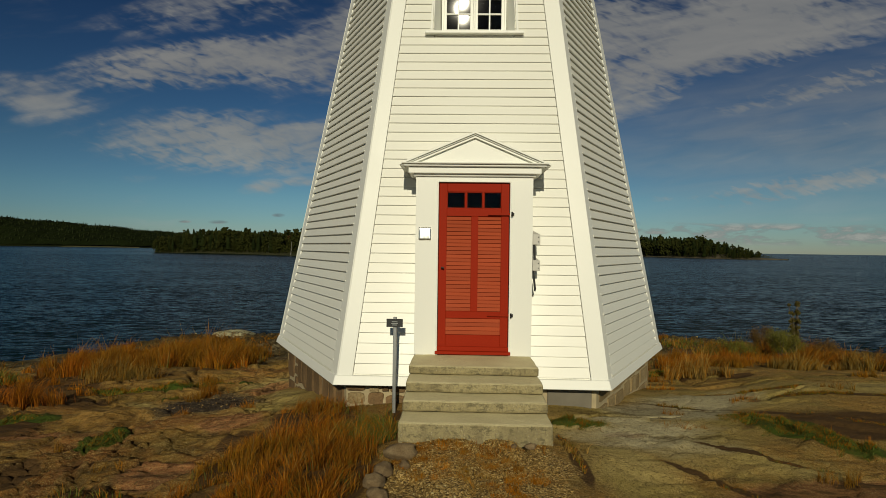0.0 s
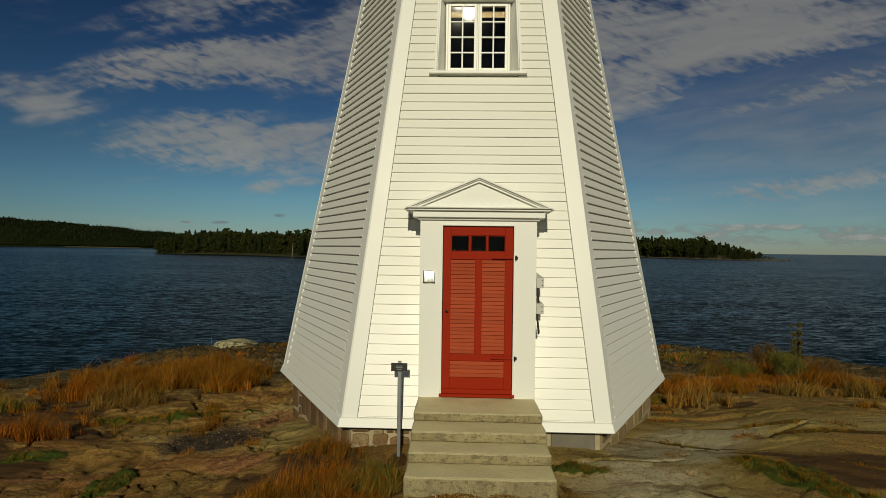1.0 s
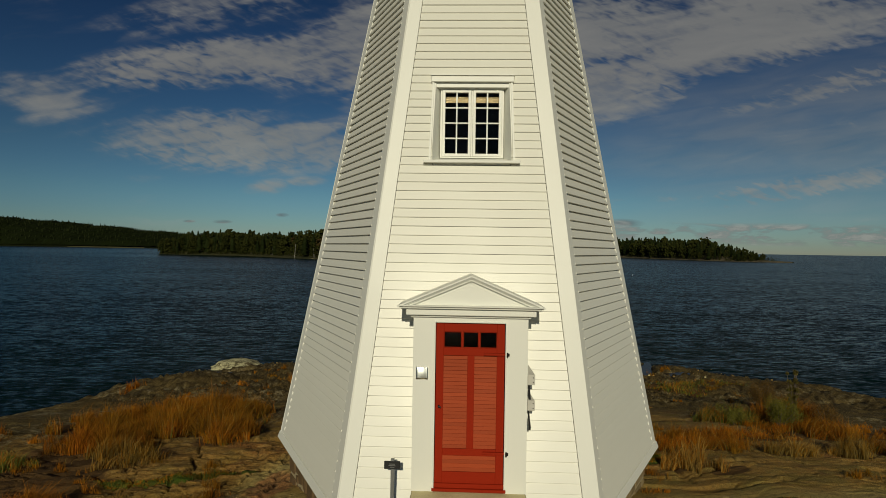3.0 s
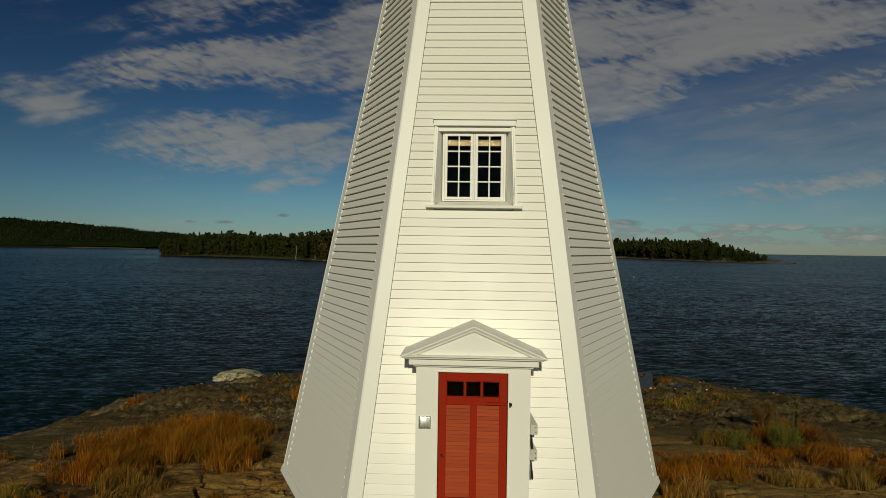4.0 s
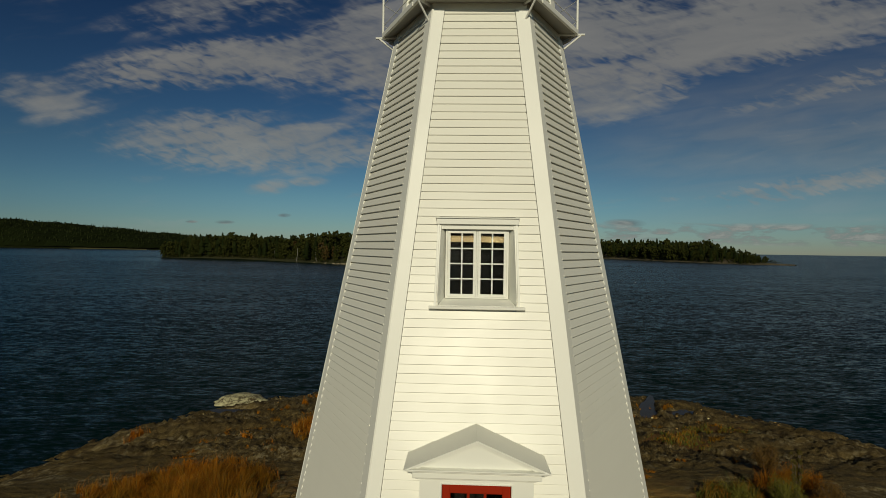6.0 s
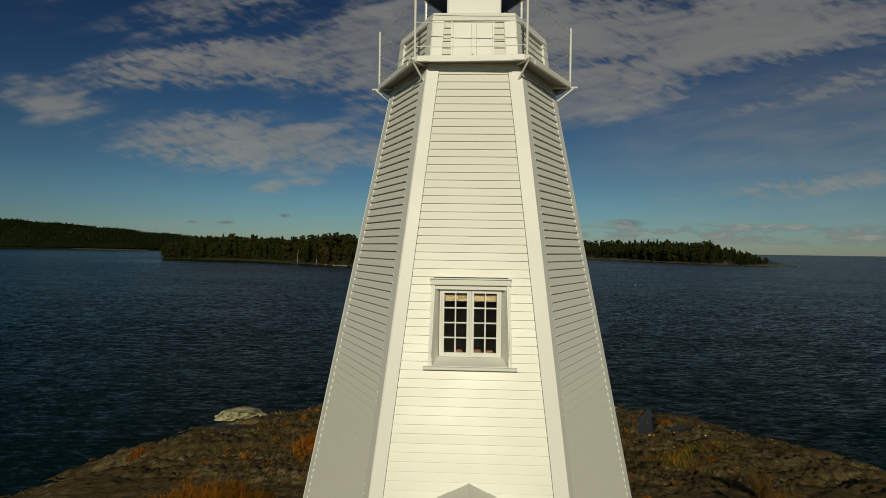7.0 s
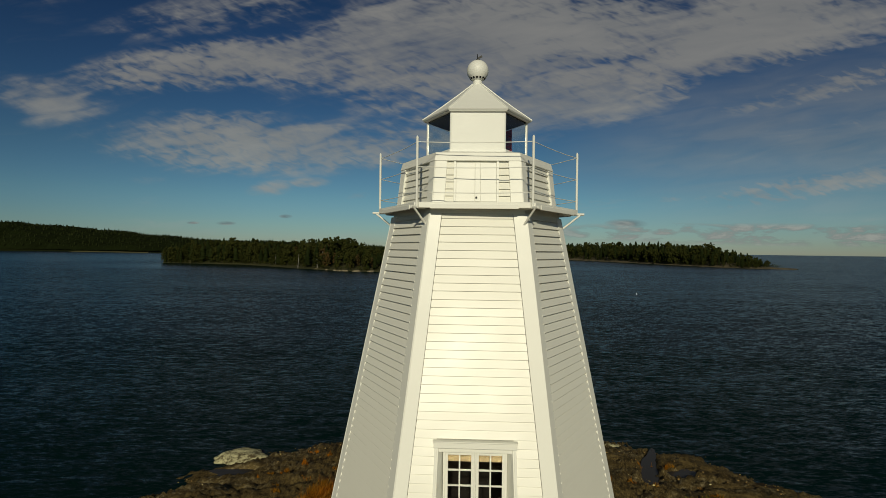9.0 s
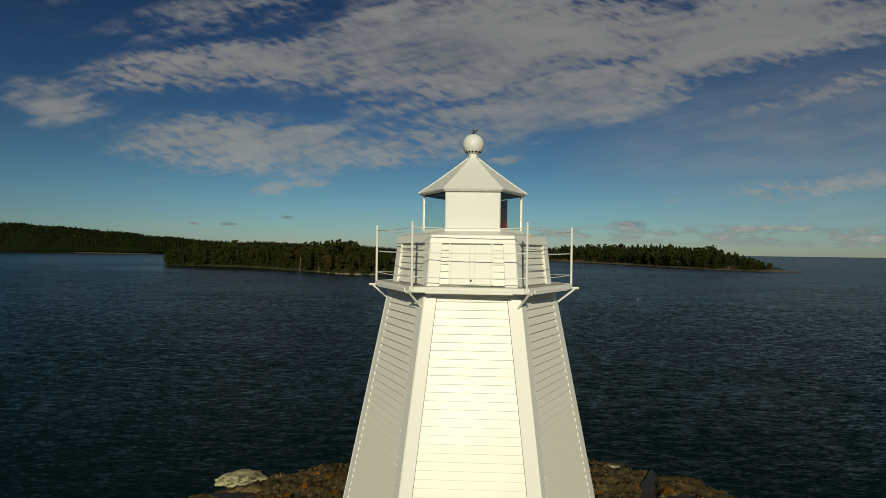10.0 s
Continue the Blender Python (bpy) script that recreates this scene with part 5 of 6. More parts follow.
def build_top():
    m = Matrix.Translation((0.015, 0.03, 0)) @ Matrix.Rotation(GAL, 4, "Z")
    bm = hex_solid(bmesh.new(), 1.775, 9.905, 1.775, 9.955)
    bmesh.ops.transform(bm, matrix=m, verts=bm.verts)
    deck = part("gallery_deck", bm, GREY_DECK, lighthouse, "grey-painted gallery deck")
    for k in range(6):
        a, b = gal(k, 1.83, 0), gal(k + 1, 1.83, 0)
        c, d = gal(k + 1, 1.775, 0), gal(k, 1.775, 0)
        a, b = a.lerp(b, 0.03), b.lerp(a, 0.03)
        bm = bmesh.new()
        hexa(bm, [(p.x, p.y, z) for z in (9.872, 9.962) for p in (a, b, c, d)])
        bmesh.ops.recalc_face_normals(bm, faces=bm.faces)
        part("edge_board", bevel(bm, 0.004), TRIM, deck)
        a, b, c, d = gal(k, 1.845, 0), gal(k + 1, 1.845, 0), gal(k + 1, 1.81, 0), gal(k, 1.81, 0)
        a, b, c, d = a.lerp(b, 0.13), b.lerp(a, 0.13), c.lerp(d, 0.13), d.lerp(c, 0.13)
        bm = bmesh.new()
        hexa(bm, [(p.x, p.y, z) for z in (9.858, 9.928) for p in (a, b, c, d)])
        bmesh.ops.recalc_face_normals(bm, faces=bm.faces)
        part("edge_batten", bevel(bm, 0.004), TRIM, deck)
        # joists under the deck
        bm = bmesh.new()
        rod(bm, gal(k, 1.38, 9.885), gal(k, 1.93, 9.885), 0.022, 8)
        part("joist", bm, METAL_WHITE, deck)
    bm = hex_solid(bmesh.new(), 1.505, 9.80, 1.50, 9.905)
    part("head_moulding", bm, TRIM, lighthouse)
    for k in range(6):
        bm = bmesh.new()
        p = gal(k, 1.795, 0)
        rod(bm, (p.x, p.y, 9.87), (p.x, p.y, 10.975), 0.020, 10)
        rod(bm, (p.x, p.y, 10.97), (p.x, p.y, 10.995), 0.020, 10, 0.008)
        post = part("railing_post", bm, METAL_WHITE, lighthouse)
        bm = bmesh.new()
        rod(bm, gal(k, 1.86, 9.87), gal(k, 1.56, 9.63), 0.018, 8)
        part("bracket", bm, METAL_WHITE, post)
        for z in (10.90, 10.51, 10.12):
            bm = bmesh.new()
            a, b = gal(k, 1.79, z), gal(k + 1, 1.79, z)
            sag = 0.018
            pts = [a.lerp(b, t) - Vector((0, 0, sag * 4 * t * (1 - t))) for t in (0, 0.25, 0.5, 0.75, 1)]
            for p0, p1 in zip(pts, pts[1:]):
                rod(bm, p0, p1, 0.0065, 6)
            part("rail", bm, METAL_WHITE, post)
    # the watch room: boarded drum with corner boards, battens and a hatch
    zb, zt, rb, rt = 9.955, 10.66, 1.415, 1.335
    rr = lambda z: rb + (rt - rb) * (z - zb) / (zt - zb)
    drum = part("watch_room", hex_solid(bmesh.new(), rb - 0.03, zb, rt - 0.03, zt), WHITE, lighthouse)

    def face_slab(bm, k, z0, z1, u0, u1, inner, outer):
        hexa(bm, [on_face(k, u0[0], z0, outer[0], rr(z0)), on_face(k, u1[0], z0, outer[0], rr(z0)), on_face(k, u1[0], z0, inner, rr(z0)), on_face(k, u0[0], z0, inner, rr(z0)),
                  on_face(k, u0[1], z1, outer[1], rr(z1)), on_face(k, u1[1], z1, outer[1], rr(z1)), on_face(k, u1[1], z1, inner, rr(z1)), on_face(k, u0[1], z1, inner, rr(z1))])

    for k in range(6):
        for s in (-1, 1):
            bm = bmesh.new()
            h0, h1 = rr(zb) / 2 + 0.008, rr(zt) / 2 + 0.008
            w = 0.185
            if s > 0:
                face_slab(bm, k, zb, zt, (h0 - w, h1 - w), (h0 + 0.012, h1 + 0.012), -0.04, (0.038, 0.038))
            else:
                face_slab(bm, k, zb, zt, (-h0, -h1), (-h0 + w, -h1 + w), -0.04, (0.038, 0.038))
            part("corner_board", bevel(bm, 0.004), TRIM, drum)
        n = 6
        for i in range(n):
            z0, z1 = zb + 0.02 + (zt - zb - 0.02) * i / n, zb + 0.02 + (zt - zb - 0.02) * (i + 1) / n + 0.004
            h0, h1 = rr(z0) / 2 - 0.16, rr(z1) / 2 - 0.16
            bm = bmesh.new()
            face_slab(bm, k, z0, min(z1, zt), (-h0, -h1), (h0, h1), -0.03, (0.016, -0.014))
            part("weatherboard", bm, WHITE, drum)
    # hatch of two leaves on the front face
    for a, b in ((-0.345, -0.045), (-0.043, 0.043), (0.045, 0.30)):
        bm = bmesh.new()
        face_slab(bm, 0, zb + 0.04, zt - 0.03, (a, a), (b, b), -0.01, (0.022 if b - a > 0.1 else 0.030,) * 2)
        part("hatch_leaf" if b - a > 0.1 else "hatch_batten", bevel(bm, 0.004), TRIM, drum)
    for a, b in ((-0.385, -0.347), (0.302, 0.340)):
        bm = bmesh.new()
        face_slab(bm, 0, zb + 0.02, zt - 0.01, (a, a), (b, b), -0.01, (0.032, 0.032))
        part("hatch_casing", bevel(bm, 0.004), TRIM, drum)
    bm = bmesh.new()
    rod(bm, on_face(0, -0.02, 10.06, 0.03, 1.40), on_face(0, -0.02, 10.06, 0.06, 1.40), 0.016, 8)
    part("hatch_knob", bm, IRON, drum)
    # cap: fascia, then a low sheet-metal slope up to the lantern
    part("cap_fascia", bevel(hex_solid(bmesh.new(), 1.392, 10.655, 1.350, 10.795), 0.006), TRIM, lighthouse)
    part("cap_slope", hex_solid(bmesh.new(), 1.345, 10.796, 0.93, 10.875), METAL_WHITE, lighthouse)


def build_lantern():
    z0, z1, r = 10.875, 11.565, 0.915
    curb = part("lantern_curb", hex_solid(bmesh.new(), 0.945, 10.872, 0.935, 10.915), METAL_WHITE, lighthouse)
    bm = bmesh.new()
    hexa(bm, [on_face(0, -r / 2, z0, 0.004, r), on_face(0, r / 2, z0, 0.004, r), on_face(0, r / 2, z0, -0.02, r), on_face(0, -r / 2, z0, -0.02, r),
              on_face(0, -r / 2, z1, 0.004, r), on_face(0, r / 2, z1, 0.004, r), on_face(0, r / 2, z1, -0.02, r), on_face(0, -r / 2, z1, -0.02, r)])
    lantern = empty("lantern", "", "")
    lantern.parent = lighthouse
    part("blind_panel", bevel(bm, 0.004), METAL_WHITE, lantern, "white sheet-metal blind panel")
    for k in range(6):
        a = radians(60 * k)
        bm = bmesh.new()
        x, y = (r - 0.02) * math.cos(a), (r - 0.02) * math.sin(a)
        rod(bm, (x, y, 10.91), (x, y, 11.57), 0.024, 8)
        part("glazing_post", bm, METAL_WHITE, lantern)
    for k in (1, 2, 3, 4, 5):
        bm = bmesh.new()
        u0, u1 = -r / 2 + 0.02, r / 2 - 0.02 - (0.42 if k == 2 else 0.0)
        hexa(bm, [on_face(k, u0, 10.915, -0.012, r), on_face(k, u1, 10.915, -0.012, r), on_face(k, u1, 10.915, -0.018, r), on_face(k, u0, 10.915, -0.018, r),
                  on_face(k, u0, 11.56, -0.012, r), on_face(k, u1, 11.56, -0.012, r), on_face(k, u1, 11.56, -0.018, r), on_face(k, u0, 11.56, -0.018, r)])
        p = part("lantern_pane", bm, GLASS, lantern)
        p.visible_shadow = False
    bm = bmesh.new()
    u0, u1 = r / 2 - 0.438, r / 2 - 0.01
    hexa(bm, [on_face(2, u0, 10.915, -0.008, r), on_face(2, u1, 10.915, -0.008, r), on_face(2, u1, 10.915, -0.02, r), on_face(2, u0, 10.915, -0.02, r),
              on_face(2, u0, 11.515, -0.008, r), on_face(2, u1, 11.515, -0.008, r), on_face(2, u1, 11.515, -0.02, r), on_face(2, u0, 11.515, -0.02, r)])
    part("red_pane", bm, RED_GLASS, lantern, "dark red sector pane")
    # dark plate added below the white roof, painting the shade inside the lantern
    part("lantern_shade_plate", hex_solid(bmesh.new(), 0.90, 11.530, 0.90, 11.543), DARK_ROOM, lantern, "dark plate added under the lantern roof for the shade inside")
    # lantern roof, folded from six sheets, with its vent ball
    ze, za, re = 11.585, 12.255, 1.0
    roof = None
    for k in range(6):
        a, b = radians(60 * k), radians(60 * (k + 1))
        bm = bmesh.new()
        pts = []
        for t in (0.0, 0.35, 0.7, 1.0):
            rad_ = re + (0.075 - re) * t
            zz = ze + (za - ze) * (t + 0.10 * t * (t - 1))
            pts.append([(rad_ * math.cos(q), rad_ * math.sin(q), zz) for q in (a, b)])
        top_v = [[bm.verts.new(c) for c in row] for row in pts]
        bot_v = [[bm.verts.new((c[0] * 0.985, c[1] * 0.985, c[2] - 0.022)) for c in row] for row in pts]
        for i in range(3):
            bm.faces.new([top_v[i][0], top_v[i][1], top_v[i + 1][1], top_v[i + 1][0]])
            bm.faces.new([bot_v[i][1], bot_v[i][0], bot_v[i + 1][0], bot_v[i + 1][1]])
        bm.faces.new([top_v[0][1], top_v[0][0], bot_v[0][0], bot_v[0][1]])
        if roof is None:
            roof = part("roof", bm, METAL_WHITE, lighthouse, "white sheet-metal six-sided lantern roof")
        else:
            part("roof_sheet", bm, METAL_WHITE, roof)
        bm = bmesh.new()
        for i in range(3):
            p0, p1 = Vector(pts[i][0]) + Vector((0, 0, 0.004)), Vector(pts[i + 1][0]) + Vector((0, 0, 0.004))
            rod(bm, p0, p1, 0.011, 6)
        part("roof_seam", bm, METAL_WHITE, roof)
    bm = bmesh.new()
    hex_solid(bm, 0.965, 11.545, 0.985, 11.584)
    part("eaves_ring", bm, METAL_WHITE, roof)
    bm = bmesh.new()
    rod(bm, (0, 0, 12.22), (0, 0, 12.335), 0.095, 20, 0.075)
    part("vent_neck", bm, METAL_WHITE, roof)
    bm = bmesh.new()
    bmesh.ops.create_uvsphere(bm, u_segments=40, v_segments=24, radius=0.198, matrix=Matrix.Translation((0, 0, 12.487)))
    for f in bm.faces:
        f.smooth = True
    ball = part("vent_ball", bm, METAL_WHITE, roof, "white ventilator ball with a ring of holes")
    for k in range(14):
        a = 2 * math.pi * k / 14 + 0.12
        el = radians(-47)
        d = Vector((math.cos(a) * math.cos(el), math.sin(a) * math.cos(el), math.sin(el)))
        c = Vector((0, 0, 12.487)) + d * 0.197
        bm = bmesh.new()
        rod(bm, c - d * 0.004, c + d * 0.004, 0.020, 12)
        part("vent_hole", bm, IRON, ball)
    bm = bmesh.new()
    rod(bm, (0, 0, 12.675), (0, 0, 12.70), 0.035, 12)
    rod(bm, (0.0, 0, 12.69), (-0.012, 0, 12.80), 0.012, 8, 0.006)
    hexa(bm, [(0.0, -0.006, 12.70), (0.085, -0.006, 12.745), (0.085, 0.006, 12.745), (0.0, 0.006, 12.70),
              (0.0, -0.006, 12.735), (0.065, -0.006, 12.775), (0.065, 0.006, 12.775), (0.0, 0.006, 12.735)])
    part("finial", bm, IRON, roof, "small grey metal finial on the vent ball")


build_top()
build_lantern()


# ---- steps, sign and stones by the door ----
def worn_block(x0, x1, y0, y1, z0, z1, seed):
    """A cast block with worn, slightly uneven faces."""
    bm = bmesh.new()
    cuboid(bm, x0, x1, y0, y1, z0, z1)
    bevel(bm, 0.030, 3)
    bmesh.ops.subdivide_edges(bm, edges=[e for e in bm.edges if e.calc_length() > 0.3], cuts=14, use_grid_fill=True)
    for v in bm.verts:
        q = v.co * 4.5 + Vector((seed, 0, 0))
        v.co += noise.noise_vector(q) * 0.006 + noise.noise_vector(q * 4) * 0.003
    for f in bm.faces:
        f.smooth = True
    return bm


def build_steps():
    steps = empty("door_steps", "four worn cast-concrete steps below the red door", "steps")
    x0, x1 = -0.735, 0.752
    # landing first, then each lower step: front edge, top, foot
    rows = [(-3.645, 0.690, 0.590), (-3.985, 0.582, 0.474), (-4.285, 0.466, 0.354), (-4.605, 0.340, 0.10)]
    back = -2.9
    for i, (y, top, foot) in enumerate(rows):
        b = back if i == 0 else rows[i - 1][0] + 0.35
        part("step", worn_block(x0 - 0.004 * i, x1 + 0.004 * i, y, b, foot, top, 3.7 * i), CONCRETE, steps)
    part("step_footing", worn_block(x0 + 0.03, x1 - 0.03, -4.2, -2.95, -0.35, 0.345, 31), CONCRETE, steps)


def build_sign():
    sign = empty("sign_post", "small black sign plate on a slim grey steel post", "sign")
    z = float(ground_z(-0.95, -3.24)[0])
    part("post", box(-0.972, -0.928, -3.225, -3.185, z - 0.1, 1.19, 0.005), GALV, sign)
    plate = part("plate", box(-1.052, -0.852, -3.245, -3.227, 1.07, 1.17, 0.004), SIGN_BLACK, sign, "black plate with worn writing")
    for zz, w in ((1.135, 0.07), (1.115, 0.085), (1.096, 0.06)):
        part("writing_bar", box(-0.952 - w / 2, -0.952 + w / 2, -3.2462, -3.2453, zz - 0.004, zz + 0.004, 0), GALV, plate)


def stone_mesh(seed, squash=(1, 1, 0.7), rough=0.18, subdiv=3):
    bm = bmesh.new()
    bmesh.ops.create_icosphere(bm, subdivisions=subdiv, radius=1.0)
    for v in bm.verts:
        n = v.co.normalized()
        d = 1 + rough * 2 * (noise.noise(n * 1.4 + Vector((seed, 0, 0)))) + rough * 0.6 * noise.noise(n * 4 + Vector((0, seed, 0))) + rough * 0.35 * noise.noise(n * 9 + Vector((seed, seed, 0)))
        v.co = Vector((n.x * squash[0], n.y * squash[1], n.z * squash[2])) * d
    for f in bm.faces:
        f.smooth = True
    return bm


def build_stones():
    # row of cobbles that edges the gravel
    for i, (x, y, s, sq) in enumerate(((-0.66, -5.02, 0.17, (1.5, 0.8, 0.7)), (-0.79, -5.34, 0.125, (1.15, 1, 0.8)), (-0.83, -5.55, 0.135, (1, 1.1, 0.8)), (-0.77, -5.78, 0.12, (1.3, 0.9, 0.7)), (-0.62, -5.22, 0.08, (1, 1, 0.8)), (0.52, -4.78, 0.07, (1.3, 0.8, 0.7)), (0.36, -4.80, 0.05, (1.3, 0.8, 0.7)), (0.60, -5.95, 0.10, (1.5, 0.9, 0.7)))):
        bm = stone_mesh(5.1 * i, sq)
        z = float(ground_z(x, y)[0])
        bmesh.ops.transform(bm, matrix=pose(x, y, z + s * 0.35, 0, 0, 37 * i + 20) @ Matrix.Scale(s * 0.62, 4), verts=bm.verts)
        tagged(part("cobble", bm, COBBLE), "rounded grey edging stone beside the gravel path", "stone", "edging stones of the gravel path")
    # the pale boulder at the water's edge, and lesser shore rocks
    for x, y, zz, s, sq, seed, mat_, lab in ((-13.5, 22.2, -3.50, 1.0, (1.50, 1.0, 0.47), 8.3, LICHEN_ROCK, "pale yellow lichen-covered boulder at the water's edge"),
                                            (9.6, 26.2, -3.6, 0.5, (1.6, 0.8, 0.4), 1.7, LICHEN_ROCK, "low pale rock on the wet shore")):
        bm = stone_mesh(seed, sq, 0.12, 5)
        bmesh.ops.transform(bm, matrix=pose(x, y, zz, 0, 0, 12) @ Matrix.Scale(s, 4), verts=bm.verts)
        tagged(part("boulder", bm, mat_), lab, "boulder")


build_steps()
build_sign()
build_stones()


# ---- grass, shrubs and gravel ----
def blades(name, mat, beds, label, seed, width=0.0030):
    """Bent, tapering blades in clumps over the beds, as one mesh."""
    rng = np.random.default_rng(seed)
    px, py, hh, sx, sy, tone = [], [], [], [], [], []
    for cx, cy, rx, ry, turn, dens, hgt in beds:
        n = int(7.5 * dens * math.pi * rx * ry)
        r, a = np.sqrt(rng.random(n)) * (1 + 0.12 * rng.standard_normal(n)), rng.random(n) * 2 * math.pi
        u, v = rx * r * np.cos(a), ry * r * np.sin(a)
        c, s = math.cos(radians(turn)), math.sin(radians(turn))
        x, y = cx + u * c - v * s, cy + u * s + v * c
        keep = fbm(x * 0.9, y * 0.9, 7, 3) * 0.5 + fbm(x * 2.3, y * 2.3, 8, 2) * 0.5 + 0.22 * (0.75 - r) > 0.47
        # roots drawn together into tussocks, whose blades splay outwards
        cell = 0.20 if hgt < 0.2 else (0.26 if cy < -1.5 else 0.42)
        tx, ty = np.floor(x / cell), np.floor(y / cell)
        jx, jy = (tx + lattice(tx, ty, 3)) * cell, (ty + lattice(tx, ty, 4)) * cell
        pull = rng.random(n) ** 1.2 * 0.85
        x, y = x + (jx - x) * pull, y + (jy - y) * pull
        sx.append(((x - jx) / cell)[keep]), sy.append(((y - jy) / cell)[keep])
        tone.append(lattice(tx, ty, 6)[keep])
        px.append(x[keep]), py.append(y[keep])
        hh.append((hgt * (0.40 + 0.75 * rng.random(n)) * (0.06 + 1.25 * fbm(x * 0.8, y * 0.8, 19, 3) + 0.55 * lattice(tx, ty, 5)) * np.where(rng.random(n) < 0.06, 1.5, 1.0) * (1.05 - 0.40 * np.clip(r, 0, 1)))[keep])
    sx, sy, tone = np.concatenate(sx), np.concatenate(sy), np.concatenate(tone)
    x, y, h = np.concatenate(px), np.concatenate(py), np.concatenate(hh)
    free = ~((np.abs(x) < 0.80) & (y > -4.7) & (y < 0)) & (np.hypot(x, y) > 3.0)
    x, y, h, sx, sy, tone = x[free], y[free], h[free], sx[free], sy[free], tone[free]
    n = len(x)
    z = ground_z(x, y) - 0.02
    a = rng.random(n) * 2 * math.pi
    lean = (0.10 + 0.62 * rng.random(n) ** 1.3) * h
    dx, dy = np.cos(a) * lean * 0.7 + (0.08 + 0.9 * sx) * h, np.sin(a) * lean * 0.7 + 0.9 * sy * h
    h = np.where((y < -2) & (h > 0.2), h * 0.88, np.where((x < -5) & (y > 1), h * 1.15, h))
    w = width * np.where(y < -2, 0.78, 1.0) * (0.7 + 0.7 * rng.random(n)) * (1 + 0.075 * np.maximum(y + 3.5, 0))
    b = rng.random(n) * math.pi
    wx, wy = np.cos(b) * w, np.sin(b) * w
    verts = np.zeros((n, 5, 3))
    for i, (t, bend, wid) in enumerate(((0, 0, 1.0), (0, 0, -1.0), (0.55, 0.26, 0.8), (0.55, 0.26, -0.8), (1.0, 1.0, 0.0))):
        verts[:, i, 0] = x + dx * bend + wx * wid
        verts[:, i, 1] = y + dy * bend + wy * wid
        verts[:, i, 2] = z + h * (t - 0.22 * bend * lean / np.maximum(h, 1e-6))
    idx = np.arange(n)[:, None] * 5
    faces = np.concatenate([idx + np.array([0, 1, 3]), idx + np.array([0, 3, 2]), idx + np.array([2, 3, 4])])
    tint = np.repeat(np.clip(fbm(x * 0.8, y * 0.8, 29, 3) * 1.3 - 0.55 + 0.7 * tone + 0.22 * rng.standard_normal(n), 0, 1), 5)
    hue = np.repeat(np.clip(smooth(0.42, 0.62, fbm(x * 0.45, y * 0.7, 37, 3)) * 0.55 + smooth(0.5, 0.7, fbm(x * 2.1, y * 2.1, 39, 2)) * 0.35 + 0.5 * (tone * 7.3 % 1.0 > 0.66) + 0.15 * rng.standard_normal(n), 0, 1), 5)
    tagged(raw(name, verts.reshape(-1, 3), faces, mat, False, dict(tint=tint, hue=hue, tip=np.tile([0, 0, 0.5, 0.5, 1.0], n))), label, "grass", kind="stuff")


def beds_of(kind, share=1.0, lift=1.0):
    return [(g[0], g[1], g[2], g[3], g[4], g[5] * share, g[6] * lift) for g in GRASS_BEDS if g[7] == kind]


blades("autumn_grass", DRY_GRASS, beds_of("dry") + beds_of("mixed", 0.5) + beds_of("straw", 0.35) + beds_of("rust", 0.3), "long orange-brown autumn grass in tussocks on the rock", 1)
blades("rust_grass", RUST_GRASS, beds_of("rust", 0.9) + beds_of("dry", 0.75), "rust-red tufts of dry autumn grass", 2)
blades("straw_grass", STRAW, [(0.0, -5.3, 0.85, 0.85, 0, 1000, 0.05), (0.9, -4.8, 0.2, 0.5, 0, 300, 0.10)] + beds_of("straw", 0.7) + beds_of("dry", 0.16) + beds_of("mixed", 0.3), "pale straw-coloured dry grass stems", 3)
blades("green_grass", GREEN_GRASS, [(*g, 2600, 0.060) for g in MOSS_BEDS] + [(*g, 700, 0.05) for g in CRACK_BEDS] + beds_of("green") + beds_of("mixed", 1.1, 0.9) + beds_of("dry", 0.22, 0.55),
       "short green grass in cracks and hollows of the rock", 4, 0.0035)
# thin stray tufts in the cracks over the open rock
_r = random.Random(21)
blades("crack_grass", DRY_GRASS, [(*g, 800, 0.06) for g in CRACK_BEDS] + [(0.0, -4.78, 0.7, 0.12, 0, 500, 0.10), (-0.3, -5.3, 0.5, 0.6, 0, 1300, 0.055), (0.25, -5.5, 0.5, 0.6, 0, 1300, 0.05)] + [(*g, 450, 0.085) for g in MOSS_BEDS] + [(_r.uniform(-11, 12), _r.uniform(-5.5, 24), _r.uniform(0.10, 0.4), _r.uniform(0.06, 0.15), _r.uniform(-20, 20), 260, _r.uniform(0.10, 0.28)) for _ in range(240)],
       "sparse brown grass tufts in cracks of the bedrock", 5, 0.003)


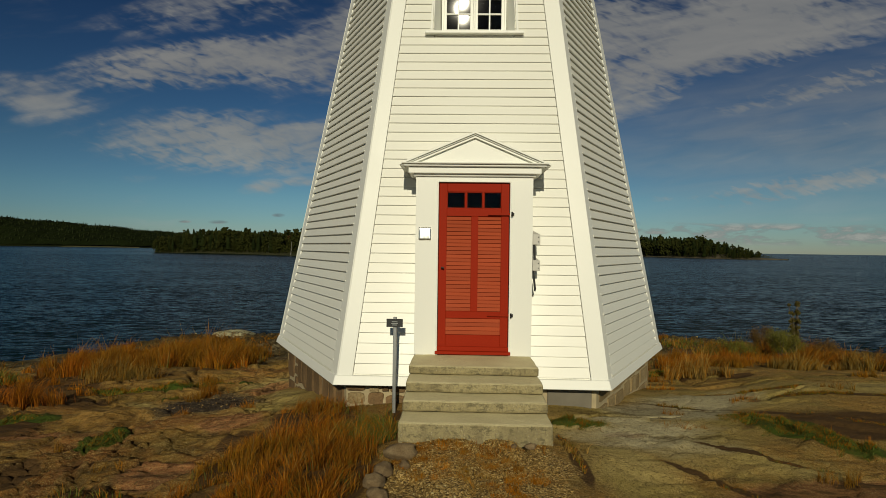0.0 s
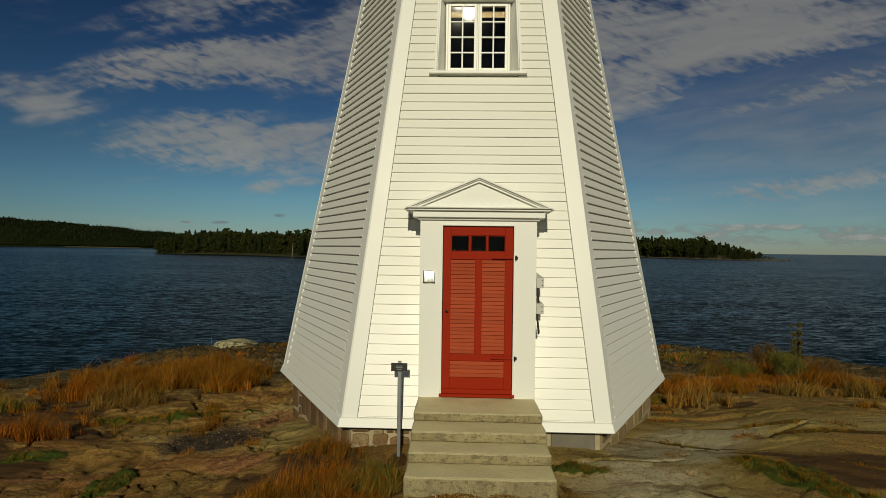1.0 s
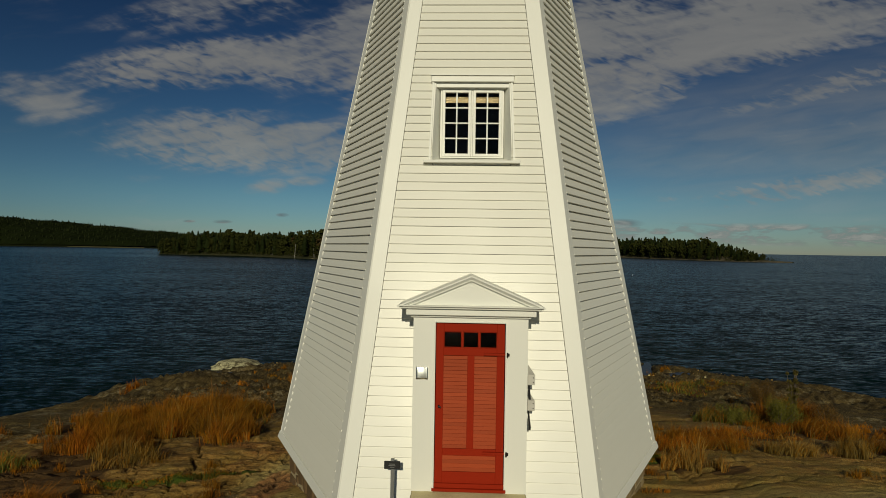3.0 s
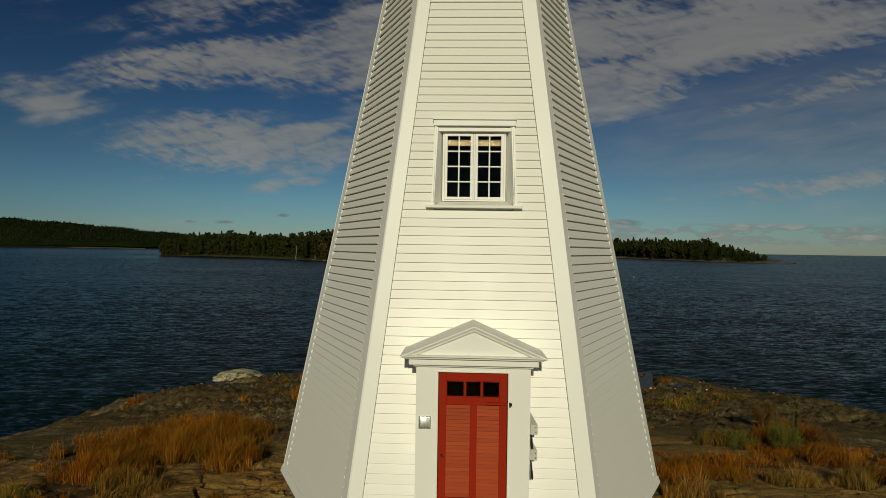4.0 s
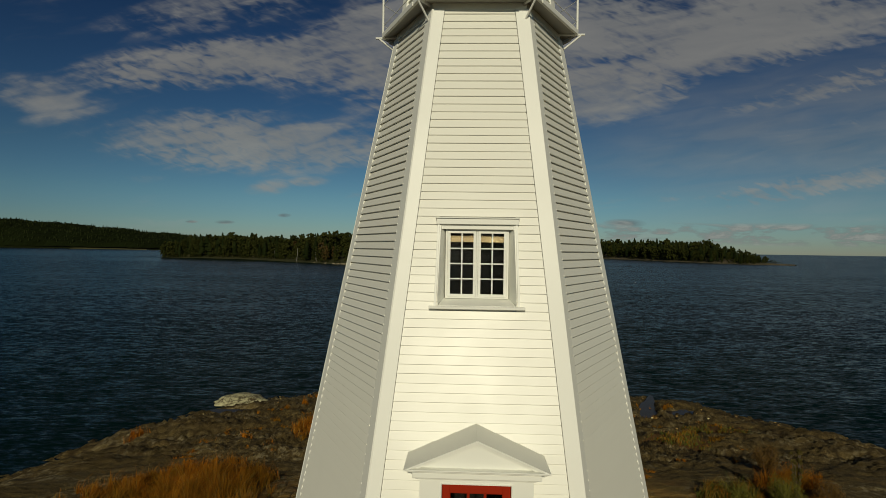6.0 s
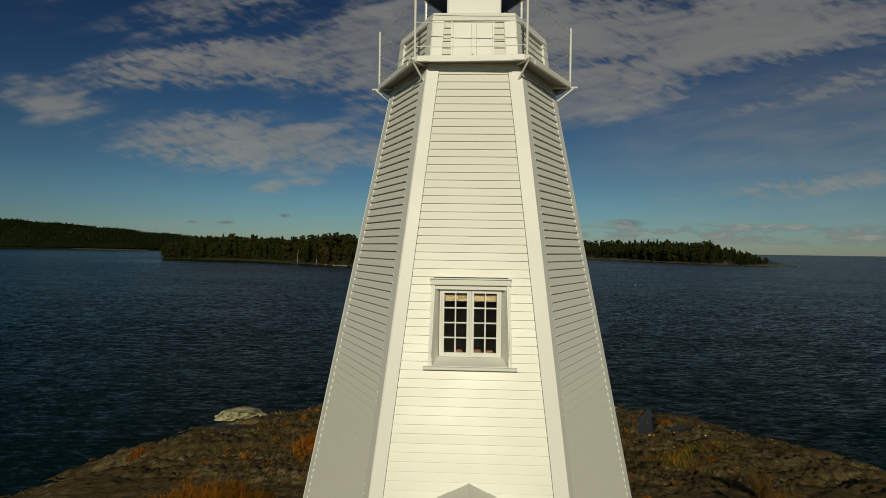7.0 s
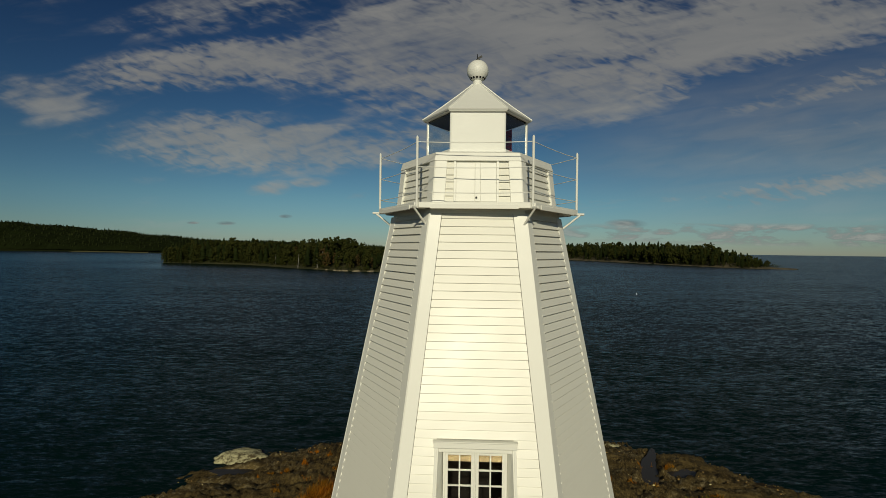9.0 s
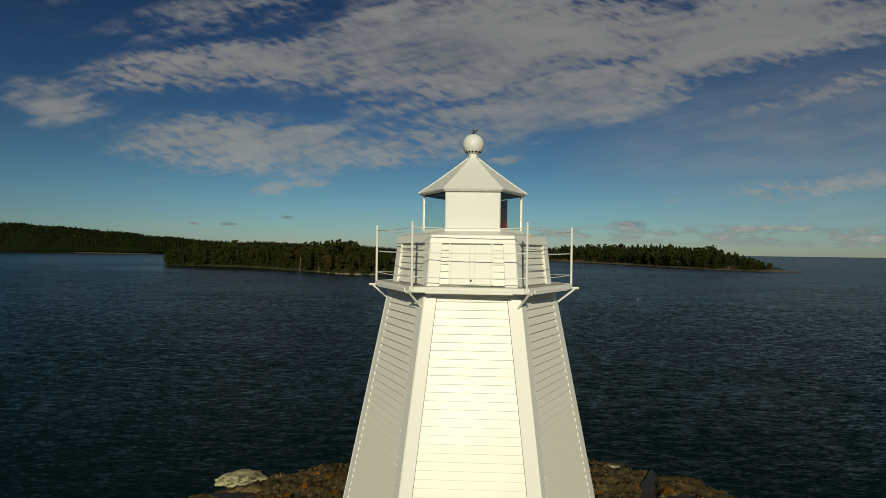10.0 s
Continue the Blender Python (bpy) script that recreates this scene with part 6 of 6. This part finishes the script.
def build_pebbles():
    rng = np.random.default_rng(8)
    bm = stone_mesh(2.2, (1, 0.8, 0.6), 0.2, 1)
    v0 = np.array([v.co[:] for v in bm.verts])
    f0 = np.array([[v.index for v in f.verts] for f in bm.faces])
    bm.free()
    n = 5200
    x, y = rng.uniform(-0.75, 0.75, n), rng.uniform(-6.3, -4.6, n)
    m = 900
    a, r = rng.random(m) * 2 * math.pi, np.sqrt(rng.random(m))
    x = np.concatenate([x, -3.98 + 0.85 * r * np.cos(a)])
    y = np.concatenate([y, -1.85 + 0.8 * r * np.sin(a) - 0.15 * r * np.cos(a)])
    k = 3000
    x, y = np.concatenate([x, rng.uniform(-17, 21, k)]), np.concatenate([y, rng.uniform(15, 28, k)])
    size = np.concatenate([0.003 + 0.011 * rng.random(n + m) ** 3, 0.02 + 0.055 * rng.random(k) ** 3])
    keep = np.concatenate([np.ones(n + m, bool), fbm(x[n + m:] * 0.4, y[n + m:] * 0.6, 55, 3) > 0.50 + 0.10 * (x[n + m:] < 8)])
    x, y, size = x[keep], y[keep], size[keep]
    z = ground_z(x, y)
    ang = rng.random(len(x)) * 2 * math.pi
    c, s = np.cos(ang)[:, None], np.sin(ang)[:, None]
    vx = (v0[:, 0] * c - v0[:, 1] * s) * size[:, None] + x[:, None]
    vy = (v0[:, 0] * s + v0[:, 1] * c) * size[:, None] + y[:, None]
    vz = v0[:, 2] * size[:, None] + (z + size * 0.25)[:, None]
    verts = np.stack([vx, vy, vz], 2).reshape(-1, 3)
    faces = (np.arange(len(x))[:, None, None] * len(v0) + f0).reshape(-1, 3)
    tagged(raw("path_gravel", verts, faces, PEBBLE, True), "loose brown and pale gravel and beach pebbles", "gravel", kind="stuff")


def leaf_cloud(rng, centres, radii, per, size):
    """Small flat leaves scattered in clumps: arrays of corners and tints."""
    vs, ts = [], []
    for c, r in zip(centres, radii):
        d = rng.standard_normal((per, 3))
        d /= np.linalg.norm(d, axis=1)[:, None]
        p = c + d * (r * rng.random(per) ** 0.4)[:, None]
        a, b = rng.standard_normal((per, 3)), rng.standard_normal((per, 3))
        a *= (size / np.linalg.norm(a, axis=1))[:, None]
        b *= (0.6 * size / np.linalg.norm(b, axis=1))[:, None]
        vs.append(np.stack([p - a, p + b, p + a, p - b], 1).reshape(-1, 3))
        ts.append(np.repeat(rng.random(per), 4))
    v = np.concatenate(vs)
    return v, np.arange(len(v)).reshape(-1, 4), np.concatenate(ts)


def build_shrub(name, label, x, y, height, spread, stems, seed, mat, per, leaf):
    rng = np.random.default_rng(seed)
    z = float(ground_z(x, y)[0])
    plant = empty(name, label, "shrub")
    tips, bm = [], bmesh.new()
    for i in range(stems):
        a = 2 * math.pi * i / stems + rng.random()
        r = spread * (0.25 + 0.75 * rng.random())
        h = height * (0.55 + 0.45 * rng.random())
        p = [Vector((x, y, z - 0.05)), Vector((x + r * 0.35 * math.cos(a), y + r * 0.35 * math.sin(a), z + h * 0.45)), Vector((x + r * math.cos(a), y + r * math.sin(a), z + h))]
        rod(bm, p[0], p[1], 0.016, 6, 0.010)
        rod(bm, p[1], p[2], 0.010, 6, 0.004)
        tips += [np.array(p[1].lerp(p[2], t)) for t in (0.15, 0.45, 0.75, 1.0)]
    part("stem", bm, BARK, plant)
    v, f, t = leaf_cloud(rng, tips, [spread * 0.30] * len(tips), per, leaf)
    raw("foliage", v, f, mat, False, dict(tint=t), plant)


build_pebbles()
build_shrub("shrub", "low yellow-green deciduous shrub among autumn grass", 8.25, 4.5, 0.80, 0.5, 20, 3, LEAVES, 110, 0.016)
build_shrub("shrub", "low dark green shrub among autumn grass", 7.3, 4.9, 0.45, 0.4, 12, 5, LEAVES, 90, 0.017)
build_shrub("sapling", "thin upright sapling with sparse olive-brown leaves by the shore", 8.65, 4.6, 1.6, 0.15, 14, 7, OLIVE_LEAF, 120, 0.015)
build_shrub("sapling", "small rowan sapling with orange-brown autumn leaves above the shore", 9.75, 8.1, 0.85, 0.50, 14, 11, FAR_LEAF_NEAR, 90, 0.020)
build_shrub("shrub", "rust-brown low shrub beside the yellow-green shrub", 9.9, 5.2, 0.5, 0.5, 14, 13, FAR_LEAF_NEAR, 80, 0.017)


# ---- the far shores ----
def conifer(rng, detail):
    """Verts and faces of one conifer, 1 m high: ragged tiers of boughs round a trunk."""
    v, f = [], []

    def cone(z0, z1, r, n, cx, cy):
        s = len(v)
        for i in range(n):
            a = 2 * math.pi * (i + 0.5 * rng.random()) / n
            q = r * (0.62 + 0.55 * rng.random())
            v.append((cx + q * math.cos(a), cy + q * math.sin(a), z0 + 0.05 * (rng.random() - 0.6)))
        v.append((cx, cy, z1))
        f.extend((s + i, s + (i + 1) % n, s + n) for i in range(n))

    tiers = 13 if detail else 4
    lean = 0.03 * (rng.random() - 0.5)
    base = 0.06 + 0.16 * rng.random()
    fat = 0.12 + 0.08 * rng.random()
    for i in range(tiers):
        t = i / tiers
        z0 = base + (1 - base) * t
        cone(z0, min(z0 + (1.9 / tiers), 1.0 + 0.02 * rng.random()), fat * (1 - t) ** 0.6 * (0.75 + 0.5 * rng.random()) + 0.012, 8 if detail else 6, lean * t + 0.02 * (rng.random() - 0.5), 0.02 * (rng.random() - 0.5))
    cone(0.0, 0.9, 0.014, 5, 0, 0)
    return np.array(v), np.array(f)


def leafy(rng, clumps):
    """A round-headed tree, 1 m high: ragged clumps on a thin trunk."""
    t = (1 + 5 ** 0.5) / 2
    ico = np.array([(-1, t, 0), (1, t, 0), (-1, -t, 0), (1, -t, 0), (0, -1, t), (0, 1, t), (0, -1, -t), (0, 1, -t), (t, 0, -1), (t, 0, 1), (-t, 0, -1), (-t, 0, 1)]) / math.hypot(1, t)
    tri = np.array([(0, 11, 5), (0, 5, 1), (0, 1, 7), (0, 7, 10), (0, 10, 11), (1, 5, 9), (5, 11, 4), (11, 10, 2), (10, 7, 6), (7, 1, 8),
                    (3, 9, 4), (3, 4, 2), (3, 2, 6), (3, 6, 8), (3, 8, 9), (4, 9, 5), (2, 4, 11), (6, 2, 10), (8, 6, 7), (9, 8, 1)])
    v, f, n = [], [], 0
    for _ in range(clumps):
        zc = 0.10 + 0.84 * rng.random() ** 0.75
        spread = 0.185 * math.sin(math.pi * min(1, (zc + 0.12) / 1.15)) ** 0.7 + 0.02
        a, q = rng.random() * 2 * math.pi, spread * rng.random() ** 0.5
        r = (0.028 + 0.045 * rng.random()) * (24 / max(clumps, 16)) ** 0.35
        p = ico * (r * (0.40 + 1.15 * rng.random((12, 1)))) * np.array([1, 1, 1.15]) + np.array([q * math.cos(a), q * math.sin(a), min(zc, 0.95 - r * 0.5)])
        v.append(p), f.append(tri + n)
        n += 12
    trunk = np.array([(0.012 * math.cos(i * 1.2566), 0.012 * math.sin(i * 1.2566), 0) for i in range(5)] + [(0, 0, 0.8)])
    v.append(trunk), f.append(np.array([(i, (i + 1) % 5, 5) for i in range(5)]) + n)
    return np.concatenate(v), np.concatenate(f)


def woods(name, mat, kinds, places, label, seed):
    """Many trees as one mesh; places: x, y, z, height."""
    rng = np.random.default_rng(seed)
    vs, fs, ts, n = [], [], [], 0
    for x, y, z, h in places:
        v0, f0 = kinds[rng.integers(len(kinds))]
        a = rng.random() * 2 * math.pi
        c, s = math.cos(a), math.sin(a)
        w = h * (0.85 + 0.5 * rng.random())
        vs.append(np.stack([(v0[:, 0] * c - v0[:, 1] * s) * w + x, (v0[:, 0] * s + v0[:, 1] * c) * w + y, v0[:, 2] * h + z], 1))
        fs.append(f0 + n)
        ts.append(np.full(len(v0), np.clip(rng.normal(0.42, 0.20), 0, 1)))
        n += len(v0)
    tagged(raw(name, np.concatenate(vs), np.concatenate(fs), mat, False, dict(tint=np.concatenate(ts))), label, "woods", kind="stuff")


def land(name, label, spine, half, rise, seed, mat=WOOD_FLOOR):
    """A long low island or headland along a spine of (x, y); half: half width; rise: crown height over the sea, both along the spine."""
    pts = np.array(spine, float)
    seg = np.concatenate([[0], np.cumsum(np.hypot(*np.diff(pts, axis=0).T))])
    n, m = 90, 25
    s = np.linspace(0, seg[-1], n)
    cx, cy = np.interp(s, seg, pts[:, 0]), np.interp(s, seg, pts[:, 1])
    hw, hz = np.interp(s, seg, half), np.interp(s, seg, rise)
    soft = np.hanning(15) / np.hanning(15).sum()
    cx, cy = [np.convolve(np.pad(c, 7, mode="reflect", reflect_type="odd"), soft, "valid") for c in (cx, cy)]
    tx, ty = np.gradient(cx), np.gradient(cy)
    ln = np.hypot(tx, ty)
    nx, ny = -ty / ln, tx / ln
    w = np.linspace(-1, 1, m)
    rag = 1 + 0.16 * (fbm(s[:, None] * 0.035 + 0 * w, (w > 0) * 7.0 + 0 * s[:, None], seed, 4) - 0.5)
    x, y = cx[:, None] + nx[:, None] * hw[:, None] * w * rag, cy[:, None] + ny[:, None] * hw[:, None] * w * rag
    prof = np.clip((1 - np.abs(w) ** 2.2), 0, 1)
    z = SEA - 0.8 + (hz[:, None] + 0.8) * prof * (0.85 + 0.3 * fbm(x * 0.02, y * 0.02, seed + 3, 3)) + 0.8 * np.clip(1 - np.abs(np.abs(w) - 0.95) * 9, 0, 1)
    i = np.arange(n * m).reshape(n, m)
    faces = np.stack([i[:-1, :-1].ravel(), i[:-1, 1:].ravel(), i[1:, 1:].ravel(), i[1:, :-1].ravel()], 1)
    tagged(raw(name, np.stack([x, y, z], 2).reshape(-1, 3), faces, mat, True), label, "land", kind="structure")
    return x, y, z


def plant(x, y, z, count, seed, edge, low, high, gap=0.0):
    """Tree places over a land grid, none within edge of its rim."""
    rng = np.random.default_rng(seed)
    n, m = x.shape
    i, w = rng.integers(0, n - 1, count), rng.uniform(edge, m - 1 - edge, count)
    j = np.floor(w).astype(int)
    t, q = w - j, rng.random(count)
    lerp = lambda g: (g[i, j] * (1 - t) + g[i, np.minimum(j + 1, m - 1)] * t) * (1 - q) + (g[i + 1, j] * (1 - t) + g[i + 1, np.minimum(j + 1, m - 1)] * t) * q
    px, py, pz = lerp(x), lerp(y), lerp(z)
    h = low + (high - low) * rng.random(count) * (0.6 + 0.8 * fbm(px * 0.02, py * 0.02, seed, 2))
    return list(zip(px, py, pz - 0.4, h))


def fringe(x, y, z, count, seed, low, high):
    """Places of bushes along both rims of a land grid."""
    rng = np.random.default_rng(seed)
    i, j = rng.integers(0, x.shape[0] - 1, count), rng.integers(1, 4, count)
    j = np.where(rng.random(count) < 0.5, j, x.shape[1] - 1 - j)
    q = rng.random(count)
    px, py, pz = [g[i, j] * (1 - q) + g[i + 1, j] * q for g in (x, y, z)]
    return list(zip(px, py, pz - 0.3, low + (high - low) * rng.random(count)))


def canopy(name, grid, high, label, seed):
    """A close forest roof over a land grid: lumpy crowns of uneven height, down to the water."""
    gx, gy, gz = grid
    n, m = gx.shape
    a, b = np.linspace(0, n - 1.001, 760), np.linspace(0.2, m - 1.2, 84)
    i, j = np.floor(a).astype(int)[:, None], np.floor(b).astype(int)[None, :]
    t, q = (a - np.floor(a))[:, None], (b - np.floor(b))[None, :]
    lerp = lambda g: (g[i, j] * (1 - q) + g[i, j + 1] * q) * (1 - t) + (g[i + 1, j] * (1 - q) + g[i + 1, j + 1] * q) * t
    x, y, z = lerp(gx), lerp(gy), lerp(gz)
    lump = 0.45 + 0.8 * fbm(x * 0.11, y * 0.11, seed, 3, 0.6) - 0.5 * np.abs(fbm(x * 0.19, y * 0.19, seed + 5, 2) - 0.5)
    rim = np.minimum(1.0, np.minimum(b, m - 1 - b) / 1.2)[None, :]
    z = z + high * lump * (0.25 + 0.75 * rim)
    k = np.arange(x.size).reshape(x.shape)
    faces = np.stack([k[:-1, :-1].ravel(), k[:-1, 1:].ravel(), k[1:, 1:].ravel(), k[1:, :-1].ravel()], 1)
    tagged(raw(name, np.stack([x, y, z], 2).reshape(-1, 3), faces, UNDERWOOD), label, "woods", kind="stuff")


def build_far():
    rng = np.random.default_rng(77)
    firs, firs_far = [conifer(rng, True) for _ in range(9)], [conifer(rng, False) for _ in range(8)]
    broad, small = [leafy(rng, 62) for _ in range(10)], [leafy(rng, 9) for _ in range(8)]
    # headland across the bay
    g = land("headland", "low wooded headland across the bay", [(-229, 393), (-198, 403), (-150, 402), (-104, 376), (-76, 345), (-54, 314), (-18, 306), (20, 302)],
             [4, 19, 31, 40, 38, 30, 22, 5], [1.0, 3.2, 5.5, 6, 5, 3.2, 2.2, 0.6], 3, FAR_BANK)
    tail = lambda x: float(np.interp(x, (-225, -205, -170, -140, -120, -80, -62, -40), (0.80, 1.0, 1.08, 0.86, 0.84, 0.96, 0.62, 0.58)))
    lower = lambda places: [(a, b, c, h * tail(a)) for a, b, c, h in places]
    woods("headland_conifers", CONIFER, firs, lower(plant(*g, 300, 4, 1.4, 10, 16)), "dark green spruce and pine wood on the headland", 15)
    woods("headland_mixed_woods", MIXED_WOOD, broad, lower(plant(*g, 640, 2, 1.0, 8, 17)), "dense olive-green mixed wood on the headland", 16)
    woods("headland_leaf_trees", FAR_LEAF, broad, lower([q for q in plant(*g, 60, 3, 1.0, 7, 13) if q[0] > -125]), "rust-coloured autumn trees along the headland shore", 17)
    woods("headland_undergrowth", MIXED_WOOD, small, fringe(*g, 620, 8, 1.5, 4.5), "low bushes down to the waterline of the headland", 27)
    trunks = bmesh.new()
    for x, y, z, h in plant(*g, 60, 6, 1.0, 8, 14):
        if y < 370:
            rod(trunks, (x, y - 1.5, z), (x + h * 0.05 * math.sin(7 * x), y - 1.5, z + h * 0.62), 0.13, 5, 0.05)
    tagged(part("headland_birch_trunks", trunks, BIRCH), "pale birch stems at the edge of the headland wood", "trunks", kind="stuff")
    for i in range(9):
        x = -98 + 5.6 * i + 2.2 * math.sin(5 * i)
        y = float(np.interp(x, (-126, -90, -70, -57, -20), (354, 310, 287, 283, 283))) + 1.5
        bm = stone_mesh(3.3 * i, (1.9, 1.0, 0.55), 0.22, 2)
        bmesh.ops.transform(bm, matrix=pose(x, y, SEA + 0.1, 0, 0, 29 * i) @ Matrix.Scale(0.9 + 0.5 * math.sin(3 * i) ** 2, 4), verts=bm.verts)
        tagged(part("boulder", bm, PALE_ROCK), "pale granite boulder on the headland shore", "boulder", "boulders of the headland shore")
    # the island towards the open sea
    g = land("islet", "low wooded islet towards the open sea", [(268, 440), (250, 458), (240, 500), (236, 560), (228, 650), (210, 740), (176, 820), (120, 900), (40, 960)],
             [3, 10, 24, 34, 42, 46, 46, 40, 30], [0.8, 1.5, 4, 6, 8, 9, 9, 7, 4], 9, SHORE)
    fit_in = lambda b, lo: min(1.0, 0.34 + 0.66 * max(0.0, (b - lo) / 95))
    woods("islet_conifers", CONIFER, firs, [(a, b, c, h * fit_in(b, 455)) for a, b, c, h in plant(*g, 700, 5, 1.5, 10, 18) if b > 466], "dense dark conifers on the islet", 18)
    woods("islet_mixed_woods", MIXED_WOOD, [leafy(rng, 22) for _ in range(10)], [(a, b, c, h * fit_in(b, 452)) for a, b, c, h in plant(*g, 800, 3, 1.0, 8, 18) if b > 458], "dense olive-green mixed wood on the islet", 19)
    woods("islet_undergrowth", MIXED_WOOD, small, [p for p in fringe(*g, 800, 9, 2, 5.0) if p[1] > 452], "low bushes along the shore of the islet", 28)
    # the wooded hills at the head of the bay
    g = land("far_hills", "long wooded hills at the head of the bay", [(-1480, 690), (-1130, 945), (-945, 1110), (-745, 1120), (-545, 1110), (-360, 1120), (-150, 1130)],
             [150, 150, 150, 150, 150, 140, 60], [34, 44, 48, 34, 17, 15, 7], 21, WOOD_FLOOR)
    canopy("far_hill_woods", g, 9.0, "unbroken dark mixed forest over the far hills", 41)
    woods("far_hill_conifers", HAZY_WOOD, firs_far, [(x, y, z + 4.5, h) for x, y, z, h in plant(*g, 5600, 7, 0.6, 4, 9)], "spruce tops in the forest of the far hills", 26)
    land("far_meadow", "pale strip of shore meadow below the far hills", [(-800, 996), (-720, 972), (-640, 950), (-560, 930)], [4, 9, 9, 5], [0.8, 1.6, 1.8, 1.0], 33, FAR_MEADOW)
    land("far_coast", "faint low coast on the horizon", [(-400, 2600), (0, 2700), (500, 2700)], [60, 80, 40], [14, 18, 8], 31, WOOD_FLOOR)
    # spar buoy in the sound
    bm = bmesh.new()
    rod(bm, (50.8, 154, SEA - 0.6), (50.8, 154, SEA + 0.55), 0.045, 10, 0.035)
    tagged(part("spar_buoy", bm, BIRCH), "slim white spar buoy standing in the sea", "buoy")


build_far()

# ---- the boards of the tower, one by one ----
build_boards(walls)
